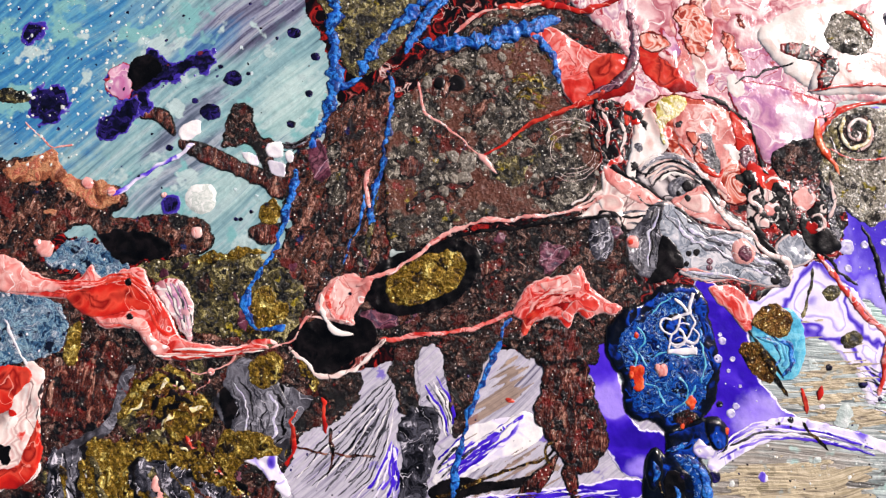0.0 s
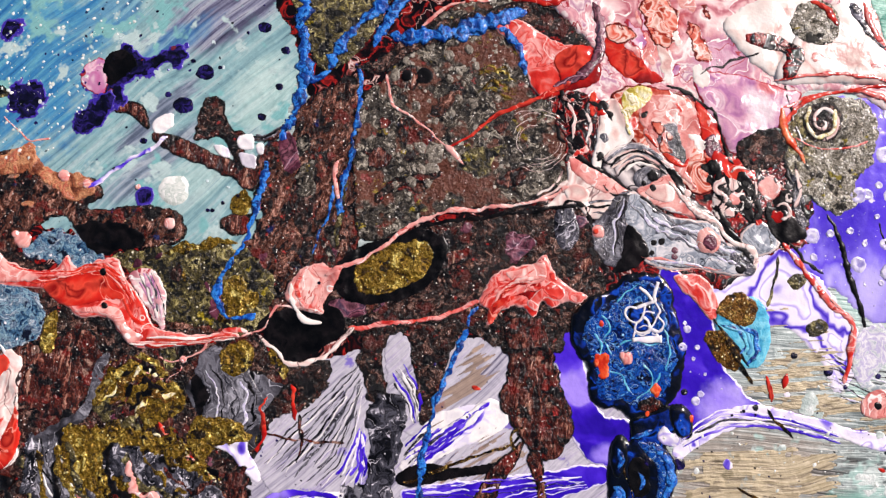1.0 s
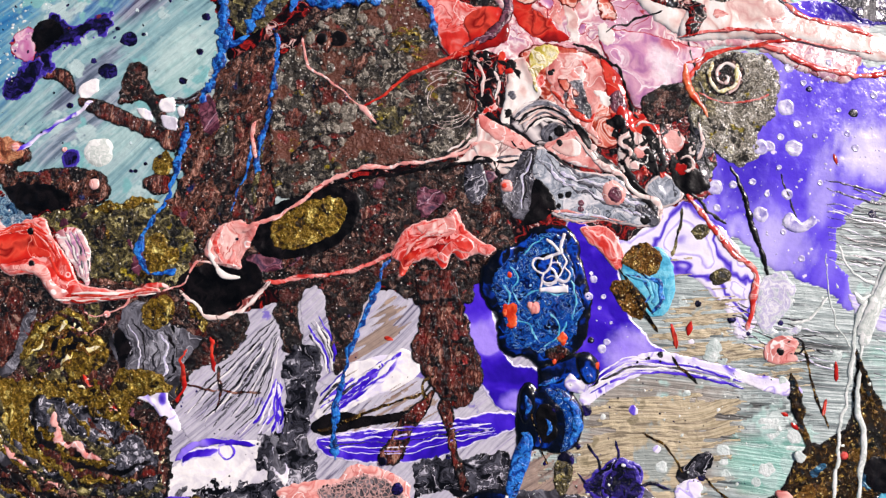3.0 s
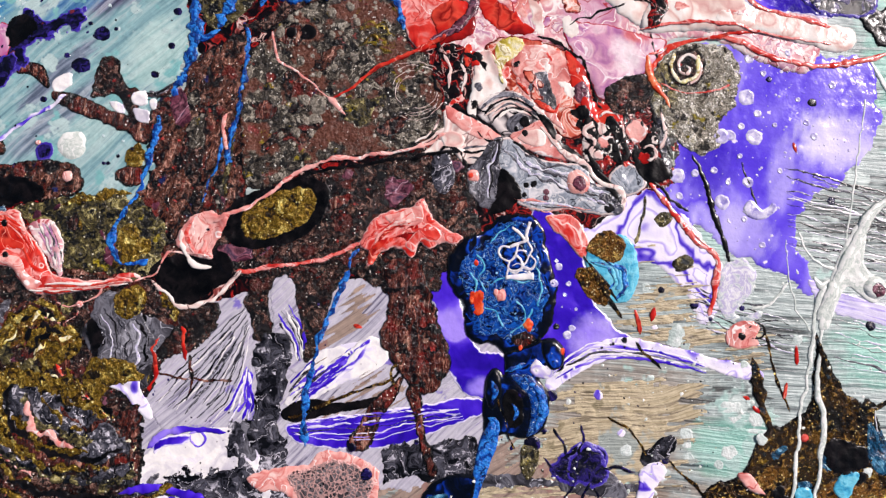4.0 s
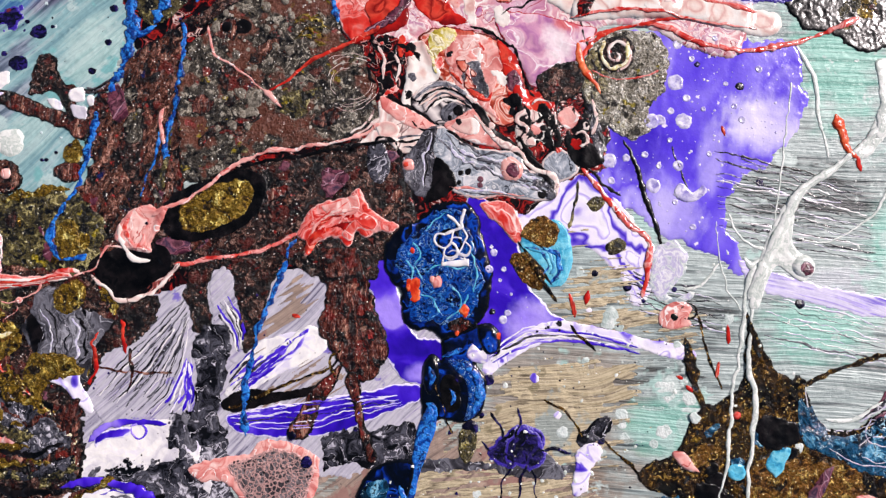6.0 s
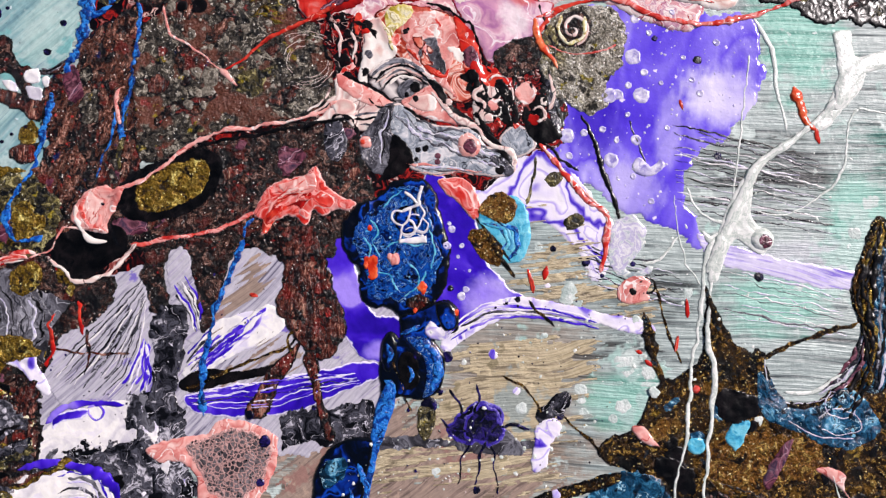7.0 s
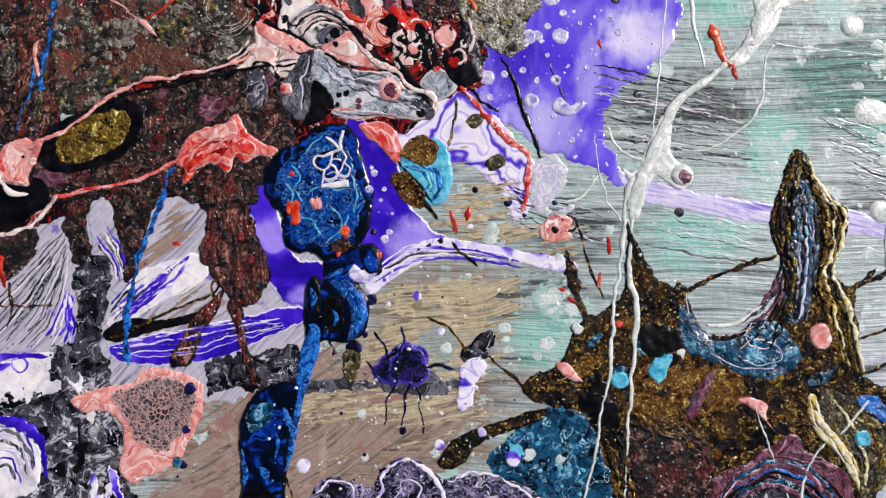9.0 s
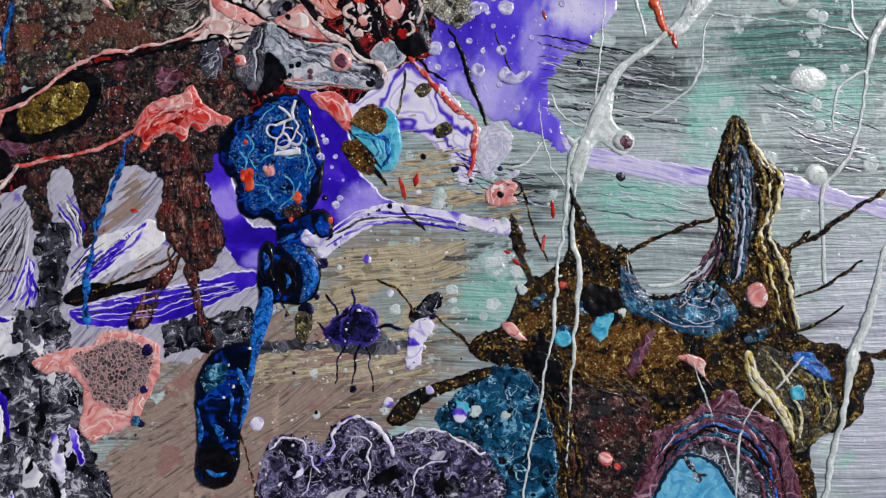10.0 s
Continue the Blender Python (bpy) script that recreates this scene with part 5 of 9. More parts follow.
patch("paint_crust", [(-118.2, 52.3), (-111.3, 51.8), (-102.3, 47.1), (-94.7, 43.7), (-88.7, 40.4), (-90.3, 35.1), (-97.8, 40.0), (-106.9, 44.2), (-114.4, 47.5)], RUST, "brown glittering paint bar", 0.5, 1.2, 0.6, 3, relief=0.2, relief_size=2)
patch("paint_crust", [(-128.9, 61.3), (-122.0, 61.5), (-118.9, 56.2), (-119.7, 53.9), (-124.3, 58.0), (-128.1, 58.9)], RUST, "small brown paint fleck", 0.35, 0.9, 0.4)
thorn = patch("paint_crust", [(-106.6, 50.8), (-105.0, 57.3), (-102.7, 62.6), (-98.3, 60.2), (-96.9, 53.8), (-91.0, 51.0), (-86.6, 50.5), (-81.9, 52.2), (-84.1, 49.2), (-91.3, 48.2), (-94.5, 43.0), (-96.8, 47.5), (-100.0, 50.5), (-103.8, 49.7)], DARK, "dark olive paint crust with a trailing hook", 0.35, 1.0, 0.9, 3, relief=0.2, relief_size=2)
flow(thorn, [(-91.3, 51.4), (-87.4, 50.6), (-84.2, 51.7), (-81.9, 53.8)], [(-92.6, 48.9), (-88.2, 48.4), (-84.1, 49.5), (-81.3, 52.5)], (SMOKE, BLACK, NIGHT), 5, 0.7, "grey_streak", 34, 0.4, 0.5, 0.2)
for ring in ([(-101.0, 48.6), (-96.9, 47.5), (-96.7, 44.7), (-99.8, 46.1)], [(-94.4, 50.2), (-90.3, 51.3), (-89.8, 47.2), (-93.5, 47.1)], [(-93.8, 45.8), (-89.8, 45.3), (-89.4, 41.5), (-92.6, 42.6)], [(-89.4, 48.1), (-87.3, 48.4), (-87.3, 45.5), (-89.0, 45.9)]):
    patch("paint_pool", ring, WHITE, "small white paint cell beside dark crust", 0.25, 0.9, 0.4, 3, group="white cells")
patch("gold_fringe", [(-95.9, 33.4), (-92.7, 36.1), (-90.9, 32.3), (-93.2, 28.6), (-96.5, 30.0)], GOLD, "olive gold paint fringe on brown crust", 0.2, 0.9, 0.8, 3)
strand("gold_fringe", [(-114.9, 19.6, 1.5), (-108.7, 20.3, 3), (-101.8, 21.3, 2.6), (-94.8, 21.6, 1.2)], GOLD, "olive gold fringe along dark crust", 2, 0.9, 1.0, flat=0.15)
patch("paint_pool", [(-117.7, 55.4), (-112.8, 58.3), (-112.1, 54.4), (-116.7, 52.6)], WHITE, "small white paint pool", 0.2, 0.9, 0.5)
big_blot = patch("indigo_blot", [(-138.0, 66.8), (-136.8, 73.1), (-128.8, 75.7), (-124.9, 78.1), (-118.5, 75.5), (-109.5, 77.4), (-109.5, 73.2), (-117.5, 69.1), (-124.4, 67.1), (-126.3, 61.4), (-131.4, 60.7), (-134.8, 64.1)], INDIGO, "dark indigo paint blot with violet edge", 0.2, 1.2, 2.2, 5)
patch("violet_side", [(-137.4, 67.1), (-136.1, 72.5), (-131.1, 75.1), (-129.8, 70.2), (-131.4, 63.9), (-134.2, 64.7)], MAUVE, "violet side", 0.05, 1.0, 1.2, 4, parent=big_blot)
patch("dark_heart", [(-131.1, 73.5), (-126.5, 76.2), (-122.5, 72.8), (-125.4, 68.9), (-130.4, 66.7)], BLACK, "", 0.05, 0.8, 1.2, 4, parent=big_blot)
patch("paint_pool", [(-153.7, 21.3), (-146.2, 26.4), (-138.1, 24.6), (-131.1, 19.3), (-139.6, 15.7), (-145.9, 17.8)], MOTTLE, "blue and white mottled paint", 0.2, 1.0, 1.4, 4)
patch("paint_pool", [(-139.4, 27.7), (-128.8, 28.5), (-120.3, 23.9), (-126.0, 20.4), (-135.0, 21.0)], BLACK, "black glossy paint patch beside brown crust", 0.2, 1.0, 1.2, 4)
patch("indigo_blot", [(-139.6, 58.5), (-135.7, 62.3), (-128.1, 64.4), (-129.6, 59.0), (-132.7, 55.2), (-138.0, 52.3), (-140.0, 54.7)], INDIGO, "dark indigo blue paint blot", 0.18, 1.0, 2.2, 4)
patch("indigo_blot", [(-158.7, 66.3), (-152.6, 68.4), (-147.7, 66.7), (-148.3, 61.2), (-153.3, 58.3), (-157.1, 60.8)], INDIGO, "dark blue paint blot on sky blue", 0.18, 1.0, 2.2, 4)
patch("indigo_blot", [(-161.3, 83.7), (-157.4, 87.6), (-154.0, 86.6), (-155.1, 82.7), (-158.9, 80.5)], INDIGO, "dark blue paint blot on sky blue", 0.15, 0.9, 1.0, 3)
patch("indigo_blot", [(-168.0, 67.4), (-163.4, 68.8), (-158.0, 65.9), (-160.3, 64.5), (-165.6, 65.0)], OLIVE, "dark olive paint fleck on sky blue", 0.15, 0.9, 0.6, 3)
patch("indigo_blot", [(-122.8, 36.3), (-120.6, 37.8), (-117.5, 36.6), (-118.3, 33.1), (-122.1, 32.5)], INDIGO, "dark indigo blue paint blot", 0.15, 0.9, 0.6, 3)

# upper middle: tan and blue between the crusts
patch("paint_field", [(-79.8, 99.9), (-47.1, 98.7), (-52.3, 84.4), (-58.8, 75.1), (-68.2, 67.6), (-72.7, 70.9), (-75.6, 80.5)], OLIVE, "olive tan marbled paint field", 0.25, 1.0, 0.8, relief=0.15, relief_size=3)
patch("paint_field", [(-62.0, 69.0), (-52.7, 71.8), (-43.2, 79.3), (-10.4, 86.1), (6.8, 88.6), (2.6, 69.7), (-9.4, 76.5), (-18.5, 78.4), (-32.5, 75.7), (-43.4, 73.0), (-52.9, 67.0)], DARK, "dark red brown paint with blue flecks", 0.25, 1.0, 1.0, relief=0.15, relief_size=3)

# ---- the pink and white marbled mass ----
mass = patch("paint_pool", [(-8.3, 97.2), (97.5, 94.9), (100.3, 45.7), (72.2, 55.3), (60.0, 55.8), (53.2, 47.5), (44.3, 41.6), (39.0, 41.1), (35.0, 49.7), (29.4, 56.1), (17.3, 58.2), (8.0, 56.9), (-0.4, 44.8), (-5.9, 54.3), (-0.8, 63.5), (4.2, 71.2)], PINK, "pale pink and white marbled paint mass", 0.55, 1.8, 0.8, 6, relief=0.25, relief_size=9)
patch("mauve_fold", [(31.3, 62.3), (42.1, 61.9), (55.5, 57.5), (59.9, 55.0), (53.1, 46.7), (45.1, 41.6), (39.7, 40.3), (35.7, 48.1), (32.3, 54.5)], MAUVE, "mauve pink marbled paint fold", 0.3, 1.6, 0.6, relief=0.2, relief_size=6, parent=mass)
patch("cream_swell", [(40.0, 76.2), (49.8, 82.2), (62.4, 84.9), (87.4, 87.2), (85.4, 65.0), (78.5, 57.4), (63.4, 59.6), (54.2, 59.9), (45.5, 66.5)], IVORY, "cream white paint swell", 0.5, 2.5, 0.8, relief=0.25, relief_size=8, parent=mass)
patch("red_island", [(9.1, 75.8), (16.6, 72.3), (18.5, 65.9), (23.6, 61.1), (18.9, 60.4), (11.4, 63.1), (7.2, 69.5)], RED, "red paint island in pale pink", 0.2, 1.2, 0.7, 4, parent=mass)
patch("paint_pool", [(-25.3, 81.8), (-14.6, 79.0), (-4.9, 73.1), (3.4, 69.7), (5.3, 63.3), (-2.5, 60.5), (-8.8, 57.6), (-13.2, 61.6), (-16.6, 70.4), (-21.7, 76.9)], ROSE, "pink and red paint wedge", 0.45, 1.6, 0.6, relief=0.15)
patch("paint_pool", [(-6.7, 68.5), (0.4, 72.1), (4.9, 69.6), (5.2, 61.7), (-4.2, 59.0), (-10.4, 57.3), (-5.5, 62.1)], RED, "deep red paint fold in pink", 0.3, 1.0, 0.6)
strand("maroon_band", [(5.2, 83.9, 3), (6.3, 75.0, 4), (4.3, 67.9, 4.5), (-0.9, 62.9, 4), (-7.5, 61.0, 2)], MAROON, "dark maroon paint band beside pink", 4, 0.5, 0.8, flat=0.2)
patch("paint_pool", [(53.4, 58.8), (55.3, 66.3), (64.7, 76.7), (75.8, 72.4), (89.5, 63.7), (103.4, 58.5), (111.6, 56.5), (112.8, 52.4), (108.8, 49.4), (99.5, 51.7), (85.5, 56.1), (69.5, 57.9)], IVORY, "long cream white paint tongue", 0.7, 2.5, 0.5, relief=0.12, relief_size=8)
coral = patch("paint_pool", [(8.4, 57.7), (14.3, 60.2), (22.4, 58.9), (30.3, 55.6), (35.5, 49.9), (37.4, 43.1), (37.8, 35.6), (34.0, 30.6), (29.1, 29.6), (24.6, 33.2), (20.1, 37.6), (15.9, 40.9), (12.1, 46.5), (9.3, 52.6)], CORAL, "coral and cream marbled paint swell", 0.55, 2.0, 0.6, relief=0.25, relief_size=6)
patch("blush_tongue", [(19.0, 56.9), (26.3, 56.9), (30.9, 52.7), (31.6, 46.8), (29.2, 41.1), (27.3, 37.1), (29.3, 31.2), (24.7, 34.8), (20.1, 38.5), (17.3, 43.6), (15.6, 49.6), (16.3, 53.8)], BLUSH, "pale coral pink fold", 0.2, 1.6, 0.8, 4, relief=0.15, parent=coral)
patch("grey_hollow", [(21.2, 48.4), (24.9, 48.6), (26.2, 43.8), (27.0, 38.0), (23.3, 37.9), (21.6, 40.8), (19.7, 44.3)], SMOKE, "grey lilac hollow", 0.08, 1.4, 0.6, parent=coral)
patch("red_edge", [(31.1, 54.9), (35.6, 50.2), (37.4, 43.1), (37.4, 36.4), (34.7, 33.6), (32.5, 38.4), (31.9, 45.1), (31.2, 50.2)], RED, "scarlet edge of the swell", 0.25, 1.4, 0.5, parent=coral)
patch("dark_red_hollow", [(32.4, 44.2), (35.2, 45.7), (37.0, 42.2), (36.3, 39.0), (33.6, 39.2), (32.1, 41.4)], MAROON, "dark red hollow", 0.15, 1.0, 0.4, parent=coral)
patch("yellow_cap", [(11.7, 58.0), (15.9, 59.7), (19.4, 57.8), (17.5, 54.5), (14.6, 52.7), (12.3, 49.8), (11.0, 54.1)], YELLOW, "cream yellow cap", 0.15, 1.4, 0.7, parent=coral)
strand("red_curl", [(21.1, 41.2, 1.6), (23.4, 39.1, 2.4), (26.5, 37.5, 1.6), (28.3, 39.5, 0.8)], RED, "scarlet curl", 2, parent=coral, flat=0.15)
strand("pink_tongue", [(16.3, 46.2, 1), (18.1, 44.7, 2.2), (19.6, 42.3, 1.2)], RED, "small scarlet fleck", 2, parent=coral, flat=0.15)
drop("black_hole", [(16.7, 51.5, 1.8), (17.4, 52.2, 1.2)], BLACK, "small black hole", 2, 0.05, parent=coral)
patch("paint_pool", [(-5.3, 46.1), (-7.4, 53.0), (-2.9, 59.5), (4.3, 56.4), (7.1, 50.3), (4.9, 40.4), (-0.4, 34.1), (-5.1, 37.0)], EMBER, "black red and cream marbled paint", 0.3, 1.2, 0.8, relief=0.2, relief_size=3)
cream_fold = patch("paint_pool", [(5.5, 54.5), (9.5, 56.4), (12.1, 51.5), (13.7, 46.4), (11.3, 43.6), (6.2, 40.3), (3.4, 36.8), (1.6, 39.3), (3.6, 45.4)], IVORY, "cream white paint fold beside coral", 0.5, 1.8, 0.5, relief=0.2, relief_size=5)
strand("ochre_streak", [(10.1, 55.1, 1), (11.7, 50.7, 1.6), (13.1, 46.4, 0.8)], YELLOW, "ochre streak", 1.4, parent=cream_fold, flat=0.12)
wing = patch("paint_pool", [(-14.1, 26.5), (-9.6, 29.0), (-5.6, 33.6), (-4.6, 39.4), (-1.6, 40.0), (4.6, 36.2), (11.7, 31.3), (10.2, 28.1), (7.5, 25.3), (3.0, 24.0), (-0.2, 24.5), (-3.2, 28.0), (-8.0, 27.7)], CREAM, "cream and pink marbled paint fold", 0.45, 1.6, 0.5, relief=0.2, relief_size=5)
patch("pink_sheet", [(-4.0, 41.3), (0.3, 39.0), (6.5, 34.9), (11.6, 31.6), (8.7, 30.2), (3.5, 31.2), (-0.7, 34.4), (-3.7, 37.3)], BLUSH, "pale pink sheet", 0.2, 1.2, 0.4, parent=wing)
patch("white_lump", [(-5.6, 32.5), (-2.3, 33.6), (0.8, 31.4), (-0.7, 28.8), (-4.7, 29.1)], IVORY, "white lump", 0.25, 1.4, 0.4, parent=wing)
flow(wing, [(-2.3, 28.9), (2.5, 28.6), (7.4, 28.9), (11.5, 30.8)], [(2.3, 24.4), (4.7, 24.9), (8.0, 26.6), (11.5, 30.0)], (SMOKE, IVORY, BLACK), 5, 0.9, "grey_streak", 5, 0.5, 0.6, 0.1)
muzzle = patch("paint_pool", [(11.0, 30.3), (15.2, 30.1), (20.0, 25.1), (27.8, 23.0), (34.1, 21.2), (36.6, 16.5), (41.5, 14.9), (43.8, 11.5), (42.5, 7.3), (36.1, 7.2), (28.7, 9.1), (22.0, 8.8), (15.8, 10.8), (11.5, 14.5), (10.8, 19.9), (9.0, 23.6)], SKULL, "pale grey marbled paint shaped like an animal muzzle", 0.5, 1.8, 0.5, relief=0.15, relief_size=5)
flow(muzzle, [(12.1, 28.0), (16.5, 21.5), (24.2, 17.7), (31.1, 13.2), (39.5, 9.4)], [(15.7, 28.4), (21.4, 22.8), (29.2, 20.6), (35.3, 16.1), (42.5, 11.6)], (SMOKE, FROST, SKULL, SMOKE), 8, 0.9, "grey_streak", 6, 0.6, 1.4, 0.08)
flow(muzzle, [(12.8, 13.6), (19.1, 12.4), (26.9, 10.7), (34.7, 8.9)], [(15.8, 10.8), (22.0, 9.1), (28.4, 9.3), (36.2, 7.4)], (BLUSH, FROST, SMOKE), 4, 0.8, "pale_streak", 7, 0.5, 0.6, 0.1)
swirl_fold = patch("paint_pool", [(4.9, 40.0), (9.7, 44.0), (14.9, 44.0), (19.8, 41.0), (24.0, 36.7), (22.5, 33.5), (18.5, 31.5), (14.3, 31.4), (11.7, 30.9), (8.7, 34.1), (5.6, 36.7)], ZEBRA, "grey and cream swirled paint fold", 0.5, 1.6, 0.4, relief=0.15)
flow(swirl_fold, [(5.2, 40.0), (10.0, 43.7), (15.2, 43.6), (19.8, 40.6), (23.7, 36.7)], [(9.0, 34.4), (11.5, 37.4), (14.8, 38.7), (18.9, 37.4), (21.9, 34.5)], (IVORY, SMOKE, CREAM, BLACK, IVORY, SMOKE, CREAM, BLACK), 9, 1.1, "swirled_streak", 8, 0.4, 0.5, 0.16)
patch("grey_lump", [(12.6, 34.5), (14.4, 37.0), (17.6, 37.0), (19.0, 34.4), (16.6, 32.6), (13.7, 32.1)], SMOKE, "smoky grey lump", 0.25, 1.2, 0.3, parent=swirl_fold)
drop("black_hole", [(18.1, 35.0, 3.2), (15.4, 33.0, 1.6)], BLACK, "small black hole", 2, 0.06, parent=swirl_fold)
pale_fold = patch("paint_pool", [(13.6, 31.1), (17.3, 32.9), (22.6, 35.1), (25.6, 32.0), (27.9, 28.2), (31.9, 24.0), (28.6, 23.2), (24.0, 24.7), (20.0, 25.8), (16.4, 28.5)], BLUSH, "pale pink paint fold over grey", 0.4, 1.4, 0.4, relief=0.15)
patch("cream_middle", [(15.5, 30.7), (19.2, 32.4), (22.9, 32.2), (23.8, 28.8), (20.9, 27.4), (17.8, 28.6)], IVORY, "cream middle", 0.2, 1.0, 0.4, parent=pale_fold)
strand("dark_edge", [(14.2, 29.5, 1.6), (16.9, 27.6, 2.2), (19.7, 25.2, 2), (23.1, 23.6, 1.2)], BLACK, "black edge", 1.6, parent=pale_fold, flat=0.12)
drop("black_hole", [(17.9, 31.7, 2)], BLACK, "small black hole", 2, 0.05, parent=pale_fold)
smoke = patch("paint_pool", [(8.4, 30.2), (11.7, 30.3), (9.9, 23.9), (11.6, 19.8), (12.5, 14.9), (10.2, 11.2), (5.4, 10.7), (1.7, 15.1), (1.0, 21.7), (3.9, 24.8)], SMOKE, "smoky dark grey paint pool", 0.25, 1.4, 0.6)
flow(smoke, [(9.3, 29.3), (6.2, 23.8), (3.5, 19.1), (4.0, 13.8)], [(11.4, 28.7), (9.6, 23.2), (10.2, 18.3), (9.2, 13.5)], (NIGHT, SMOKE, FROST, BLACK), 6, 0.8, "grey_streak", 9, 0.5, 1.0, 0.1)
patch("black_hollow", [(10.4, 21.9), (13.9, 19.2), (16.3, 14.2), (13.9, 11.6), (10.1, 9.6), (5.8, 9.5), (9.0, 14.6)], BLACK, "black paint pool in grey", 0.1, 1.0, 0.5, parent=muzzle)
patch("paint_pool", [(-9.0, 24.9), (-6.4, 28.0), (-3.3, 26.1), (-2.6, 19.5), (-5.5, 15.6), (-8.6, 17.5)], NIGHT, "dark glossy paint cell", 0.25, 1.2, 0.4)
cells = patch("paint_pool", [(34.3, 33.4), (40.1, 36.3), (46.3, 33.4), (48.1, 25.9), (45.0, 17.9), (49.5, 14.4), (51.6, 20.7), (50.8, 29.0), (54.3, 32.8), (56.5, 22.0), (57.7, 17.1), (51.1, 15.1), (47.7, 12.1), (41.6, 14.9), (35.8, 21.8)], EMBER, "black red and cream marbled paint with cells", 0.3, 1.2, 0.8, relief=0.25, relief_size=3)
for ring in ([(38.8, 35.5), (40.4, 36.2), (41.6, 34.5), (39.8, 32.6), (38.6, 33.9), (38.8, 35.5)], [(41.6, 34.5), (44.0, 35.0), (44.9, 32.3), (42.9, 31.1), (41.1, 32.2), (41.6, 34.5)], [(39.8, 32.6), (41.1, 32.2), (41.5, 29.6), (39.1, 28.4), (37.7, 30.5), (39.8, 32.6)], [(42.9, 31.1), (45.0, 29.3), (43.8, 26.8), (41.6, 26.9), (41.5, 29.6), (42.9, 31.1)], [(39.1, 28.4), (41.6, 26.9), (40.8, 24.7), (38.2, 25.2), (39.1, 28.4)], [(43.8, 26.8), (43.3, 24.2), (41.3, 23.7), (40.8, 24.7)]):
    strand("lace_thread", ring, IVORY, "", 0.8, 0.4, 0.3, parent=cells, taper=False)
patch("paint_pool", [(40.3, 37.9), (47.1, 42.4), (53.1, 47.0), (53.2, 38.7), (49.5, 33.2), (43.0, 32.0)], EMBER, "black and dark red paint patch", 0.2, 1.0, 1.0, 3)
patch("paint_pool", [(46.2, 31.8), (50.4, 33.9), (52.2, 30.5), (49.8, 27.4), (46.7, 28.4)], BLUSH, "peach pink paint lump beside black", 0.15, 1.2, 0.4)
patch("paint_pool", [(40.3, 18.3), (45.4, 22.0), (49.1, 19.3), (51.1, 15.1), (46.9, 12.2), (41.4, 13.3)], SKULL, "pale pink glassy paint lump", 0.2, 1.6, 0.4)
patch("paint_pool", [(21.9, 7.4), (28.3, 8.1), (32.0, 4.3), (33.8, -2.2), (31.3, -4.4), (27.7, -0.2)], ROSE, "red and pink paint flame", 0.3, 1.0, 0.5)
silver_disc = patch("paint_crust", [(53.3, 43.7), (57.4, 50.1), (65.1, 54.5), (73.2, 54.3), (78.2, 51.1), (79.0, 43.5), (77.3, 36.2), (72.6, 31.6), (73.1, 25.8), (66.9, 22.2), (60.1, 26.7), (55.5, 31.9)], GLITTER, "silver grey glitter paint disc with a swirl", 0.45, 1.6, 0.9, 4, relief=0.25, relief_size=2)
patch("dark_ring", [(59.0, 48.2), (62.1, 52.6), (67.5, 52.6), (70.2, 48.2), (67.0, 43.0), (61.6, 43.0)], DARK, "dark ring round the swirl", 0.06, 0.8, 0.8, 3, parent=silver_disc)

patch("black_band", [(21.6, 37.0), (24.8, 35.7), (27.6, 30.5), (31.0, 26.7), (35.8, 22.6), (40.2, 17.4), (43.3, 13.2), (43.5, 8.3), (42.0, 11.3), (37.2, 16.0), (33.2, 20.3), (28.8, 24.7), (25.4, 29.3), (23.0, 33.8)], BLACK, "black paint band between pale folds", 0.15, 1.0, 0.6)
strand("cream_ridge", [(22.5, 33.5, 1), (25.9, 28.7, 1.6), (29.5, 24.2, 2), (34.1, 21.6, 2.2), (37.7, 17.1, 2), (42.3, 14.2, 2.2), (43.8, 11.2, 2), (42.8, 7.4, 1.2)], CREAM, "cream paint ridge beside a black band", 2, 0.4, 0.6, group="cream ridges", flat=0.25)
strand("black_band", [(-5.0, 43.4, 2.4), (-0.8, 40.7, 3.4), (4.7, 36.7, 3.6), (9.3, 33.1, 3), (12.4, 31.1, 1.4)], BLACK, "black paint band over a pink fold", 3, 0.5, 0.6, flat=0.15)
patch("black_band", [(34.4, 35.0), (37.0, 37.3), (38.3, 29.8), (36.6, 21.8), (34.2, 22.7), (34.0, 29.3)], BLACK, "black paint band beside coral paint", 0.12, 1.0, 0.5)
patch("black_band", [(47.5, 24.3), (51.7, 25.3), (56.4, 20.4), (57.9, 16.8), (51.9, 15.1), (49.0, 17.7)], BLACK, "black paint band beside a violet pool", 0.12, 1.0, 0.5)
patch("black_band", [(54.0, 32.9), (56.3, 33.5), (58.2, 26.0), (57.8, 18.7), (55.6, 20.5), (54.6, 27.1)], NIGHT, "grey black paint band beside violet", 0.12, 1.0, 0.5)
stains(mass, [(8.2, 87.0), (39.2, 85.8), (38.8, 58.9), (23.5, 60.3), (9.9, 63.1)], (BLUSH, MAUVE, CORAL, IVORY, PINK), 20, 3, 10, 19, 120, 1.8, 0.03)
stains(mass, [(65.7, 88.0), (87.4, 87.2), (84.9, 60.3), (63.4, 59.6)], (BLUSH, IVORY, PINK), 8, 3, 9, 20, 20, 2.0, 0.03)
stains(coral, [(9.1, 55.2), (25.5, 55.7), (36.3, 48.2), (36.9, 36.5), (30.2, 32.0), (14.8, 43.1)], (BLUSH, ROSE, IVORY, CORAL), 10, 2.5, 7, 21, 110, 2.0, 0.05)
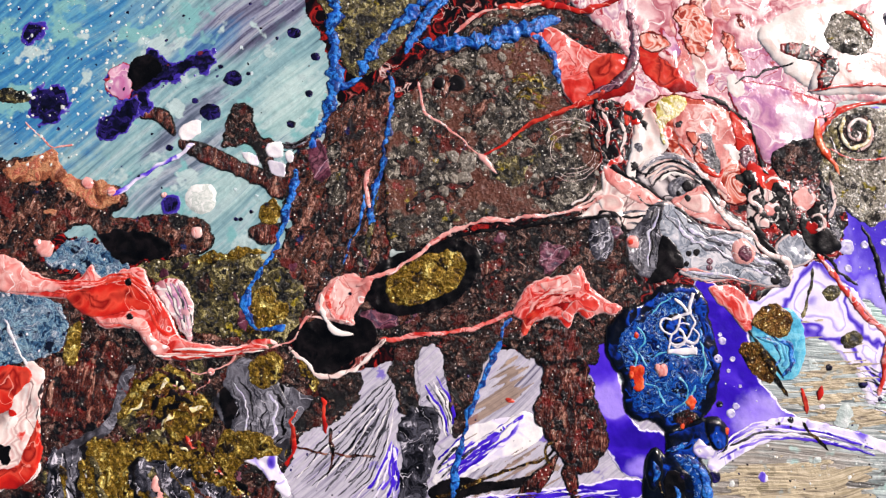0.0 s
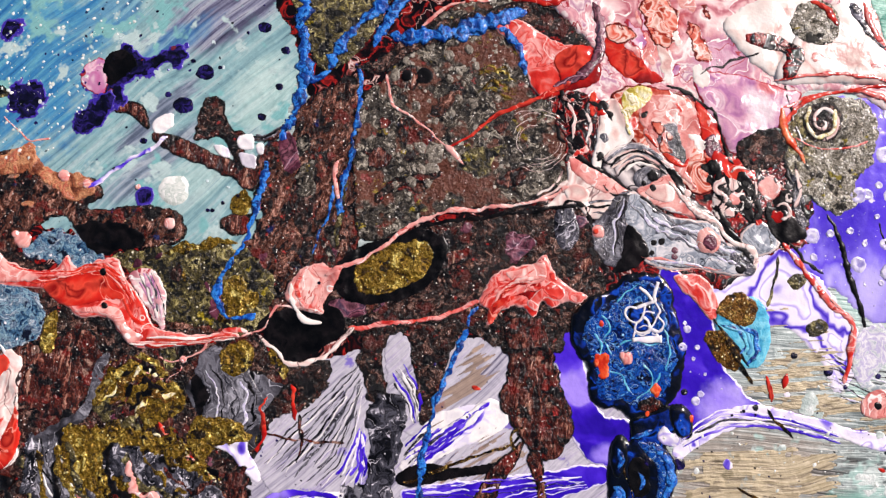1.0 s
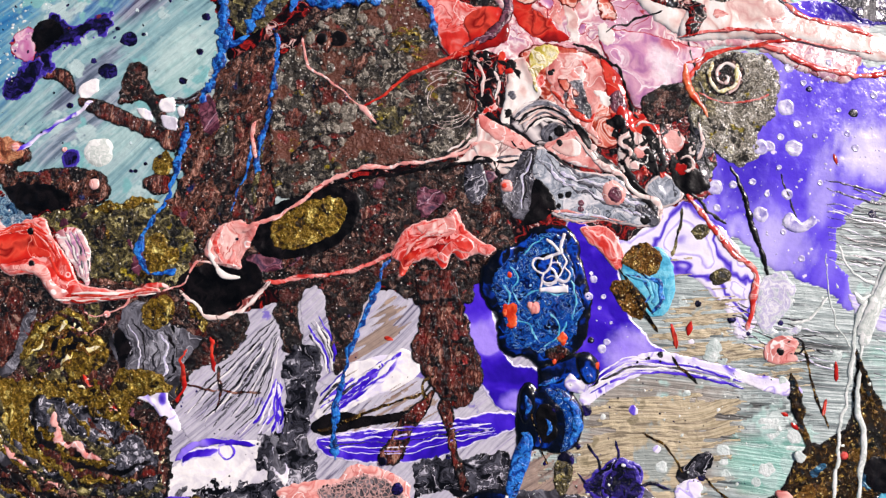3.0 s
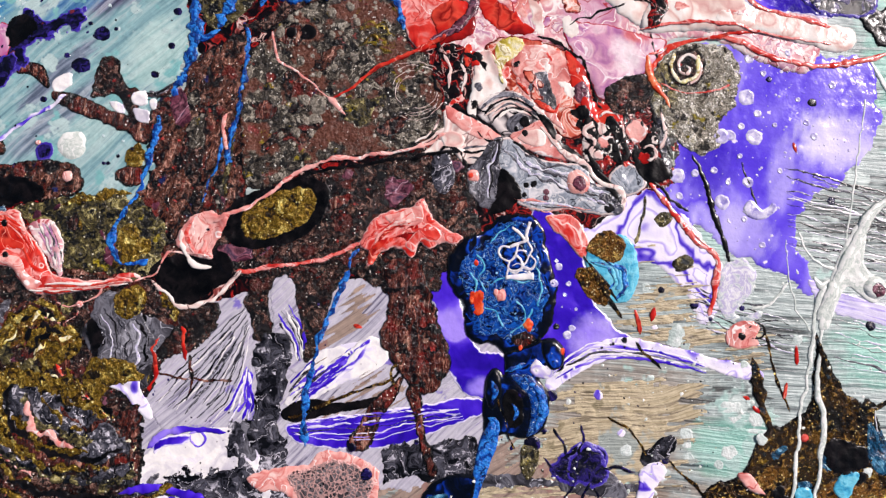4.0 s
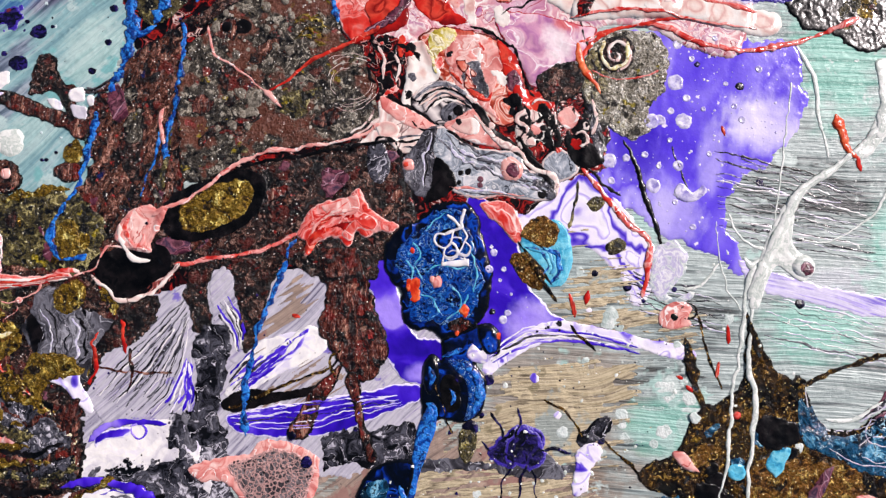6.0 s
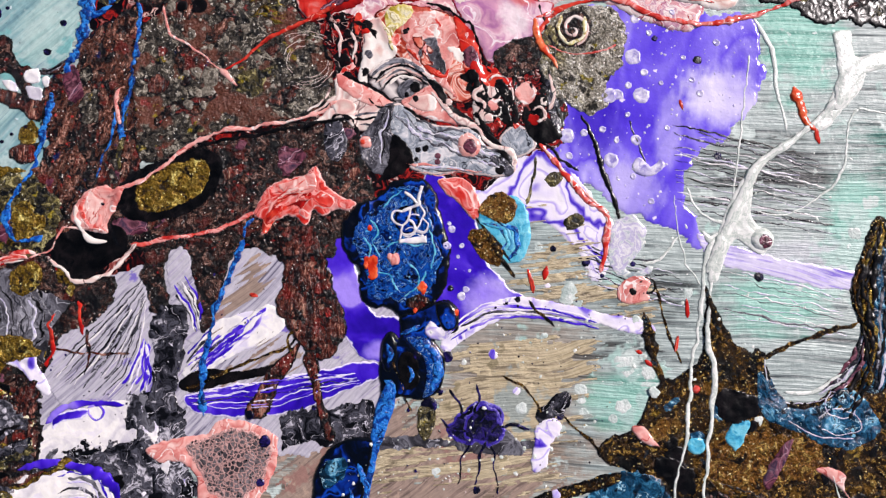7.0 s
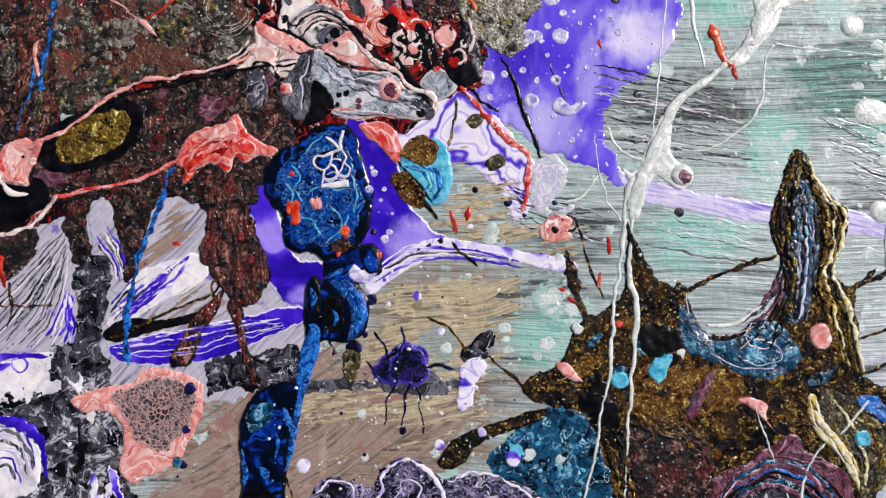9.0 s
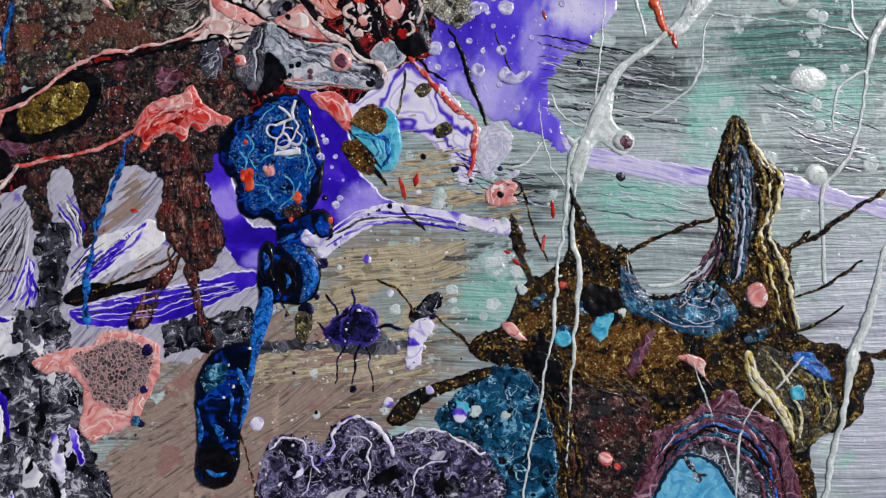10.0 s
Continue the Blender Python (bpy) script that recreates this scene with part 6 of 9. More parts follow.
patch("paint_pool", [(34.7, 41.7), (39.1, 39.1), (45.8, 36.9), (46.3, 33.3), (40.2, 32.8), (35.0, 35.4)], RED, "bright red paint flow between folds", 0.12, 1.0, 1.0, 3)
patch("paint_pool", [(41.4, 43.0), (46.5, 45.9), (52.7, 46.3), (54.6, 40.7), (51.1, 35.7), (45.0, 35.4), (42.1, 38.2)], DARK, "black brown paint lump with red flecks", 0.3, 1.2, 0.7)
stains(cells, [(33.1, 41.0), (46.0, 38.8), (56.0, 30.4), (53.8, 21.2), (43.0, 20.2), (32.7, 25.3)], (BLACK, RED, CREAM, BLACK, BLUSH, BLACK), 20, 1.8, 6, 32, 110, 1.5)
stains(mass, [(-4.8, 57.3), (6.9, 56.7), (7.5, 40.7), (-0.3, 39.5), (-5.4, 46.1)], (BLACK, ROSE, CREAM, RED, BLACK, SMOKE), 14, 1.8, 5, 31, 60, 1.5)
patch("paint_crust", [(57.7, 74.8), (61.2, 80.2), (67.5, 81.2), (70.7, 76.6), (69.2, 70.0), (64.1, 68.7), (59.7, 71.0)], GLITTER, "silver and black glitter lump in cream paint", 0.35, 1.2, 0.7, 3, relief=0.2, relief_size=2)
patch("paint_blot", [(45.1, 72.1), (49.8, 73.0), (55.1, 71.2), (59.5, 68.4), (60.4, 64.4), (56.4, 59.5), (54.6, 61.5), (55.5, 66.9), (49.5, 68.3)], EMBER, "black and red paint blot in cream", 0.25, 0.9, 0.8, 3)
patch("red_patch", [(17.3, 83.4), (25.2, 84.7), (27.7, 76.7), (24.1, 68.9), (19.8, 73.8)], CORAL, "coral red clouded patch", 0.12, 1.6, 1.6, 4, parent=mass)
patch("red_patch", [(7.7, 77.4), (12.3, 78.0), (16.0, 73.9), (12.7, 71.7), (8.2, 72.6)], CORAL, "coral red clouded patch", 0.12, 1.4, 0.9, 4, parent=mass)
patch("paint_field", [(81.7, 86.7), (108.7, 85.2), (106.4, 63.0), (94.3, 64.9), (85.3, 67.0), (82.4, 72.8)], MINT, "mint green brushed paint corner", 0.1, 1.0, 0.6)
patch("paint_run", [(82.5, 66.8), (91.5, 68.0), (106.4, 63.5), (106.0, 59.5), (94.0, 61.7), (85.0, 63.5)], VIOLET, "violet paint strip beside mint green", 0.15, 1.0, 0.5)

# ---- pink blobs on the dark body ----
pink_blob = patch("paint_blob", [(-81.2, 9.8), (-76.7, 13.9), (-71.8, 15.2), (-69.1, 13.4), (-66.2, 14.0), (-67.5, 10.8), (-69.6, 6.9), (-72.1, 3.8), (-72.7, 1.1), (-77.8, 2.6), (-81.8, 5.7)], BLUSH, "pale pink paint blob on dark crust", 0.6, 1.6, 0.6, 3, relief=0.12)
strand("rosy_curl", [(-76.0, 12.7, 1.5), (-78.5, 9.0, 2.5), (-77.4, 4.5, 2.5), (-74.5, 3.7, 2.0), (-73.6, 6.6, 1.2)], ROSE, "rosy curl", 2, parent=pink_blob, flat=0.15)
strand("pale_curl", [(-80.3, 9.8, 1.5), (-80.4, 5.4, 2), (-76.8, 0.0, 2), (-72.3, -0.9, 1.5)], IVORY, "pale edge", 2, parent=pink_blob, flat=0.2)
rose_blob = patch("paint_blob", [(-30.7, 2.6), (-28.3, 6.6), (-25.6, 10.0), (-21.0, 11.9), (-15.8, 12.2), (-12.2, 14.6), (-10.4, 11.6), (-8.7, 8.5), (-5.3, 5.4), (-1.3, 3.6), (-3.6, 1.5), (-7.5, 1.7), (-11.0, 0.4), (-13.5, 2.1), (-15.9, -1.6), (-19.3, 1.5), (-23.2, 0.5), (-25.7, -0.3), (-26.9, -3.4), (-28.4, -3.0), (-27.9, 0.5)], ROSE, "pink and red paint blob on dark crust", 0.65, 1.8, 0.6, 3, relief=0.2, relief_size=4)
patch("red_hollow", [(-28.4, -1.7), (-26.9, 2.3), (-22.9, 4.7), (-18.4, 5.6), (-14.8, 7.7), (-13.3, 5.6), (-15.1, 2.5), (-18.5, 3.7), (-23.1, 1.8), (-25.7, 0.0), (-27.2, -3.1)], RED, "scarlet hollow", 0.08, 1.2, 0.8, parent=rose_blob)
patch("pale_ridge", [(-22.6, 10.4), (-18.1, 11.4), (-12.9, 13.3), (-11.8, 9.7), (-13.8, 7.6), (-17.7, 7.2), (-20.8, 8.1)], BLUSH, "pale pink ridge", 0.25, 1.4, 0.6, parent=rose_blob)
patch("pink_ridge", [(-17.3, 2.4), (-14.3, 5.4), (-10.6, 7.4), (-7.0, 4.3), (-9.0, 2.5), (-12.8, 3.4), (-15.2, -0.0)], ROSE, "pink ridge", 0.25, 1.4, 0.6, parent=rose_blob)
flow(rose_blob, [(-28.8, 1.8), (-25.8, 6.1), (-21.1, 8.4), (-14.6, 10.6)], [(-27.0, -0.2), (-23.0, 3.1), (-17.8, 5.6), (-9.7, 6.7)], (ROSE, BLUSH, RED), 4, 0.9, "curled_streak", 17, 0.6, 0.9, 0.16)
tongue = patch("paint_blob", [(-166.0, 21.2), (-156.4, 18.3), (-150.1, 15.8), (-143.8, 16.8), (-141.3, 20.1), (-138.8, 16.6), (-132.8, 18.2), (-127.2, 18.0), (-125.6, 13.3), (-122.5, 8.5), (-119.3, 3.8), (-117.8, -0.3), (-112.2, -2.0), (-103.3, -3.0), (-95.5, -2.4), (-94.6, -4.3), (-103.3, -5.1), (-111.0, -6.0), (-120.3, -6.4), (-124.6, -4.9), (-127.7, -0.8), (-130.4, 2.4), (-137.4, 2.6), (-140.9, 5.4), (-145.6, 8.7), (-150.0, 11.2), (-165.8, 13.4)], ROSE, "red paint tongue with pink edges", 0.6, 1.6, 0.5, 3, relief=0.15, relief_size=4)
patch("scarlet_middle", [(-147.2, 12.0), (-139.8, 14.2), (-132.8, 16.3), (-127.5, 14.9), (-125.6, 9.4), (-123.7, 3.9), (-120.0, 0.4), (-123.1, 0.8), (-126.8, 6.8), (-132.8, 6.8), (-141.3, 5.9), (-146.2, 9.5)], RED, "scarlet paint pool", 0.12, 1.2, 0.5, parent=tongue)
patch("pale_belly", [(-138.7, 4.5), (-132.8, 5.8), (-127.1, 4.7), (-124.0, -0.0), (-120.0, -3.0), (-124.2, -4.3), (-127.4, -0.5), (-130.4, 2.7)], BLUSH, "pale pink lower edge", 0.2, 1.2, 0.5, parent=tongue)
flow(tongue, [(-156.4, 17.3), (-143.8, 14.9), (-132.8, 17.3), (-126.5, 14.8), (-122.5, 6.9)], [(-156.3, 13.6), (-143.8, 12.5), (-132.8, 15.1), (-127.1, 11.8), (-124.0, 5.5)], (BLUSH, RED, ROSE, RED), 6, 0.8, "pink_streak", 18, 0.4, 0.6, 0.14)
flow(tongue, [(-123.4, -3.0), (-115.6, -3.3), (-106.4, -3.8), (-96.3, -2.8)], [(-124.2, -5.2), (-115.7, -5.9), (-106.4, -5.3), (-95.6, -4.5)], (IVORY, RED, BLUSH), 5, 0.8, "pink_streak", 19, 0.4, 0.4, 0.14)
drop("dark_hole", [(-130.7, 5.3, 1.8), (-131.2, 14.7, 2)], BLACK, "dark hole", 2, 0.1, parent=tongue)
veil = patch("paint_pool", [(-124.6, 13.5), (-120.9, 15.8), (-116.8, 14.4), (-114.3, 9.7), (-114.1, 2.8), (-115.3, -1.0), (-118.7, 3.0), (-121.5, 8.1)], PINK, "mauve and pale pink streaked paint beside red", 0.2, 1.0, 0.7)
flow(veil, [(-122.6, 13.9), (-119.5, 8.4), (-117.2, 2.1)], [(-117.1, 14.4), (-114.4, 8.2), (-114.4, 0.5)], (MAUVE, NIGHT, IVORY, MAUVE, SMOKE), 8, 0.9, "mauve_streak", 20, 0.5, 0.7, 0.12)
patch("paint_pool", [(-174.8, 23.8), (-162.8, 22.6), (-155.2, 17.1), (-146.2, 14.5), (-156.6, 12.7), (-174.7, 16.3)], BLUSH, "pale pink paint run on blue", 0.3, 1.0, 0.6)
redcream = patch("paint_blob", [(-174.2, -7.4), (-160.9, -6.4), (-157.2, -5.1), (-153.4, -8.2), (-154.1, -16.9), (-154.7, -27.1), (-156.1, -35.6), (-173.7, -36.4)], CREAM, "red and cream marbled paint", 0.4, 1.4, 0.6)
stains(redcream, [(-172.7, -8.9), (-156.4, -8.1), (-154.8, -25.6), (-159.0, -35.5), (-172.2, -35.0)], (RED, IVORY, BLACK, ROSE), 10, 2, 7, 42, 70, 2.0)
patch("paint_blob", [(-174.3, -6.0), (-159.4, -6.2), (-156.4, -9.5), (-160.8, -13.8), (-163.0, -18.1), (-174.0, -19.1)], RED, "red paint fold at the edge", 0.2, 1.0, 0.5)
patch("paint_blob", [(-157.7, -26.9), (-154.8, -19.8), (-154.0, -30.0), (-159.0, -37.0), (-170.8, -36.5), (-170.8, -32.2), (-160.6, -31.9)], RED, "red paint fold at the edge", 0.2, 0.9, 0.5)
patch("paint_blob", [(-171.6, 11.7), (-152.1, 11.0), (-147.6, 4.9), (-149.0, -2.5), (-159.4, -5.0), (-171.3, -4.6)], MOTTLE, "blue and white mottled paint", 0.2, 1.0, 0.8)

# ---- the blue drop and its tail ----
drop_body = patch("blue_drop", [(8.4, 8.1), (13.7, 9.0), (18.7, 7.7), (21.0, 4.7), (22.2, -1.5), (23.4, -7.9), (23.7, -14.2), (21.6, -21.9), (18.8, -25.9), (13.3, -27.9), (9.1, -30.1), (5.0, -26.5), (0.6, -26.2), (-2.0, -22.6), (-2.4, -14.9), (-5.2, -11.1), (-6.2, -4.4), (-4.0, 0.2), (-0.4, 3.2), (4.5, 4.5)], ULTRA, "cobalt blue marbled paint drop with a black rim", 0.8, 1.8, 0.6, 3, relief=0.2, relief_size=4)
patch("blue_middle", [(9.1, 6.4), (13.6, 6.8), (17.3, 5.2), (18.9, -1.2), (20.4, -8.5), (20.6, -14.8), (18.5, -20.9), (15.6, -24.6), (10.0, -25.8), (5.1, -24.3), (0.8, -23.7), (-0.5, -18.9), (-0.5, -13.5), (-2.7, -9.4), (-1.8, -3.9), (2.3, 0.6), (6.4, 2.0)], COBALT, "bright cobalt middle with pale wisps", 0.15, 1.4, 1.0, 3, relief=0.2, relief_size=2.5, parent=drop_body)
patch("dark_eddy", [(9.4, -0.6), (13.5, 1.0), (16.1, -2.7), (14.5, -6.5), (11.0, -6.8), (9.2, -4.1)], ULTRA, "", 0.06, 0.8, 0.6, parent=drop_body)
for pts in ([(2.2, -1.8), (3.9, -5.0), (2.7, -8.9), (4.4, -12.2)], [(6.4, -10.0), (9.6, -8.9), (14.3, -10.5), (17.8, -9.1)], [(3.6, -16.1), (6.6, -18.1), (8.8, -21.9)], [(12.4, -15.1), (14.5, -18.3), (13.4, -22.9)], [(0.3, -6.4), (1.7, -9.7), (0.6, -14.3)], [(18.5, -6.0), (19.3, -10.8), (17.7, -17.0)], [(10.2, -24.3), (13.4, -22.2), (16.9, -17.7)], [(6.3, 1.2), (8.9, 3.4), (12.2, 5.6)]):
    strand("pale_wisp", pts, CYAN, "pale blue wisp", 0.6, 0.7, 0.9, parent=drop_body, flat=0.12)
patch("brown_stain", [(-0.1, -12.7), (2.8, -11.6), (3.7, -14.5), (1.9, -18.3), (0.4, -16.7)], ORANGE, "rusty orange stain", 0.06, 0.6, 0.9, 2, parent=drop_body)
patch("brown_stain", [(10.4, -25.5), (14.1, -24.2), (17.1, -25.5), (16.1, -28.1), (12.2, -28.3)], RUST, "rusty stain", 0.1, 0.6, 0.9, 2, parent=drop_body)
tail = patch("blue_tail", [(8.6, -29.1), (13.8, -27.6), (18.1, -26.3), (22.5, -26.3), (24.7, -30.1), (23.8, -34.4), (20.3, -35.7), (17.4, -36.8), (19.3, -40.5), (19.5, -45.1), (17.0, -50.7), (12.2, -52.3), (6.8, -51.1), (1.8, -51.7), (1.3, -44.5), (2.8, -35.4), (5.5, -33.0), (7.8, -35.3), (8.4, -31.9)], ULTRA, "glossy ultramarine paint tail", 0.8, 2.2, 0.4, 4, relief=0.3, relief_size=4)
patch("blue_tail", [(0.7, -50.9), (4.3, -46.5), (5.3, -52.3), (2.3, -59.1), (-0.8, -66.6), (-3.2, -74.1), (-5.4, -80.9), (-9.4, -81.2), (-7.1, -73.7), (-4.0, -66.2), (-1.7, -58.6)], AZURE, "azure blue paint run hanging down", 0.6, 1.2, 0.3)
pod = patch("blue_pod", [(-18.7, -70.7), (-14.1, -63.4), (-6.6, -60.4), (-2.0, -62.0), (-3.5, -69.4), (-5.9, -78.5), (-7.7, -89.1), (-9.2, -96.6), (-14.2, -100.0), (-19.6, -98.1), (-20.7, -93.7), (-19.3, -83.1)], ULTRA, "glossy ultramarine hanging paint pod", 0.9, 2.4, 0.4, 4, relief=0.25, relief_size=5)
patch("teal_shoulder", [(-16.8, -69.0), (-13.9, -65.9), (-9.8, -65.5), (-9.1, -69.0), (-12.7, -73.0), (-16.1, -72.9)], TEAL, "teal shoulder", 0.1, 1.2, 0.8, 3, parent=pod)
patch("dark_foot", [(-19.5, -89.2), (-14.6, -87.6), (-9.5, -90.4), (-9.4, -95.9), (-13.2, -99.4), (-18.3, -97.3)], BLACK, "black foot", 0.12, 1.6, 0.6, parent=pod)
# gloss highlights of the pod, laid on as azure strands
for pts in ([(-5.8, -67.5, 1.5), (-4.8, -73.9, 3.4), (-5.7, -79.7, 3), (-7.4, -84.5, 1.2)], [(-14.4, -81.8, 1.2), (-12.7, -84.1, 3.4), (-12.4, -87.3, 1.6)], [(-18.1, -77.0, 1), (-17.9, -81.7, 2), (-18.6, -87.0, 1)], [(-17.4, -94.3, 0.8), (-14.7, -96.2, 2), (-11.6, -95.6, 0.8)], [(-8.6, -73.5, 0.8), (-8.3, -77.4, 1.8), (-9.6, -81.1, 0.8)]):
    strand("bright_ridge", pts, AZURE, "bright blue strand painted as a highlight", 2, 0.5, 0.5, parent=pod, flat=0.2)
patch("pale_heart", [(14.9, -34.6), (16.7, -31.2), (18.9, -33.3), (21.4, -31.2), (22.8, -33.6), (19.4, -36.9)], LILAC, "small white lilac paint heart", 0.3, 1.0, 0.2, step=0.25)
disc = patch("paint_disc", [(32.0, -5.3), (34.8, 0.1), (41.3, 1.8), (45.7, -1.4), (46.6, -9.3), (44.0, -16.3), (38.9, -17.5), (33.6, -14.8)], CYAN, "cyan blue paint disc", 0.4, 1.6, 0.4)
patch("gold_crust", [(32.2, -2.1), (34.4, 1.3), (39.7, 2.5), (43.4, -0.3), (42.7, -5.2), (38.2, -6.0), (34.9, -4.2)], BRASS, "gold brown paint crust", 0.35, 1.0, 0.9, 3, relief=0.2, relief_size=2, parent=disc)
patch("gold_crust", [(29.9, -7.5), (33.4, -6.9), (36.6, -10.3), (38.2, -13.9), (37.3, -17.4), (32.7, -16.0), (29.9, -12.2)], BRASS, "gold brown paint crust", 0.3, 1.0, 0.9, 3, relief=0.2, relief_size=2, parent=disc)
flow(disc, [(33.5, -5.7), (38.1, -7.2), (39.7, -11.3), (37.6, -13.5)], [(38.2, -5.7), (43.0, -8.3), (42.6, -13.8), (39.7, -16.8)], (AZURE, CYAN, POOL, CYAN), 6, 1.3, "blue_streak", 4, 0.4, 0.5, 0.2)
strand("dark_line", [(31.3, -3.3, 0.8), (34.9, -8.3, 1.4), (38.4, -13.2, 1.2), (40.4, -16.8, 0.8)], BLACK, "dark line", 1, parent=disc, flat=0.15)

patch("lobe", [(2.8, -35.4), (5.5, -33.3), (7.0, -36.8), (6.2, -41.8), (3.8, -44.2), (2.2, -40.8)], ULTRA, "", 0.4, 1.6, 0.3, parent=tail)
patch("lobe", [(18.6, -26.7), (22.5, -26.6), (24.4, -30.6), (23.2, -34.0), (20.3, -34.5), (18.7, -31.3)], ULTRA, "", 0.5, 1.6, 0.3, parent=tail)
patch("lobe", [(9.7, -35.1), (14.8, -35.7), (18.7, -40.2), (18.9, -45.5), (16.4, -50.4), (12.6, -51.7), (14.2, -46.8), (13.9, -41.4), (11.5, -38.2)], COBALT, "bright blue lobe", 0.45, 1.8, 0.3, parent=tail)
patch("dark_hollow", [(7.5, -39.5), (11.0, -39.4), (12.5, -43.7), (11.6, -48.2), (8.5, -49.0), (6.9, -44.8)], BLACK, "", 0.05, 1.0, 0.5, parent=tail)
# azure strands painted in for the shine on the tail's lobes
for pts in ([(13.2, -36.5, 1.5), (17.1, -40.1, 3.6), (17.7, -45.5, 3.8), (14.6, -50.0, 2)], [(2.8, -46.1, 2), (5.1, -48.2, 3.5), (4.0, -51.2, 2)], [(7.9, -34.2, 1), (10.8, -33.3, 2), (13.7, -32.2, 1)], [(4.0, -36.6, 1.5), (5.4, -39.4, 2.4), (4.3, -42.1, 1.2)], [(9.2, -43.0, 1.2), (10.6, -45.2, 2), (9.8, -47.6, 1)]):
    strand("bright_ridge", pts, AZURE, "bright blue strand painted as a highlight", 2, parent=tail, flat=0.25)
swirl = patch("paint_pool", [(-100.9, -65.8), (-91.6, -63.0), (-80.8, -64.1), (-73.7, -69.2), (-73.0, -75.9), (-77.1, -82.9), (-101.4, -82.0)], WHITE, "white paint swirl with violet edge", 0.25, 1.4, 0.8)
flow(swirl, [(-88.2, -62.4), (-83.6, -61.4), (-77.6, -63.5), (-74.0, -67.6), (-73.6, -75.0)], [(-88.8, -74.9), (-84.9, -73.8), (-81.2, -74.5), (-79.8, -77.3), (-79.6, -80.3)], (LAVENDER, VIOLET, SMOKE, LAVENDER, NIGHT, WHITE), 9, 1.0, "violet_band", 51, 0.5, 0.9, 0.14)
strand("violet_edge", [(-99.2, -61.5, 2), (-88.4, -60.8, 3), (-77.8, -64.4, 4), (-71.9, -70.1, 3), (-71.6, -79.0, 2)], VIOLET, "violet edge of a white swirl", 3)
strand("violet_edge", [(-91.1, -50.3, 3), (-86.3, -46.2, 4), (-78.5, -45.5, 2), (-69.3, -47.1, 1.5)], VIOLET, "violet streak in white paint", 3)
strand("violet_ring", [(-79.3, -46.9, 0.9), (-77.0, -45.9, 0.9), (-75.2, -48.1, 0.9), (-76.8, -49.9, 0.9), (-79.1, -48.8, 0.9), (-79.2, -46.9, 0.9)], VIOLET, "violet ring in white paint", 1)

# ---- pink cell, dark net, violet blots at the lower edge ----
cell = patch("pink_cell", [(-63.3, -59.0), (-55.2, -56.8), (-47.1, -56.2), (-42.9, -52.8), (-35.8, -54.4), (-28.8, -57.7), (-27.5, -61.0), (-29.8, -69.4), (-33.4, -75.2), (-36.9, -79.4), (-44.2, -81.6), (-48.3, -83.5), (-52.0, -79.9), (-50.7, -73.1), (-51.1, -66.8), (-55.6, -63.1), (-60.4, -62.5)], BLUSH, "pale pink paint cell with a grey netted middle", 0.4, 1.4, 0.6)
patch("membrane", [(-52.5, -59.1), (-46.4, -57.1), (-40.7, -55.4), (-31.6, -58.1), (-29.4, -62.3), (-31.8, -69.1), (-35.3, -72.6), (-38.7, -75.8), (-42.9, -74.4), (-47.4, -71.2), (-49.4, -65.4)], CELL, "grey netted paint membrane", 0.1, 0.8, 0.7, parent=cell)
net = patch("paint_crust", [(-0.7, -89.9), (8.9, -88.0), (14.8, -91.8), (20.2, -85.5), (28.1, -85.7), (33.9, -90.2), (44.8, -91.5), (58.3, -96.2), (64.8, -106.9), (62.7, -123.2), (-1.7, -115.6)], NET, "violet black netted paint pool", 0.35, 1.2, 1.2, 4, relief=0.2, relief_size=2.5)
stains(net, [(2.2, -91.8), (20.0, -87.8), (59.6, -98.7), (61.7, -118.6), (1.7, -113.0)], (LILAC, BLACK, NIGHT, PALE), 22, 2, 8, 23, 30, 1.8)
patch("violet_blot", [(18.4, -61.4), (21.8, -57.1), (27.4, -53.7), (31.2, -54.6), (34.0, -57.8), (32.8, -62.2), (28.9, -64.2), (22.7, -64.6)], INDIGO, "dark violet paint splash", 0.3, 1.0, 1.2, 3)
patch("violet_blot", [(23.0, -60.0), (27.5, -55.0), (32.2, -56.3), (34.3, -62.2), (30.4, -65.6), (24.9, -64.2)], INDIGO, "dark violet paint splash", 0.2, 1.0, 1.0, 3)
patch("gold_spot", [(11.1, -55.0), (13.5, -53.6), (16.0, -56.0), (14.5, -61.2), (12.1, -63.3), (10.8, -60.2)], OLIVE, "olive gold paint spot", 0.3, 0.9, 0.3)
patch("paint_smear", [(43.1, -58.3), (46.4, -55.5), (52.0, -53.6), (52.4, -57.3), (47.5, -60.8), (43.6, -61.3)], NIGHT, "grey and black paint smear", 0.25, 0.8, 0.7, 3)
patch("paint_smear", [(42.8, -62.0), (47.5, -60.4), (49.6, -63.2), (46.1, -67.4), (44.1, -73.2), (40.3, -73.0), (41.7, -65.7)], LILAC, "lilac white paint smear on tan", 0.3, 1.0, 0.6, 3)

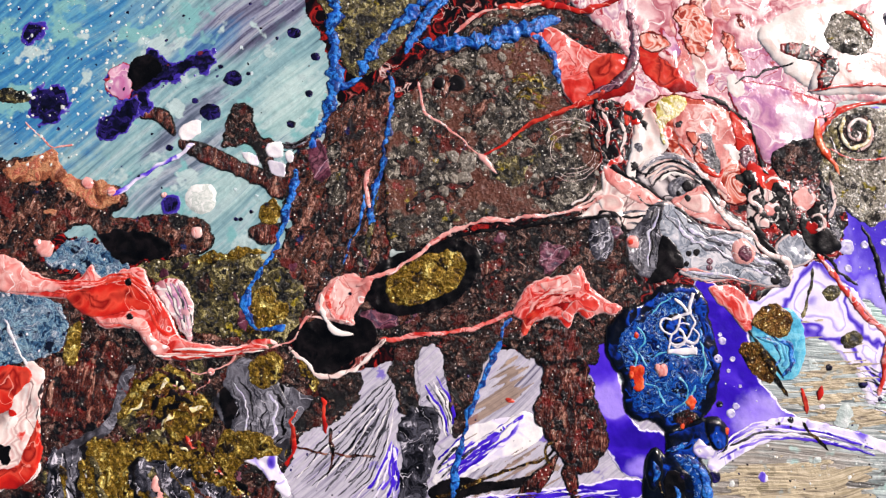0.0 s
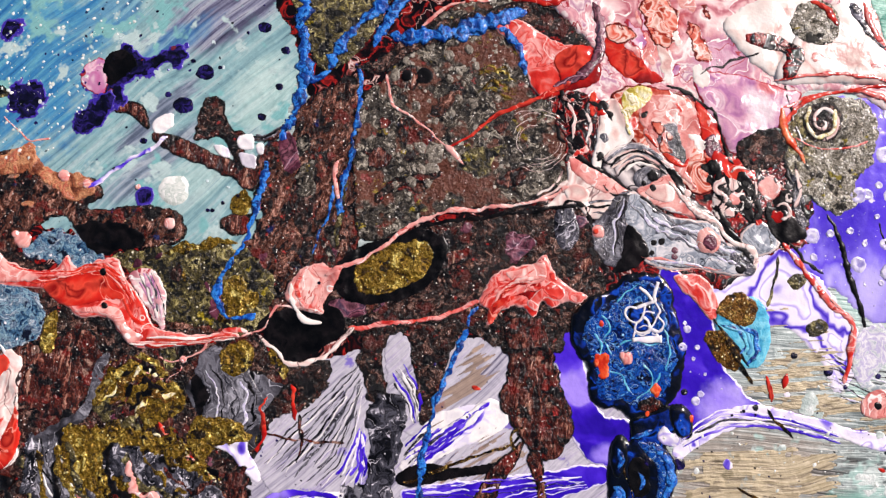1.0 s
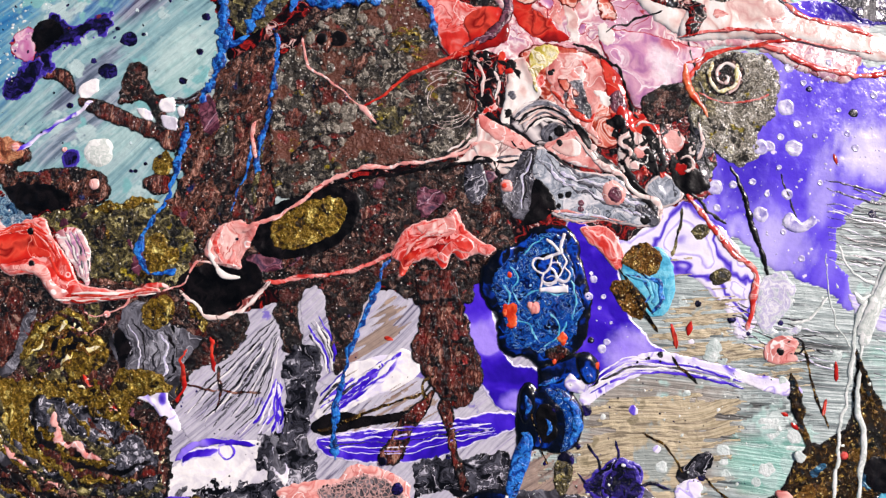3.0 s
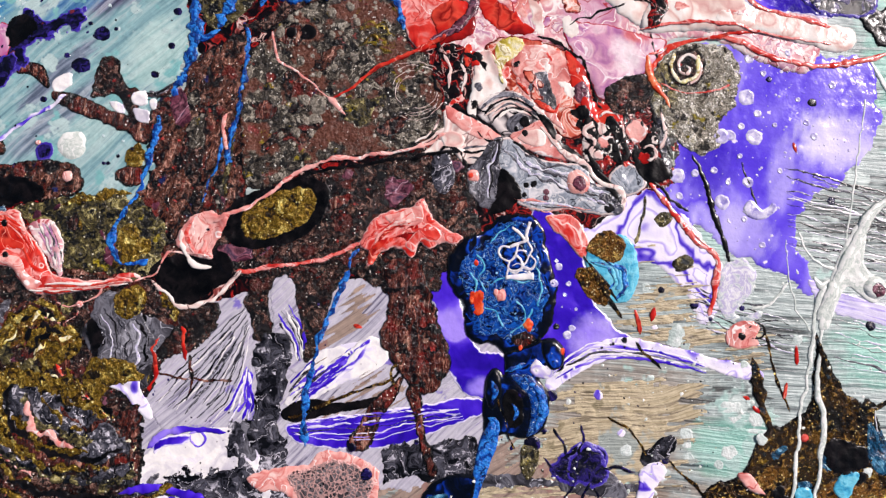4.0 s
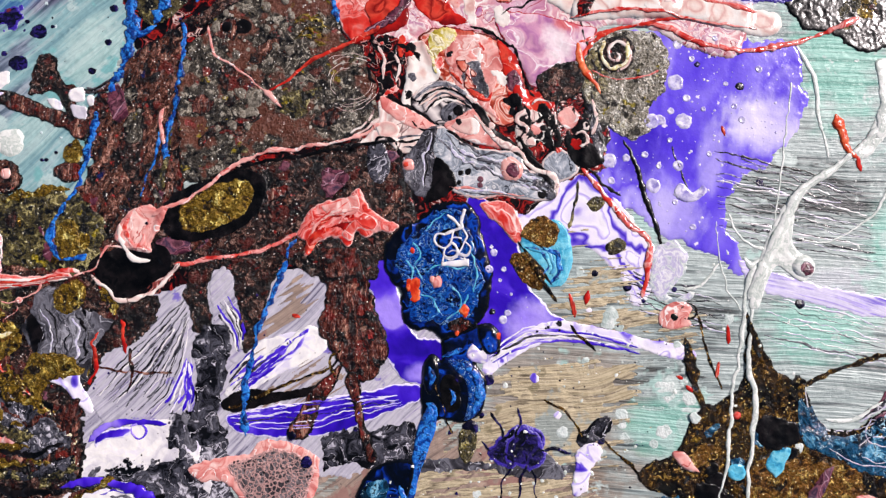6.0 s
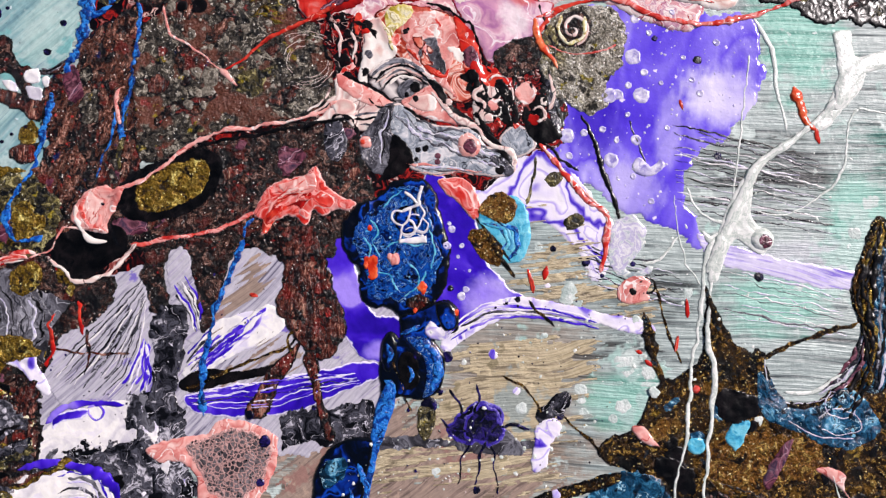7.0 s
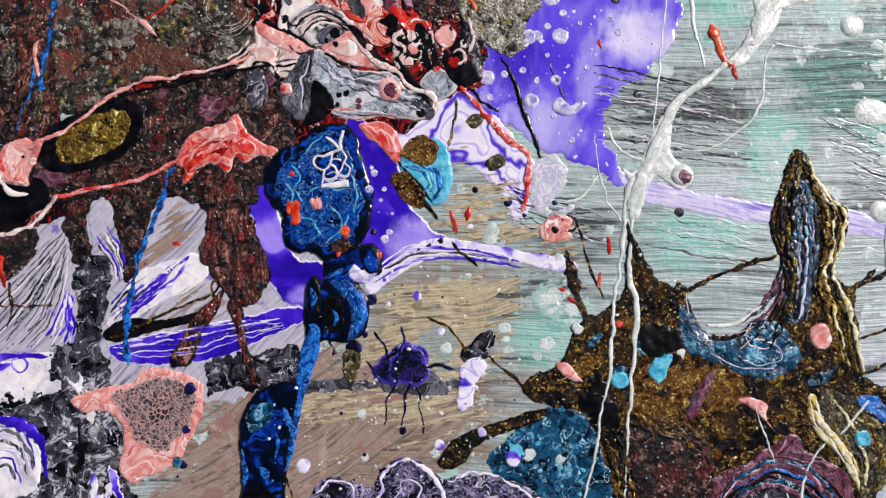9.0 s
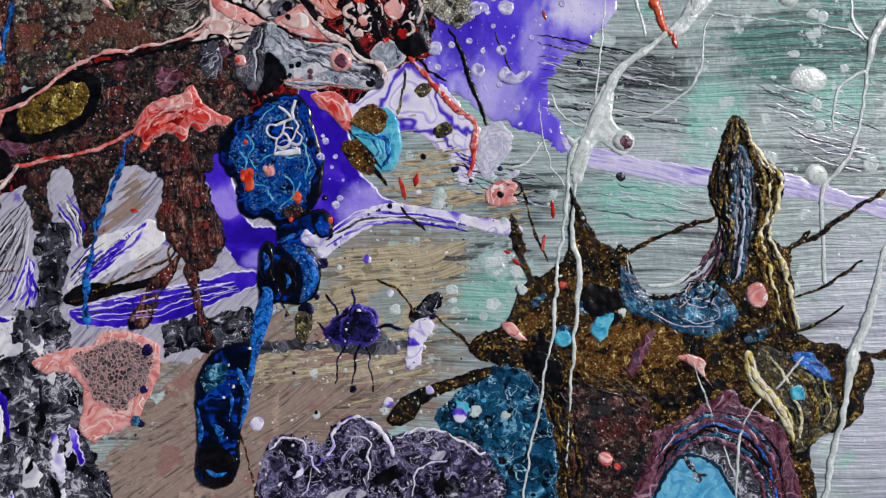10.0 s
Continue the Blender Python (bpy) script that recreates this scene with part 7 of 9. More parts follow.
# ---- the bronze mass ----
bronze = patch("bronze_mass", [(59.1, -67.8), (69.6, -64.1), (72.8, -58.1), (76.6, -53.3), (81.6, -52.0), (88.4, -49.1), (90.9, -41.0), (93.4, -30.7), (97.5, -42.2), (102.4, -46.7), (106.3, -47.8), (108.1, -59.5), (112.5, -61.7), (119.5, -60.9), (130.2, -54.3), (133.1, -46.2), (132.5, -39.7), (131.0, -33.8), (132.9, -29.1), (136.2, -24.0), (138.5, -17.4), (142.5, -12.9), (145.5, -16.9), (146.7, -23.4), (148.6, -27.6), (152.6, -30.7), (152.6, -37.3), (149.6, -42.6), (146.6, -47.1), (150.8, -52.6), (159.3, -47.9), (156.2, -52.0), (151.7, -55.0), (151.1, -67.7), (150.1, -75.4), (153.7, -79.8), (163.4, -83.0), (168.9, -87.9), (164.5, -99.0), (159.1, -104.4), (148.9, -107.5), (139.2, -129.2), (70.7, -121.1), (75.8, -100.6), (74.6, -85.8), (66.4, -76.6), (60.1, -72.7)], BRONZE, "bronze brown glittering paint mass with a spire", 0.5, 1.6, 1.0, 4, relief=0.3, relief_size=2.4, ridged=True)
stains(bronze, [(61.8, -69.4), (76.4, -55.4), (96.2, -51.4), (104.3, -62.0), (126.2, -64.6), (148.4, -65.7), (150.9, -78.7), (157.5, -95.1), (141.6, -105.4), (98.8, -88.0), (65.1, -80.8)], (BLACK, BRASS, BLACK, DARK, TEAL, GOLD), 34, 2.5, 9, 18, 40, 1.8)
patch("brass_sheen", [(88.8, -69.6), (100.2, -67.8), (116.9, -73.0), (115.7, -80.7), (104.4, -82.4), (90.0, -83.8), (86.2, -77.1)], BRASS, "brass coloured paint sheen", 0.1, 1.2, 1.4, 4, relief=0.12, relief_size=1.2, parent=bronze)
patch("black_crust", [(83.5, -84.6), (99.3, -84.9), (106.6, -88.9), (106.3, -101.2), (102.0, -118.9), (93.1, -126.8), (79.4, -125.2), (81.2, -101.3)], DARK, "black glittering paint crust", 0.2, 1.2, 1.6, 4, relief=0.25, relief_size=2.5, ridged=True, parent=bronze)
teal = patch("paint_pool", [(46.8, -87.9), (54.0, -81.0), (63.3, -75.9), (73.4, -77.9), (77.5, -88.5), (78.9, -101.0), (74.1, -124.6), (62.7, -123.2), (63.1, -108.2), (58.3, -97.0), (50.9, -93.0)], TEAL, "teal blue celled paint pool", 0.3, 1.4, 1.0, 4, relief=0.15, relief_size=3)
stains(teal, [(51.8, -85.4), (71.5, -80.0), (75.9, -94.5), (74.5, -115.6), (64.8, -106.9)], (POOL, BLACK, CYAN), 9, 2, 5, 22, 60, 1.4)
patch("paint_run", [(33.6, -86.3), (39.0, -80.8), (47.9, -78.7), (59.3, -76.2), (64.1, -76.0), (62.1, -79.2), (50.7, -81.4), (44.1, -83.7), (40.5, -87.9), (35.6, -88.9)], BRONZE, "bronze brown paint hook", 0.35, 1.2, 0.5)
patch("teal_inlay", [(105.4, -55.7), (107.9, -60.8), (112.9, -62.7), (120.2, -62.0), (127.8, -59.2), (131.8, -64.0), (134.4, -70.4), (126.4, -74.5), (117.7, -72.5), (109.7, -67.7), (105.1, -64.4)], TEAL, "dark teal marbled paint", 0.2, 1.2, 1.0, 4, relief=0.2, relief_size=3, parent=bronze)
for pts in ([(105.7, -49.3), (105.6, -54.5), (108.1, -59.5), (112.9, -62.2), (120.2, -61.5), (127.1, -58.4)], [(105.5, -63.7), (111.4, -66.8), (117.2, -70.7), (126.4, -72.6)], [(117.9, -66.0), (123.0, -64.2), (127.7, -66.4), (128.5, -69.7), (123.5, -70.9), (118.2, -69.2)], [(122.5, -59.4), (126.7, -60.7), (128.1, -64.1), (125.4, -66.9), (121.5, -65.6), (120.4, -62.3), (122.5, -59.4)]):
    strand("pale_line", pts, FROST, "thin pale blue line", 0.4, 0.5, 0.6, parent=bronze, flat=0.2)
patch("spire_core", [(141.1, -21.8), (143.8, -23.3), (144.7, -29.7), (144.0, -39.5), (141.5, -48.9), (138.3, -56.5), (134.7, -60.9), (131.0, -58.8), (133.3, -49.5), (136.7, -38.6), (138.6, -29.0)], TEAL, "dark blue core of a bronze spire", 0.15, 1.2, 0.8, 3, relief=0.25, relief_size=2, ridged=True, parent=bronze)
flow(bronze, [(142.3, -14.2), (138.7, -20.7), (133.6, -30.0), (132.2, -34.7), (134.0, -41.5), (133.7, -49.5), (129.2, -57.0), (121.7, -62.5)], [(143.2, -14.6), (141.3, -22.7), (138.0, -30.5), (137.0, -37.0), (136.6, -45.1), (135.7, -53.0), (133.1, -60.7), (128.5, -69.7)], (BRASS, BLACK, GOLD, BLACK), 8, 1.3, "spire_ridge", 24, 0.9, 1.0, 0.35)
flow(bronze, [(143.5, -15.0), (145.3, -24.0), (147.0, -30.0), (146.8, -36.5), (143.5, -44.3), (142.2, -52.2), (142.5, -61.9), (142.2, -72.9)], [(144.1, -15.1), (146.9, -24.2), (152.2, -31.0), (151.7, -38.0), (147.3, -44.8), (146.2, -51.1), (149.0, -59.5), (150.3, -77.0)], (GOLD, BLACK, BRASS, GOLD, BLACK, YELLOW), 12, 1.3, "spire_ridge", 25, 0.9, 1.2, 0.4)
flow(bronze, [(141.3, -24.4), (139.1, -34.0), (136.6, -45.1), (135.3, -53.0), (132.6, -59.0)], [(144.2, -24.7), (144.2, -34.6), (142.0, -45.7), (139.9, -53.5), (137.5, -61.2)], (TEAL, SMOKE, BLACK, FROST), 7, 0.9, "blue_ridge", 26, 0.6, 0.8, 0.25)
flow(bronze, [(132.5, -44.6), (130.3, -50.7), (125.1, -55.7), (119.0, -59.0)], [(134.0, -45.5), (131.6, -52.5), (126.9, -57.5), (119.5, -60.9)], (MAROON, NIGHT, FROST), 4, 1.2, "maroon_edge", 27, 0.4, 0.4, 0.25)
flow(bronze, [(77.8, -85.4), (79.7, -94.9), (80.5, -105.7), (79.9, -116.2)], [(83.5, -84.6), (85.1, -95.6), (85.1, -106.3), (83.4, -116.6)], (BRASS, BLACK, GOLD, BLACK), 8, 0.9, "rivulet", 28, 0.9, 1.2, 0.3)
flow(bronze, [(87.7, -77.3), (93.3, -81.9), (100.8, -85.1), (106.5, -88.9)], [(85.7, -80.2), (91.2, -85.5), (98.7, -88.7), (104.0, -94.8)], (BRASS, BLACK, GOLD), 5, 0.9, "rivulet", 29, 0.9, 1.4, 0.3)
maroon_fold = patch("paint_pool", [(104.2, -104.0), (105.3, -98.8), (113.2, -96.2), (123.7, -91.7), (128.4, -90.0), (132.3, -94.8), (139.3, -99.8), (142.1, -107.0), (138.6, -129.1), (96.5, -124.2)], MAROON, "maroon marbled paint fold over blue", 0.3, 1.4, 0.8)
patch("dusky_band", [(108.1, -109.0), (112.2, -102.6), (120.4, -100.6), (127.7, -103.7), (133.3, -112.0), (135.6, -128.8), (101.1, -124.7)], NIGHT, "dusky violet grey band", 0.1, 1.4, 0.8, parent=maroon_fold)
flow(maroon_fold, [(105.7, -102.6), (112.9, -98.1), (123.3, -94.3), (131.6, -97.3), (139.2, -105.1), (138.7, -123.2)], [(104.7, -116.1), (111.1, -104.8), (119.4, -102.0), (127.1, -105.2), (132.3, -113.4), (133.9, -127.1)], (MAROON, BLACK, TEAL, MAUVE, MAROON, AZURE, BLACK), 12, 1.3, "folded_streak", 30, 0.4, 0.9, 0.2)
blue_pool = patch("paint_pool", [(100.7, -118.7), (104.4, -113.1), (109.7, -106.9), (114.2, -105.2), (120.0, -107.7), (124.5, -114.0), (126.8, -127.7), (98.0, -124.3)], POOL, "light blue glossy paint pool", 0.3, 1.4, 0.6)
strand("dark_anchor", [(112.9, -106.2, 1.2), (115.0, -109.8, 1.8), (116.5, -113.0, 1.4), (115.2, -111.7, 1.2), (118.6, -111.5, 1.4)], NIGHT, "dark hooked mark", 1.4, parent=blue_pool, flat=0.15)
olive_fold = patch("paint_pool", [(136.6, -83.2), (139.6, -79.2), (146.2, -82.0), (153.9, -87.6), (157.0, -95.0), (155.7, -102.5), (150.3, -106.4), (143.7, -108.7), (143.5, -101.0), (140.3, -93.7), (137.3, -88.3)], OLIVE, "olive brown paint fold on bronze", 0.2, 1.0, 0.8)
flow(olive_fold, [(138.5, -81.1), (140.7, -91.5), (143.8, -98.8), (143.8, -107.9)], [(146.8, -83.2), (153.9, -89.6), (155.3, -97.8), (149.2, -105.5)], (GOLD, OLIVE, BLACK, YELLOW, OLIVE, RUST), 10, 1.1, "olive_streak", 31, 0.5, 0.9, 0.16)
yellow_fold = patch("paint_pool", [(134.0, -80.5), (136.6, -80.4), (136.6, -85.5), (138.8, -91.2), (142.4, -95.1), (144.3, -99.9), (143.5, -106.4), (142.3, -104.0), (140.0, -97.5), (135.6, -91.6), (133.7, -86.0)], YELLOW, "pale yellow paint fold on bronze", 0.4, 1.2, 0.5)
flow(yellow_fold, [(134.2, -81.4), (134.8, -87.3), (138.8, -93.5), (143.1, -103.3)], [(136.4, -81.3), (137.1, -86.7), (141.3, -92.8), (143.9, -101.9)], (IVORY, GOLD, YELLOW), 5, 0.9, "pale_streak", 32, 0.4, 0.5, 0.2)
patch("paint_pool", [(146.9, -82.9), (151.7, -82.2), (155.0, -86.2), (157.3, -90.7), (153.6, -89.6), (149.4, -86.3)], AZURE, "blue paint streak on bronze", 0.15, 0.9, 0.6)
patch("paint_pool", [(92.8, -69.3), (95.0, -65.6), (99.8, -65.4), (97.4, -70.6), (94.7, -72.7)], CYAN, "small blue paint cell on bronze", 0.25, 0.9, 0.5)
patch("paint_pool", [(68.4, -64.7), (71.2, -64.3), (73.9, -67.8), (75.2, -70.3), (70.6, -68.9)], BLUSH, "pink paint lump on bronze", 0.4, 1.2, 0.4)
patch("paint_pool", [(115.1, -79.4), (119.9, -79.3), (123.5, -81.6), (122.2, -84.6), (124.6, -89.6), (122.0, -86.1), (119.4, -82.7)], BLUSH, "pale pink paint fleck on bronze", 0.35, 0.9, 0.4)
patch("paint_pool", [(137.7, -62.8), (141.8, -61.8), (143.1, -65.9), (140.7, -68.8), (137.3, -66.8)], BLUSH, "pink paint lump on bronze", 0.5, 1.4, 0.3)
patch("mauve_fold", [(101.5, -80.5), (106.5, -73.3), (110.9, -70.7), (108.7, -75.1), (104.6, -80.9), (102.3, -83.8)], MAROON, "mauve edged paint fold", 0.3, 1.0, 0.4, parent=bronze)
blot = patch("dark_blot", [(119.0, 61.5), (118.6, 52.2), (124.6, 49.4), (129.8, 46.0), (135.7, 42.6), (142.2, 43.2), (148.2, 40.4), (164.0, 39.4), (167.0, 58.4)], BLACK, "black olive green paint blot", 0.3, 1.2, 1.4, 4, relief=0.1, relief_size=2.5, ridged=True)
stains(blot, [(120.4, 59.7), (127.2, 50.5), (137.6, 44.4), (162.8, 42.0), (165.2, 56.9)], (OLIVE, DARK, GOLD, BLACK), 14, 2, 6, 51, 20, 1.8)
patch("dark_blot", [(94.0, 76.2), (118.2, 74.4), (120.1, 64.0), (116.4, 59.2), (106.8, 59.9), (97.7, 64.8)], INDIGO, "dark indigo blue paint blot", 0.3, 1.0, 1.0, 4)
patch("dark_hollow", [(91.7, -58.6), (97.3, -56.9), (103.1, -60.5), (101.4, -64.9), (92.4, -64.7)], BLACK, "", 0.1, 0.9, 0.9, 3, parent=bronze)
patch("dark_hollow", [(73.2, -72.5), (79.8, -73.9), (83.8, -78.0), (81.5, -83.6), (74.6, -78.5)], BLACK, "", 0.1, 0.9, 1.2, 3, parent=bronze)
patch("dark_hollow", [(104.1, -51.6), (109.0, -59.6), (111.1, -65.8), (105.0, -66.7), (103.0, -59.0)], TEAL, "dark blue hollow", 0.1, 0.9, 1.2, 3, parent=bronze)

# ---- strands and runs of paint ----
BLUES = "azure blue paint strings"
for pts, w in (
    ([(-73.3, 96.4), (-75.9, 80.5), (-75.6, 67.9), (-78.5, 56.3), (-82.7, 49.1)], 4.4),
    ([(-60.5, 69.7), (-60.7, 57.9), (-62.4, 47.1), (-64.8, 37.2), (-67.1, 27.4)], 2.8),
    ([(-86.5, 43.4), (-89.6, 31.3), (-93.9, 20.1), (-98.5, 12.0), (-100.1, 6.8), (-97.6, 2.3), (-92.4, 1.4), (-90.2, 2.5)], 2.6),
    ([(-69.0, 68.4), (-64.1, 76.1), (-56.2, 83.8), (-48.1, 92.3)], 3.2),
    ([(-56.5, 74.3), (-51.6, 82.0), (-46.0, 88.2), (-42.7, 93.7)], 5.0),
):
    strand("blue_string", pts, AZURE, "azure blue paint string", w, 0.9, 1.0, group=BLUES, flat=0.18)
for pts, w in (
    ([(-51.7, 77.7), (-43.3, 76.5), (-34.0, 77.4), (-23.9, 79.9), (-13.7, 82.2)], 5.2),
    ([(-34.1, 75.8), (-27.8, 77.2), (-21.6, 77.7), (-16.5, 72.8), (-14.9, 64.1)], 3.6),
    ([(-67.9, 35.8), (-70.9, 26.0), (-74.9, 17.4)], 0.9),
    ([(-31.1, 2.0), (-37.3, -11.9), (-42.6, -24.2), (-46.6, -36.4), (-48.1, -51.6)], 1.9),
):
    strand("blue_string", pts, AZURE, "azure blue paint string", w, 0.9, 1.0, group=BLUES, flat=0.18)
strand("blue_clot", [(-75.7, 75.8, 2.5), (-74.8, 67.9, 5), (-73.6, 65.5, 4), (-68.2, 68.4, 1.5)], AZURE, "azure blue paint clot between strings", 3)
strand("ochre_strand", [(-64.8, 37.2), (-66.0, 28.9), (-68.3, 19.2)], OLIVE, "ochre paint strand on brown crust", 2.0, 0.4, parent=brown_crust)
strand("coral_strand", [(-66.6, 42.7), (-67.8, 38.1), (-66.5, 32.0)], BLUSH, "coral pink paint strand", 2.0, 0.5, parent=brown_crust)
strand("red_vein", [(-2.5, 61.2, 2.2), (-11.9, 57.7, 1.6), (-21.2, 54.1, 1.6), (-29.1, 49.0, 1.4), (-36.6, 45.1, 1.2)], RED, "dark red paint vein over grey crust", 1.5)
strand("pink_vein", [(-52.6, 66.2), (-51.9, 58.4), (-45.7, 53.5), (-36.6, 45.1)], BLUSH, "thin pink paint vein", 0.8, parent=silver_crust)
strand("pink_vein", [(-37.2, 45.9, 1.6), (-35.1, 43.1, 2.0), (-32.5, 40.2, 0.7)], BLUSH, "pink forked end of a vein", 1.2, parent=silver_crust)
strand("cream_string", [(-71.1, 11.4, 1.6), (-65.4, 13.6, 1.8), (-57.9, 17.0, 1.4), (-49.6, 23.0, 2.6), (-41.3, 26.7, 2.0), (-28.3, 28.0, 1.6), (-13.6, 29.4, 1.4), (-4.5, 32.8, 2.4)], BLUSH, "cream pink paint string along the dark body", 1.6)
strand("dark_string", [(-51.3, 20.3), (-43.1, 24.2), (-28.4, 25.3), (-12.1, 27.0), (-2.4, 28.0)], BLACK, "black paint line under a pink string", 1.4)
strand("pink_string", [(-65.4, -2.7, 1.2), (-55.4, -2.1, 2.0), (-42.5, -1.0, 1.6), (-36.0, 0.7, 1.4), (-29.5, 3.2, 2.4)], ROSE, "twisted pink paint string", 1.6)
strand("pink_string", [(-99.9, -2.5, 1.8), (-94.3, -2.3, 2.2), (-91.0, -3.4, 1)], ROSE, "pink paint string end", 1.6)
strand("cream_string", [(-94.1, -3.9), (-88.9, -2.6), (-86.3, 0.7), (-83.9, 4.1), (-77.8, 3.1), (-72.1, 2.2)], BLUSH, "cream pink string round a black pool", 1.1)
strand("cream_string", [(-89.6, -3.9), (-85.8, -7.3), (-82.6, -10.7), (-78.1, -11.8), (-71.7, -9.8), (-67.0, -5.3), (-63.4, -2.3)], CREAM, "cream string under a black pool", 1.6)
strand("pink_thread", [(-116.3, -8.8), (-111.9, -10.0), (-108.2, -9.1), (-104.7, -7.0), (-102.2, -3.9)], BLUSH, "thin pink paint thread", 0.6)
strand("pink_thread", [(-119.6, -12.4), (-114.2, -14.8), (-110.1, -11.2)], BLUSH, "thin pink paint thread", 0.5)
strand("white_thread", [(-164.0, 6.2), (-160.2, -1.3), (-157.6, -6.3)], WHITE, "white paint thread on blue", 1.0)
strand("pink_thread", [(-159.4, 59.3), (-154.8, 54.4), (-151.7, 51.7), (-146.4, 52.1)], BLUSH, "thin pink paint thread on blue", 0.7)
strand("lilac_thread", [(-135.0, 37.6), (-128.1, 43.4), (-120.5, 47.0), (-113.6, 51.4)], LILAC, "lilac paint thread on aqua strokes", 1.4)
strand("red_drip", [(-87.4, -19.9), (-88.7, -26.1), (-89.8, -34.6)], RED, "red paint drip on crust", 1.4, 0.9, 1.6)
strand("red_drip", [(-81.0, -17.1), (-80.3, -21.9), (-79.6, -26.6)], RED, "red paint drip on crust", 1.4, 0.9, 1.6)
strand("brown_thread", [(-88.4, -29.5), (-78.6, -31.7), (-67.2, -33.0)], RUST, "brown paint thread on pale strokes", 0.9)
strand("brown_thread", [(-79.2, -25.1), (-78.6, -32.9), (-80.3, -37.5)], RUST, "brown paint thread on pale strokes", 1.2)
strand("red_string", [(51.5, 15.6, 2.5), (56.8, 7.5, 2.2), (63.0, -1.7, 2.0), (68.3, -6.8, 2.6), (66.9, -14.6, 2.2), (64.5, -22.2, 1.6)], ROSE, "red paint string running down over lilac", 2.2)
strand("pink_thread", [(52.6, 14.2), (57.5, 7.1), (63.9, -1.0), (69.0, -6.0)], BLUSH, "pink edge along a red string", 0.9)
strand("black_string", [(64.2, 22.8, 1), (67.5, 12.4, 1.6), (69.6, 1.8, 2.2), (71.2, -6.2, 1.4), (72.0, -14.1, 0.6)], BLACK, "black paint string over violet", 1.5)
strand("black_string", [(77.3, 19.8), (78.7, 14.1), (80.6, 5.9)], BLACK, "short black paint string over violet", 0.9)
strand("black_string", [(50.1, 11.9), (48.7, 5.6), (46.5, -1.4)], OLIVE, "olive beaded paint string over white", 1.2)
strand("red_string", [(54.1, 52.0, 1), (62.8, 55.0, 1.6), (75.7, 55.8, 1.4), (86.4, 50.0, 2.4), (97.2, 46.2, 2.8), (110.0, 46.0, 2.4), (119.8, 48.1, 1.6), (134.7, 52.5, 4)], ROSE, "rosy red paint string under a cream tongue", 2)
strand("red_string", [(53.1, 46.7), (58.1, 52.0), (63.0, 54.9), (72.3, 56.1), (86.2, 57.2)], RED, "red paint line along pale pink", 1.8)
strand("red_string", [(-30.6, 86.0), (-18.1, 87.1), (-5.9, 84.3), (5.2, 88.7)], RED, "dark red paint string over crust", 2.6)
strand("red_string", [(-43.2, 79.3), (-33.7, 85.3), (-24.4, 85.8), (-15.0, 87.0)], BLUSH, "pale pink paint string over blue", 1.2)
for pts, w in (
    ([(23.2, 59.2), (30.4, 56.3), (35.6, 50.7), (37.6, 43.4), (39.8, 37.1)], 1.4), ([(48.8, 67.1), (39.2, 64.8), (32.5, 62.7)], 0.7), ([(-6.5, 26.3), (-5.2, 29.1), (-1.6, 27.9), (0.3, 23.9), (-1.1, 17.8)], 1.2),
    ([(4.4, 32.9), (7.8, 30.2), (11.7, 30.6)], 0.8), ([(54.9, 58.2), (58.4, 43.2), (56.8, 35.1), (58.0, 21.9)], 1.0), ([(52.4, 15.8), (57.0, 10.6), (61.7, 6.8)], 1.0), ([(-5.3, 60.4), (-4.8, 54.4), (-6.4, 47.8), (-3.9, 42.6)], 1.2),
    ([(36.8, 35.6), (37.7, 29.8), (35.1, 24.3), (38.7, 19.1)], 1.6), ([(46.3, 37.5), (44.8, 31.0), (45.8, 24.4), (43.3, 21.3)], 1.4), ([(53.8, 36.9), (55.4, 31.1), (54.0, 27.1)], 1.4), ([(2.3, 56.5), (5.8, 54.0), (7.5, 50.2)], 1.6),
):
    strand("black_vein", pts, BLACK, "black paint vein between pale folds", w, 1.0, 0.9, group="black veins", flat=0.06)
for pts, w in (
    ([(36.7, 34.0), (34.8, 30.8), (37.0, 27.9), (35.7, 25.0)], 2.2), ([(38.8, 35.5), (41.7, 36.1), (44.4, 34.0), (45.3, 29.3), (43.7, 25.8)], 1.0), ([(55.7, 35.1), (56.8, 29.3), (54.8, 25.0)], 1.5),
    ([(50.4, 25.3), (52.8, 25.8), (53.7, 23.0), (51.4, 22.0)], 1.6), ([(-3.6, 56.0), (-2.3, 50.9), (-3.2, 45.9)], 1.8), ([(0.0, 54.1), (1.9, 49.7), (0.6, 44.8)], 1.5), ([(-13.2, 29.7), (-8.6, 31.4), (-4.9, 34.7)], 1.6), ([(-13.5, 31.4), (-8.8, 33.0), (-5.7, 37.1)], 1.0),
):
    strand("cream_ridge", pts, CREAM, "cream paint ridge between dark folds", w * 0.8, 0.6, 0.8, group="cream ridges", flat=0.12)

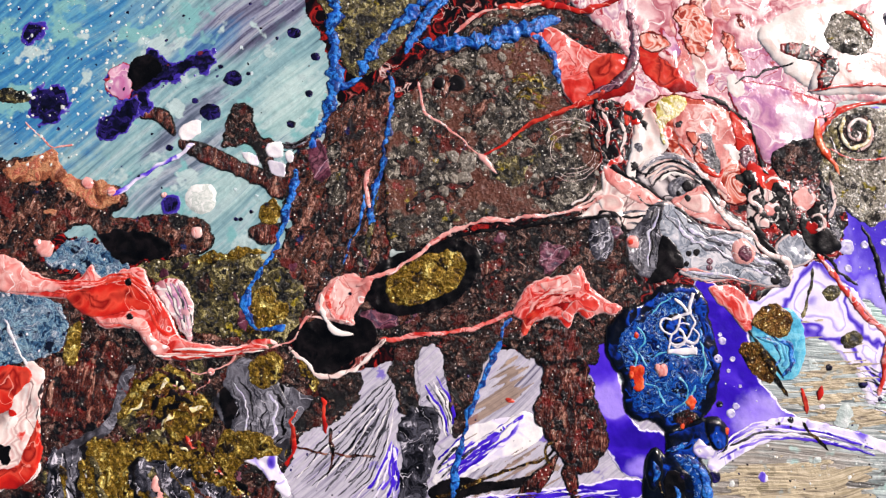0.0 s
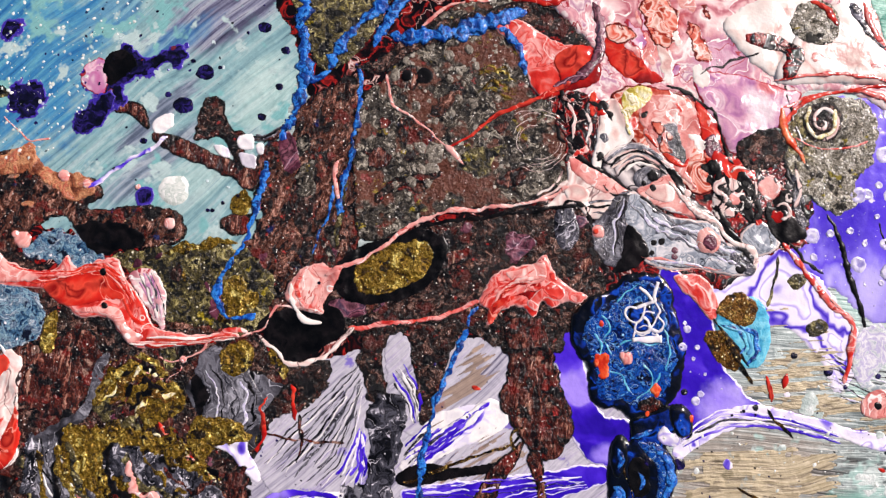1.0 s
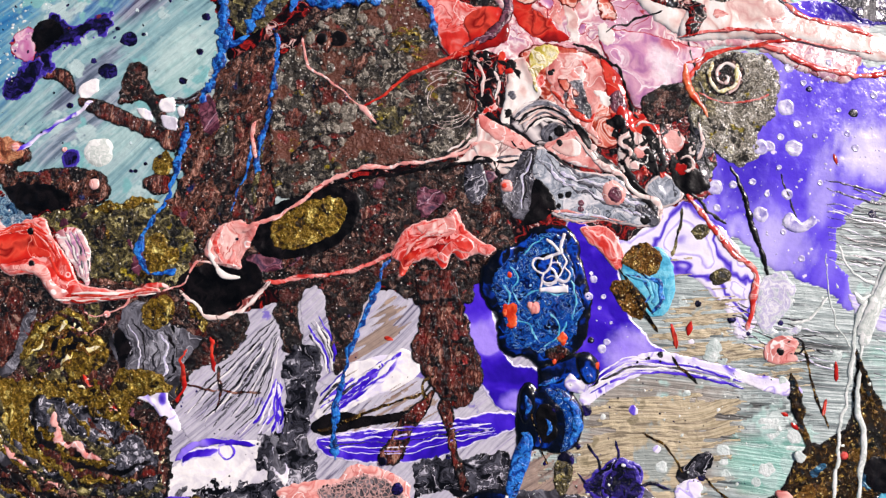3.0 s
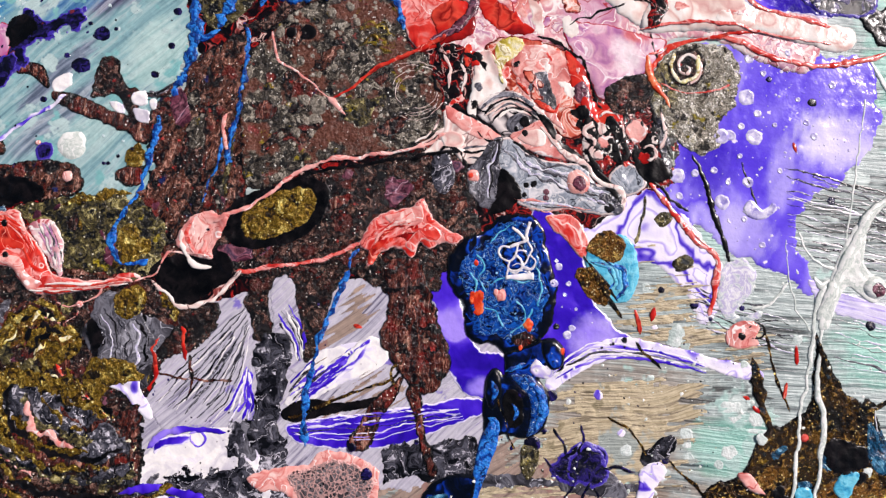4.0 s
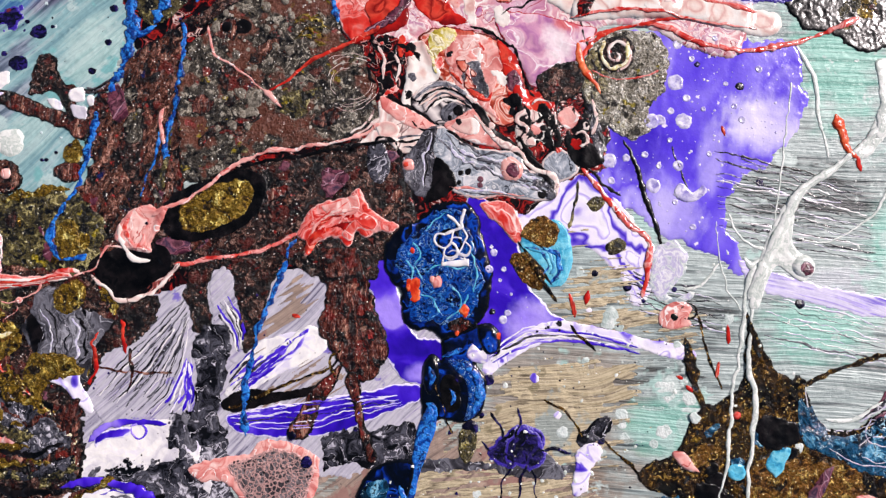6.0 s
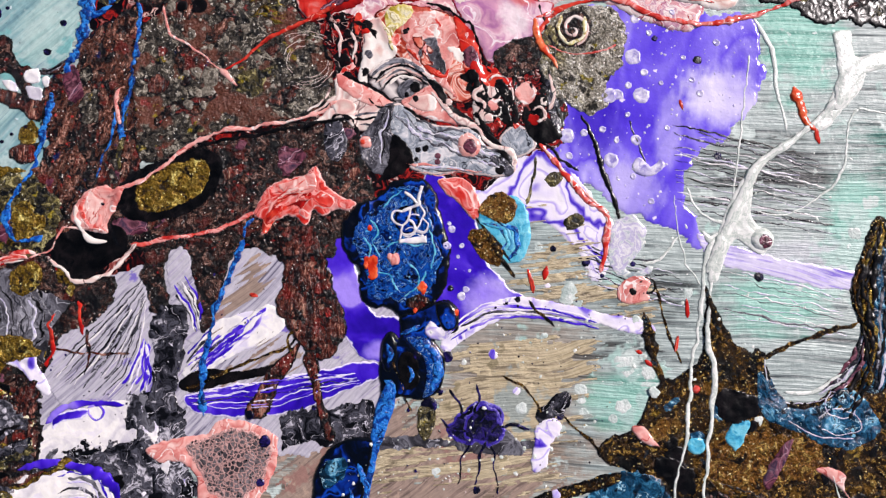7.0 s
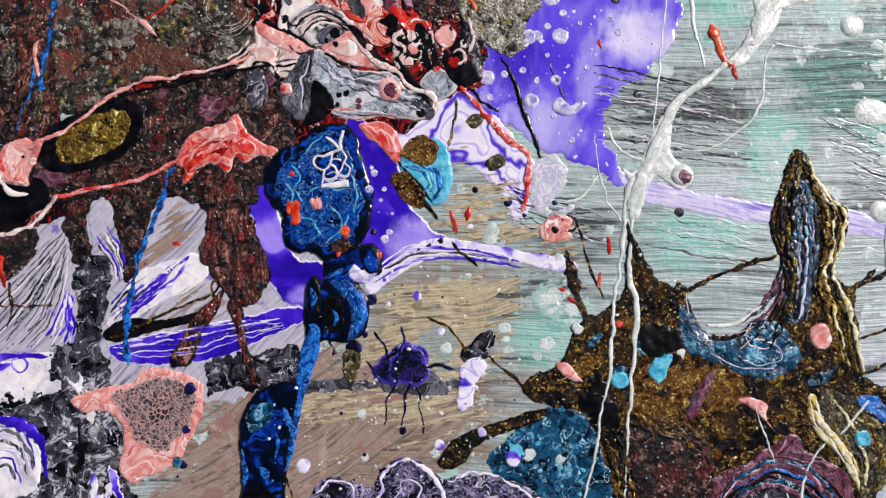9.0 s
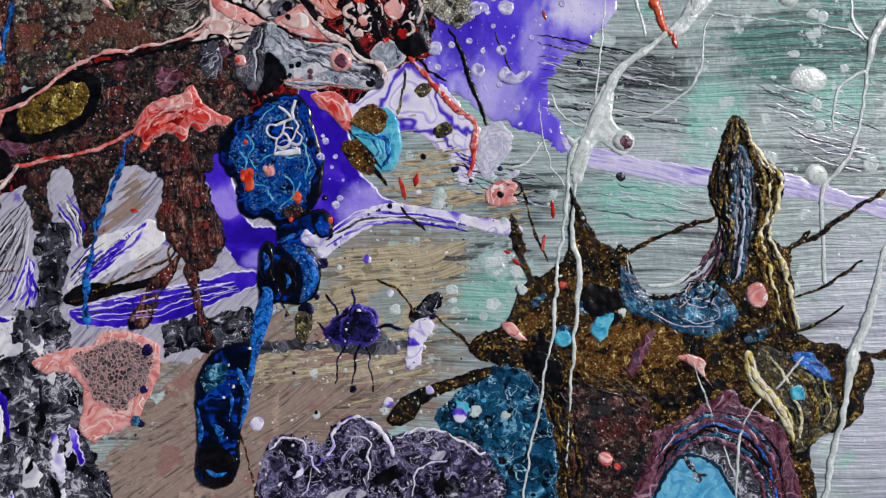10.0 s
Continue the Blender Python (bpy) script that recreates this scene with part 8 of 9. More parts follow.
# bristle marks left in the grey ground
for first, last, mats, count, seed in (([(89.4, 17.6), (110.0, 10.7), (128.8, 4.0)], [(87.9, -6.0), (106.9, -10.9), (130.4, -17.2)], (BLACK, NIGHT, FROST, NIGHT, WHITE), 24, 41), ([(149.3, -1.9), (164.3, -9.7), (183.9, -18.9)], [(155.3, -24.4), (165.7, -29.9), (180.8, -35.9)], (NIGHT, FROST, BLACK, FROST), 16, 42), ([(59.0, -14.1), (69.8, -18.8), (85.7, -22.4)], [(59.4, -24.1), (71.8, -28.9), (88.0, -34.5)], (NIGHT, BLACK, FROST), 12, 43), ([(98.4, -24.0), (112.3, -29.0), (129.2, -35.2)], [(96.6, -36.9), (110.5, -41.0), (129.1, -45.8)], (FROST, WHITE, SMOKE), 10, 44)):
    flow(painted_ground, first, last, mats, count, 0.45, "bristle_mark", seed, 0.8, 0.8, 0.08, 0.6)

# white branching form on the grey strokes
nerve = strand("white_branching_paint", [(93.8, -25.0, 3.0), (97.7, -18.0, 4.5), (102.4, -10.3, 5.5), (106.7, -3.2, 5.0), (110.6, 3.0, 3.4), (117.9, 7.6, 2.8), (126.0, 12.2, 2.6), (132.6, 17.4, 3.4), (139.4, 23.4, 4.0), (145.4, 29.6, 3)], MILK, "white raised paint shaped like a branching nerve", 3, 0.15, 0.5, flat=0.33)
for pts in (
    [(103.7, -10.4, 3.5), (107.1, -15.0, 4.5), (109.8, -19.0, 3.0)],
    [(109.6, -9.3, 0.7), (118.4, -10.6, 1.0), (126.4, -7.1, 1.6), (134.5, -0.3, 2.0), (137.7, 11.6, 1.4), (141.7, 17.1, 1.8)],
    [(141.2, 17.1, 1.6), (152.1, 14.5, 0.9), (166.5, 11.3, 0.8), (179.1, 7.7, 1.0), (183.4, 4.0, 1.6)],
    [(98.3, -13.9, 4.5), (93.6, -21.7, 2.8), (90.6, -36.1, 2.2), (86.4, -50.2, 2.4), (82.2, -68.8, 1.6), (76.1, -86.8, 1.3), (69.9, -106.0, 1.1), (64.6, -126.4, 1.1)],
    [(100.4, -16.7, 3.0), (94.6, -28.4, 2.2), (91.3, -42.7, 3.0), (92.3, -49.3, 3.4), (89.7, -63.4, 1.4), (86.3, -78.7, 1.1), (82.5, -98.4, 0.8), (77.5, -127.9, 0.8)],
):
    strand("branch", [(x, y, 0.62 * w) for x, y, w in pts], MILK, "", 1.5, 0.2, 0.6, parent=nerve, flat=0.3)
for pts in (
    [(100.3, -11.7, 2.5), (95.7, -9.4, 1.4), (92.6, -5.7, 1.2), (90.7, -0.4, 0.8)],
    [(93.5, -13.3, 2.6), (95.5, -16.1, 4.0), (99.1, -14.0, 3.5)],
    [(103.0, -6.2, 1.0), (106.8, 8.6, 1.3), (110.9, 25.3, 1.3), (113.3, 35.5, 1.2)],
    [(91.4, -28.0, 1.0), (88.3, -21.0, 1.0), (87.0, -12.5, 0.7), (87.6, -2.5, 0.6)],
    [(86.8, -14.2, 1.6), (81.1, -20.1, 2.0), (76.1, -21.1, 1.4)],
):
    strand("branch", [(x, y, 0.62 * w) for x, y, w in pts], MILK, "", 1.5, 0.2, 0.6, parent=nerve, flat=0.3)
patch("branch_body", [(93.6, -26.3), (96.5, -17.4), (100.7, -8.4), (104.5, -2.6), (108.0, 1.3), (109.5, -1.9), (107.9, -8.5), (108.7, -12.2), (111.8, -15.6), (111.9, -19.3), (108.7, -21.2), (105.5, -18.5), (102.5, -16.5), (99.3, -20.7), (96.4, -27.0)], MILK, "", 0.35, 1.6, 0.3, parent=nerve)
patch("branch_body", [(127.6, 11.5), (131.8, 17.5), (138.3, 27.0), (145.7, 31.3), (143.2, 22.9), (136.7, 16.8), (132.2, 12.6)], MILK, "", 0.3, 1.4, 0.4, parent=nerve)
patch("branch_body", [(134.1, 18.6), (137.0, 27.3), (137.8, 35.5), (137.6, 39.7), (142.4, 39.7), (142.9, 32.5), (149.3, 33.0), (160.9, 35.6), (161.7, 30.6), (150.1, 28.0), (143.8, 26.3), (139.5, 20.5), (136.1, 17.2)], MILK, "", 0.3, 1.4, 0.5, parent=nerve)
for pts in (
    [(116.0, 46.7, 1.4), (119.9, 35.7, 1.6), (119.8, 24.2, 1.4), (121.0, 12.8, 0.8)],
    [(197.5, 17.7, 3), (187.2, 5.3, 3.2), (183.5, -2.8, 2.6), (179.4, -15.8, 1.3), (173.9, -28.4, 1.4), (168.5, -33.5, 1.8), (163.5, -38.6, 2.0), (161.5, -52.9, 1.8), (159.7, -64.7, 2.2)],
    [(182.4, 21.4, 1.2), (181.4, 9.4, 1.3), (184.9, 3.5, 1.4)],
    [(182.5, -5.2, 1.4), (174.5, -8.4, 1.2), (170.8, -16.3, 0.9), (170.1, -22.1, 0.7)],
    [(179.0, -55.1, 2), (168.5, -77.7, 3.0), (163.0, -86.4, 4.5), (157.9, -101.3, 3.2), (152.5, -114.3, 2.6), (146.1, -133.1, 3)],
):
    strand("white_string", pts, MILK, "thin milky white paint string", 1.2, 0.2, 0.4, group="white strings")
for pts in (
    [(150.1, -83.3, 0.7), (140.8, -91.5, 0.9)],
    [(136.6, -93.3, 1.0), (129.8, -101.0, 0.9), (125.0, -118.6, 0.9)],
    [(119.6, -81.2, 0.5), (122.6, -97.0, 0.6), (126.1, -114.2, 0.6)],
    [(110.3, -58.7, 1.4), (114.3, -59.2, 1.8), (119.1, -59.0, 1.2), (126.1, -55.0, 0.8)],
):
    strand("white_string", pts, MILK, "thin milky white paint string", 1.2, 0.2, 0.4, group="white strings")
for pts, w in (
    ([(103.6, -49.9), (111.3, -47.1), (121.4, -44.4), (132.7, -42.1)], 1.5),
    ([(151.3, -53.3), (160.6, -50.4), (169.5, -45.5), (181.8, -40.0)], 1.8),
    ([(150.6, -66.8), (157.9, -65.6), (171.8, -59.4)], 1.1),
    ([(149.6, -77.0), (156.4, -74.6), (164.2, -70.9)], 1.1),
    ([(159.5, -83.7), (168.7, -85.2), (183.9, -88.2)], 3.0),
    ([(59.4, -69.5), (55.1, -65.5), (50.2, -60.1)], 1.3),
    ([(75.2, -33.9), (75.9, -40.8), (76.9, -49.0), (78.2, -54.0)], 3.2),
    ([(79.0, -26.4), (81.1, -38.2), (82.7, -46.5), (83.3, -49.0)], 1.0),
):
    strand("dark_twig", pts, BRONZE, "dark bronze brown paint twig", w, 0.5, 0.6, group="dark twigs")
for pts, w in (
    ([(93.0, -28.2), (94.0, -38.1), (96.3, -44.9)], 1.6),
    ([(34.8, -48.0), (39.9, -50.9), (44.6, -58.4)], 0.8),
    ([(44.2, -27.9), (47.0, -32.0), (50.5, -35.7)], 1.1),
    ([(34.1, -8.6), (37.5, -15.1), (40.9, -21.5)], 1.6),
    ([(-7.4, -85.3), (-6.0, -92.4), (-4.5, -104.7)], 0.8),
    ([(9.1, -55.1), (8.0, -50.2), (5.7, -40.3)], 0.7),
    ([(-52.1, -44.0), (-40.9, -40.1), (-25.0, -35.3), (-20.9, -32.5)], 1.2),
    ([(-22.0, -37.8), (-23.3, -33.1), (-20.0, -30.2)], 1.4),
):
    strand("dark_twig", pts, BRONZE, "dark bronze brown paint twig", w, 0.5, 0.6, group="dark twigs")
for pts, w in (([(29.6, -57.6), (23.1, -66.3), (20.1, -75.4)], 0.9), ([(28.9, -64.7), (26.2, -71.4), (24.6, -77.5)], 1.1), ([(30.1, -64.8), (30.4, -71.9), (30.8, -79.0)], 0.9), ([(32.4, -61.1), (37.2, -61.4), (41.1, -62.5)], 1.4),
               ([(26.5, -57.2), (27.8, -52.6), (27.7, -49.4)], 1.4), ([(24.4, -61.7), (20.4, -61.3), (16.8, -57.7)], 1.0), ([(23.3, -57.2), (21.3, -52.5), (20.0, -50.2)], 1.2)):
    strand("violet_ray", pts, INDIGO, "thin violet paint ray", w * 0.8, 0.6, 0.9, group="violet rays")
strand("red_dash", [(124.7, 25.3, 3), (126.2, 16.5, 3.4), (128.5, 11.9, 2.6)], ORANGE, "bright orange red paint dash", 3)
strand("red_dash", [(128.6, 12.7, 1.4), (129.6, 8.3, 1.6)], RED, "small red paint dash", 1.5)
for pts, w in (([(44.6, -19.4), (45.4, -23.4), (45.6, -26.2)], 2.0), ([(50.0, -19.0), (48.7, -22.8)], 2.0), ([(87.2, -31.3), (86.9, -36.7)], 1.8), ([(83.8, -41.1), (82.3, -45.5)], 1.4), ([(71.7, -44.1), (73.5, -45.0)], 1.6), ([(74.0, -46.9), (75.8, -48.9)], 2.0), ([(92.2, 24.5), (92.6, 21.5)], 1.5),
               ([(-32.9, -19.3), (-30.6, -20.2)], 2.0)):
    strand("red_fleck", pts, RED, "small red paint fleck", w, 0.3, 0.2, group="red flecks")

strand("orange_edge", [(53.5, 51.9, 2), (54.4, 44.7, 3.4), (57.5, 39.0, 2.4), (58.8, 36.3, 1)], ORANGE, "orange red edge of the silver disc", 3)
strand("yellow_ring", [(61.2, 52.3, 2), (60.1, 46.8, 1.6), (62.5, 43.5, 1.6), (66.8, 45.6, 1.4), (67.7, 51.1, 2)], YELLOW, "pale yellow ring", 1.5, parent=silver_disc)
strand("red_arc", [(63.6, 80.9, 2), (68.0, 78.3, 2.6), (69.9, 73.5, 2)], RED, "red arc on a glitter lump", 2)
strand("pink_edge", [(77.6, 80.4, 2), (80.0, 73.0, 2.2), (82.2, 67.2, 1.8), (90.9, 61.6, 1.4), (105.7, 56.6, 1.4)], ROSE, "pink edge beside mint and violet paint", 2)
strand("dark_edge", [(74.9, 80.6, 3), (77.8, 73.1, 3), (80.8, 68.1, 2), (88.0, 62.9, 1.2)], NIGHT, "grey edge along ivory paint", 2)
strand("pink_line", [(52.3, 59.9, 1), (66.2, 60.8, 1.2), (78.4, 59.0, 1.6), (93.3, 54.6, 1.2), (105.2, 51.6, 1)], ROSE, "thin rose line in ivory paint", 1, flat=0.15)

# lace and orange islands on the blue drop
for pts, w in (([(17.5, 6.4), (16.2, 2.9), (16.4, 1.3), (13.8, 0.4), (11.5, -0.4)], 1.1), ([(12.5, 5.1), (14.3, 3.5), (15.7, 1.5)], 0.9), ([(16.4, 1.3), (17.6, -1.2), (16.9, -2.7), (18.3, -4.7), (17.0, -6.8), (14.6, -6.0)], 1.0), ([(11.5, -0.4), (9.4, 0.0), (8.4, -1.5), (9.4, -3.5), (11.2, -4.2), (12.9, -2.8), (13.8, 0.4)], 0.9),
               ([(11.2, -4.2), (10.8, -6.1), (12.3, -6.9), (14.6, -6.0), (14.1, -3.8), (12.9, -2.8)], 0.8), ([(14.6, -6.0), (15.9, -4.6), (16.9, -2.7)], 0.7), ([(12.7, -1.8), (14.3, -1.3), (16.1, -1.7)], 0.6), ([(11.8, -5.6), (13.4, -5.0), (14.6, -5.7)], 0.5), ([(11.0, -7.1), (12.6, -7.8), (14.2, -7.0), (16.0, -7.7)], 0.6), ([(9.8, -8.6), (12.8, -8.6), (17.5, -8.8)], 2.2), ([(16.1, -7.4), (17.1, -8.4)], 1.4), ([(10.8, -6.4), (10.2, -8.0)], 0.9)):
    strand("lace_thread", pts, WHITE, "white lace thread", w, 0.3, 0.2, parent=drop_body, taper=False)
drop("island", [(0.1, -14.3, 1.6), (15.3, -21.8, 3.0), (12.7, -27.9, 1.4), (23.9, -29.5, 1.4), (2.0, -4.1, 1.4)], ORANGE, "orange paint island", 2, 0.35, 1.5, ragged=0.5, parent=drop_body)
drop("island", [(8.3, -13.5, 2.8), (6.9, -12.6, 1.6)], BLUSH, "pale pink paint island", 3, 0.4, 1.3, ragged=0.5, parent=drop_body)
# muzzle details
drop("muzzle_hole", [(14.2, 16.0, 2.6), (17.2, 16.9, 2.0), (16.6, 14.2, 1.8), (19.7, 17.0, 2.8), (39.8, 9.1, 3.2)], BLACK, "round black hole in grey paint", 2, 0.05, parent=muzzle)
drop("brown_spot", [(22.7, 14.6, 1.9), (22.5, 13.0, 1.9)], MAROON, "small maroon spot in grey paint", 2, 0.2, parent=muzzle)
eye, = drop("eye_spot", [(31.7, 16.9, 6.6)], BLUSH, "cream ringed eye-like spot", 6, 0.6, 1.05, parent=muzzle)
drop("eye_core", [(32.1, 16.4, 4.4)], MAROON, "maroon core of the eye-like spot", 4, 0.35, parent=eye)
drop("coral_spot", [(2.5, 20.5, 4.0)], BLUSH, "coral pink spot in grey paint", 4, 0.4)
drop("coral_spot", [(2.0, 20.5, 1.6)], RED, "red core of a coral spot", 4, 0.3)
drop("muzzle_hole", [(38.6, 11.6, 3.6), (41.3, 11.4, 4.2), (42.0, 8.8, 3.6)], NIGHT, "dark marbled hole in grey paint", 2, 0.06, parent=muzzle)
drop("cell_hole", [(40.5, 30.5, 2.6), (42.7, 31.8, 2.4), (44.1, 29.4, 2.6), (41.7, 28.0, 2.2), (45.0, 27.4, 2.2), (42.8, 25.9, 2.6), (40.6, 26.1, 2.0), (44.8, 30.7, 1.8), (45.3, 24.8, 1.8)], BLACK, "small black cell in pale paint", 2, 0.05, parent=cells)
drop("cell_ring", [(39.4, 31.7, 4.0), (37.9, 24.1, 3.0), (27.1, 29.8, 2.2)], CREAM, "small cream paint bead", 2, 0.2, group="cream beads")
drop("cell_hole", [(-3.2, 55.2, 3), (-1.4, 57.7, 2.4), (-5.0, 52.0, 2.2), (-0.0, 52.8, 2.4), (5.8, 54.6, 3.4)], BLACK, "small black cell in red paint", 2, 0.05, group="black cells")
strand("swirl", [(64.5, 48.2, 0.8), (65.5, 47.0, 1.2), (64.3, 45.7, 1.2), (62.5, 46.7, 1.2), (62.5, 49.4, 1.3), (64.8, 51.2, 1.3), (67.5, 50.2, 1.3), (68.5, 47.3, 1.2), (66.9, 44.0, 1.0), (64.0, 42.9, 0.8)], CREAM, "cream swirl in silver glitter", 1.2, parent=silver_disc)
strand("swirl", [(56.8, 43.4), (61.5, 41.4), (69.4, 40.0), (76.0, 42.1)], ROSE, "thin pink line over silver glitter", 0.7, parent=silver_disc)

# ridged runs of gold, black and red paint, as if combed
RUNS = random.Random(5)
for k in range(26):
    cx, cy, r = -105.7, -32.9, 6.0 + 1.6 * k
    a0, a1 = 185 + RUNS.uniform(-20, 25), 262 + RUNS.uniform(-25, 40)
    arc = [(cx + 1.3 * (r + RUNS.uniform(-1, 1)) * math.cos(radians(a)), cy + (r + RUNS.uniform(-1, 1)) * math.sin(radians(a))) for a in np.linspace(a0, a1, 6)]
    strand("combed_ridge", arc, (GOLD, BLACK, RUST, GOLD, NIGHT, OLIVE, BLUSH)[k % 7], "curved ridge of gold and dark paint", RUNS.uniform(1.2, 3.4), 0.9, 1.6, group="combed ridges", flat=0.3)
for k in range(9):
    a = RUNS.uniform(0, 6.28)
    cx, cy = -12.7, 45.8
    arc = [(cx + (5 + k * 0.6) * math.cos(a + b), cy + (4 + k * 0.6) * math.sin(a + b)) for b in (0, 0.4, 0.8, 1.2, 1.6)]
    strand("fine_hair", arc, CREAM, "fine pale paint hair on dark crust", 0.22, 0.4, 0.6, parent=silver_crust)
for pts, w in (([(16.1, -95.0), (19.1, -88.5), (26.5, -85.8), (32.7, -90.1), (33.1, -97.1)], 3.0), ([(20.3, -97.0), (24.1, -91.1), (28.0, -93.4), (26.0, -102.3)], 2.0), ([(35.4, -91.2), (44.8, -91.5), (55.2, -96.6), (59.6, -98.7)], 2.0), ([(0.7, -91.6), (4.2, -88.2), (10.2, -91.2), (12.5, -99.2)], 2.0), ([(8.8, -104.8), (12.8, -96.2), (17.8, -93.7)], 1.6), ([(38.1, -108.3), (41.3, -101.1), (48.6, -98.9)], 1.6)):
    strand("lilac_swirl", pts, LILAC, "", w * 0.4, 0.8, 1.6, parent=net, flat=0.15)
flow(pale_field, [(-90.0, -37.2), (-81.6, -28.8), (-73.5, -22.3), (-62.8, -12.7)], [(-74.0, -44.2), (-67.9, -38.5), (-64.5, -30.6), (-61.9, -19.9)], (SMOKE, PALE, NIGHT, WHITE, SMOKE, NIGHT), 22, 0.55, "grey_streak", 12, 0.6, 0.6, 0.12)
flow(pale_field, [(-71.7, -43.8), (-67.3, -38.5), (-64.6, -33.7), (-63.3, -29.1)], [(-62.7, -43.8), (-61.6, -40.1), (-62.0, -35.4), (-62.1, -30.8)], (VIOLET, WHITE, VIOLET, LILAC), 9, 0.9, "violet_streak", 13, 0.6, 0.6, 0.12)
flow(pale_field, [(-54.5, -15.6), (-52.4, -19.7), (-50.0, -23.7), (-48.6, -28.5)], [(-50.9, -12.7), (-47.6, -18.4), (-46.5, -23.1), (-47.3, -27.8)], (NIGHT, WHITE, VIOLET, SMOKE, WHITE), 8, 0.8, "grey_streak", 14, 0.6, 0.6, 0.12)
flow(violet_run, [(-52.1, -45.5), (-41.1, -44.6), (-28.5, -43.5), (-16.0, -43.0), (-5.2, -44.1)], [(-50.6, -48.6), (-38.2, -50.3), (-25.7, -50.1), (-14.7, -47.7), (-3.8, -46.2)], (LILAC, VIOLET, LAVENDER, VIOLET, NIGHT), 8, 0.55, "pale_streak", 15, 0.6, 0.6, 0.12)
flow(white_run, [(21.1, -35.0), (26.1, -30.7), (33.3, -28.0), (47.1, -29.9), (62.1, -35.2)], [(21.7, -37.0), (27.3, -34.3), (34.5, -32.3), (46.9, -32.7), (62.6, -37.5)], (LILAC, VIOLET, WHITE, SMOKE, WHITE), 7, 0.7, "violet_streak", 16, 0.5, 0.4, 0.1)
# ---- drops ----
drop("white_drop", [(-112.2, 36.4, 9.0)], MILK, "round white paint drop on aqua paint", 9, 0.5, ragged=0.15)
drop("white_drop", [(165.5, -5.6, 11)], MILK, "oval white paint drop on green strokes", 9, 0.35, 0.75, -10, ragged=0.12)
drop("white_drop", [(162.8, -33.6, 7.0), (163.8, 19.9, 7)], MILK, "round white paint drop on a string", 7, 0.6, ragged=0.12)
eyeball, = drop("eyeball_drop", [(109.8, -17.0, 6.5)], MILK, "white round paint drop like an eyeball", 6.5, 0.8, ragged=0.08)
drop("eyeball_core", [(110.1, -17.4, 3.9)], MAROON, "maroon core", 4, 0.25, 1.2, parent=eyeball)
drop("black_drop", [(-109.4, 60.1, 5.2), (-103.2, 69.2, 4.6), (-80.7, 74.4, 2.6), (-82.7, 64.2, 2.0), (-87.6, 55.8, 2.4), (-86.4, 81.2, 3.6), (-72.8, 9.6, 1), (-120.5, 50.5, 2), (-113.5, 63.3, 1.8), (-106.5, 72.5, 1.4), (-98.9, 70.3, 1.2), (-94.6, 34.2, 1.0), (-98.7, 32.4, 1.2), (-101.7, 30.5, 1.2), (-102.9, 30.6, 1.2)], INDIGO, "dark paint drop on aqua strokes", 2, 0.2, 1.2, 70, group="dark drops")
drop("black_drop", [(52.3, -14.4, 2.0), (61.0, -19.0, 2.4), (73.7, -20.5, 1.6), (107.6, -27.2, 2.8), (100.8, 7.4, 2.4), (98.5, 35.5, 2.8), (87.3, 42.9, 2), (14.3, -53.7, 4.5), (64.9, -23.0, 1.4), (38.0, -28.3, 1.0), (41.0, -29.3, 0.8), (34.8, -29.2, 0.8), (17.6, -50.8, 1.8), (8.8, -54.8, 1.6)], INDIGO, "dark paint drop on pale paint", 2, 0.2, group="dark drops")
drop("black_drop", [(20.5, -41.3, 3.4), (12.2, -40.2, 2.6), (41.1, -27.5, 1.6), (22.9, -22.8, 2.0), (14.2, -82.5, 1.2), (25.1, -77.5, 2.2), (9.1, -70.9, 1), (-17.1, -51.9, 1.6), (-34.6, -79.7, 2.2), (-36.4, -82.6, 0.8), (-33.0, -70.5, 2.4), (-31.1, -59.8, 3.6), (-34.8, -52.2, 2.6), (49.4, -60.0, 2.4)], INDIGO, "small dark paint drop", 2, 0.2, group="dark drops")
drop("milk_spot", [(55.2, -27.1, 6), (57.3, -29.5, 4), (68.6, -48.1, 6.5), (74.4, -50.4, 4.5), (66.7, -58.9, 4.5), (56.0, -59.8, 3.5), (47.2, -38.6, 3), (39.4, -56.6, 3.5), (55.6, -56.0, 3), (48.3, -13.4, 2.8), (72.9, -35.8, 2.5), (75.4, -55.7, 3)], SPOT, "thin pale paint spot on brushed ground", 4, 0.05, ragged=0.5, group="pale spots")
drop("milk_spot", [(135.3, -17.7, 4.5), (151.2, -15.6, 4), (166.1, -19.4, 4), (166.3, -13.4, 3.4), (150.9, -27.1, 5), (157.6, -44.4, 5), (176.2, -3.6, 3), (170.2, 13.4, 4), (172.5, 12.3, 4), (57.9, -87.7, 4.4), (66.3, -89.5, 3.6), (14.2, -83.2, 2.4), (14.6, -71.6, 3), (178.4, -32.2, 5), (162.5, 2.4, 4.5), (63.5, -61.8, 3), (55.8, -53.6, 4), (102.1, -65.7, 3), (87.9, -30.0, 3)], SPOT, "thin pale paint spot on brushed ground", 4, 0.05, ragged=0.45, group="pale spots")
drop("milk_spot", [(53.9, -88.0, 4.4), (34.5, -82.1, 3), (33.0, -42.0, 3), (49.6, -24.5, 2), (38.3, -52.3, 2.4), (-2.5, -83.6, 4), (46.2, -80.1, 2.4)], LILAC, "pale lilac paint spot on tan strokes", 4, 0.12, ragged=0.3, group="pale spots")
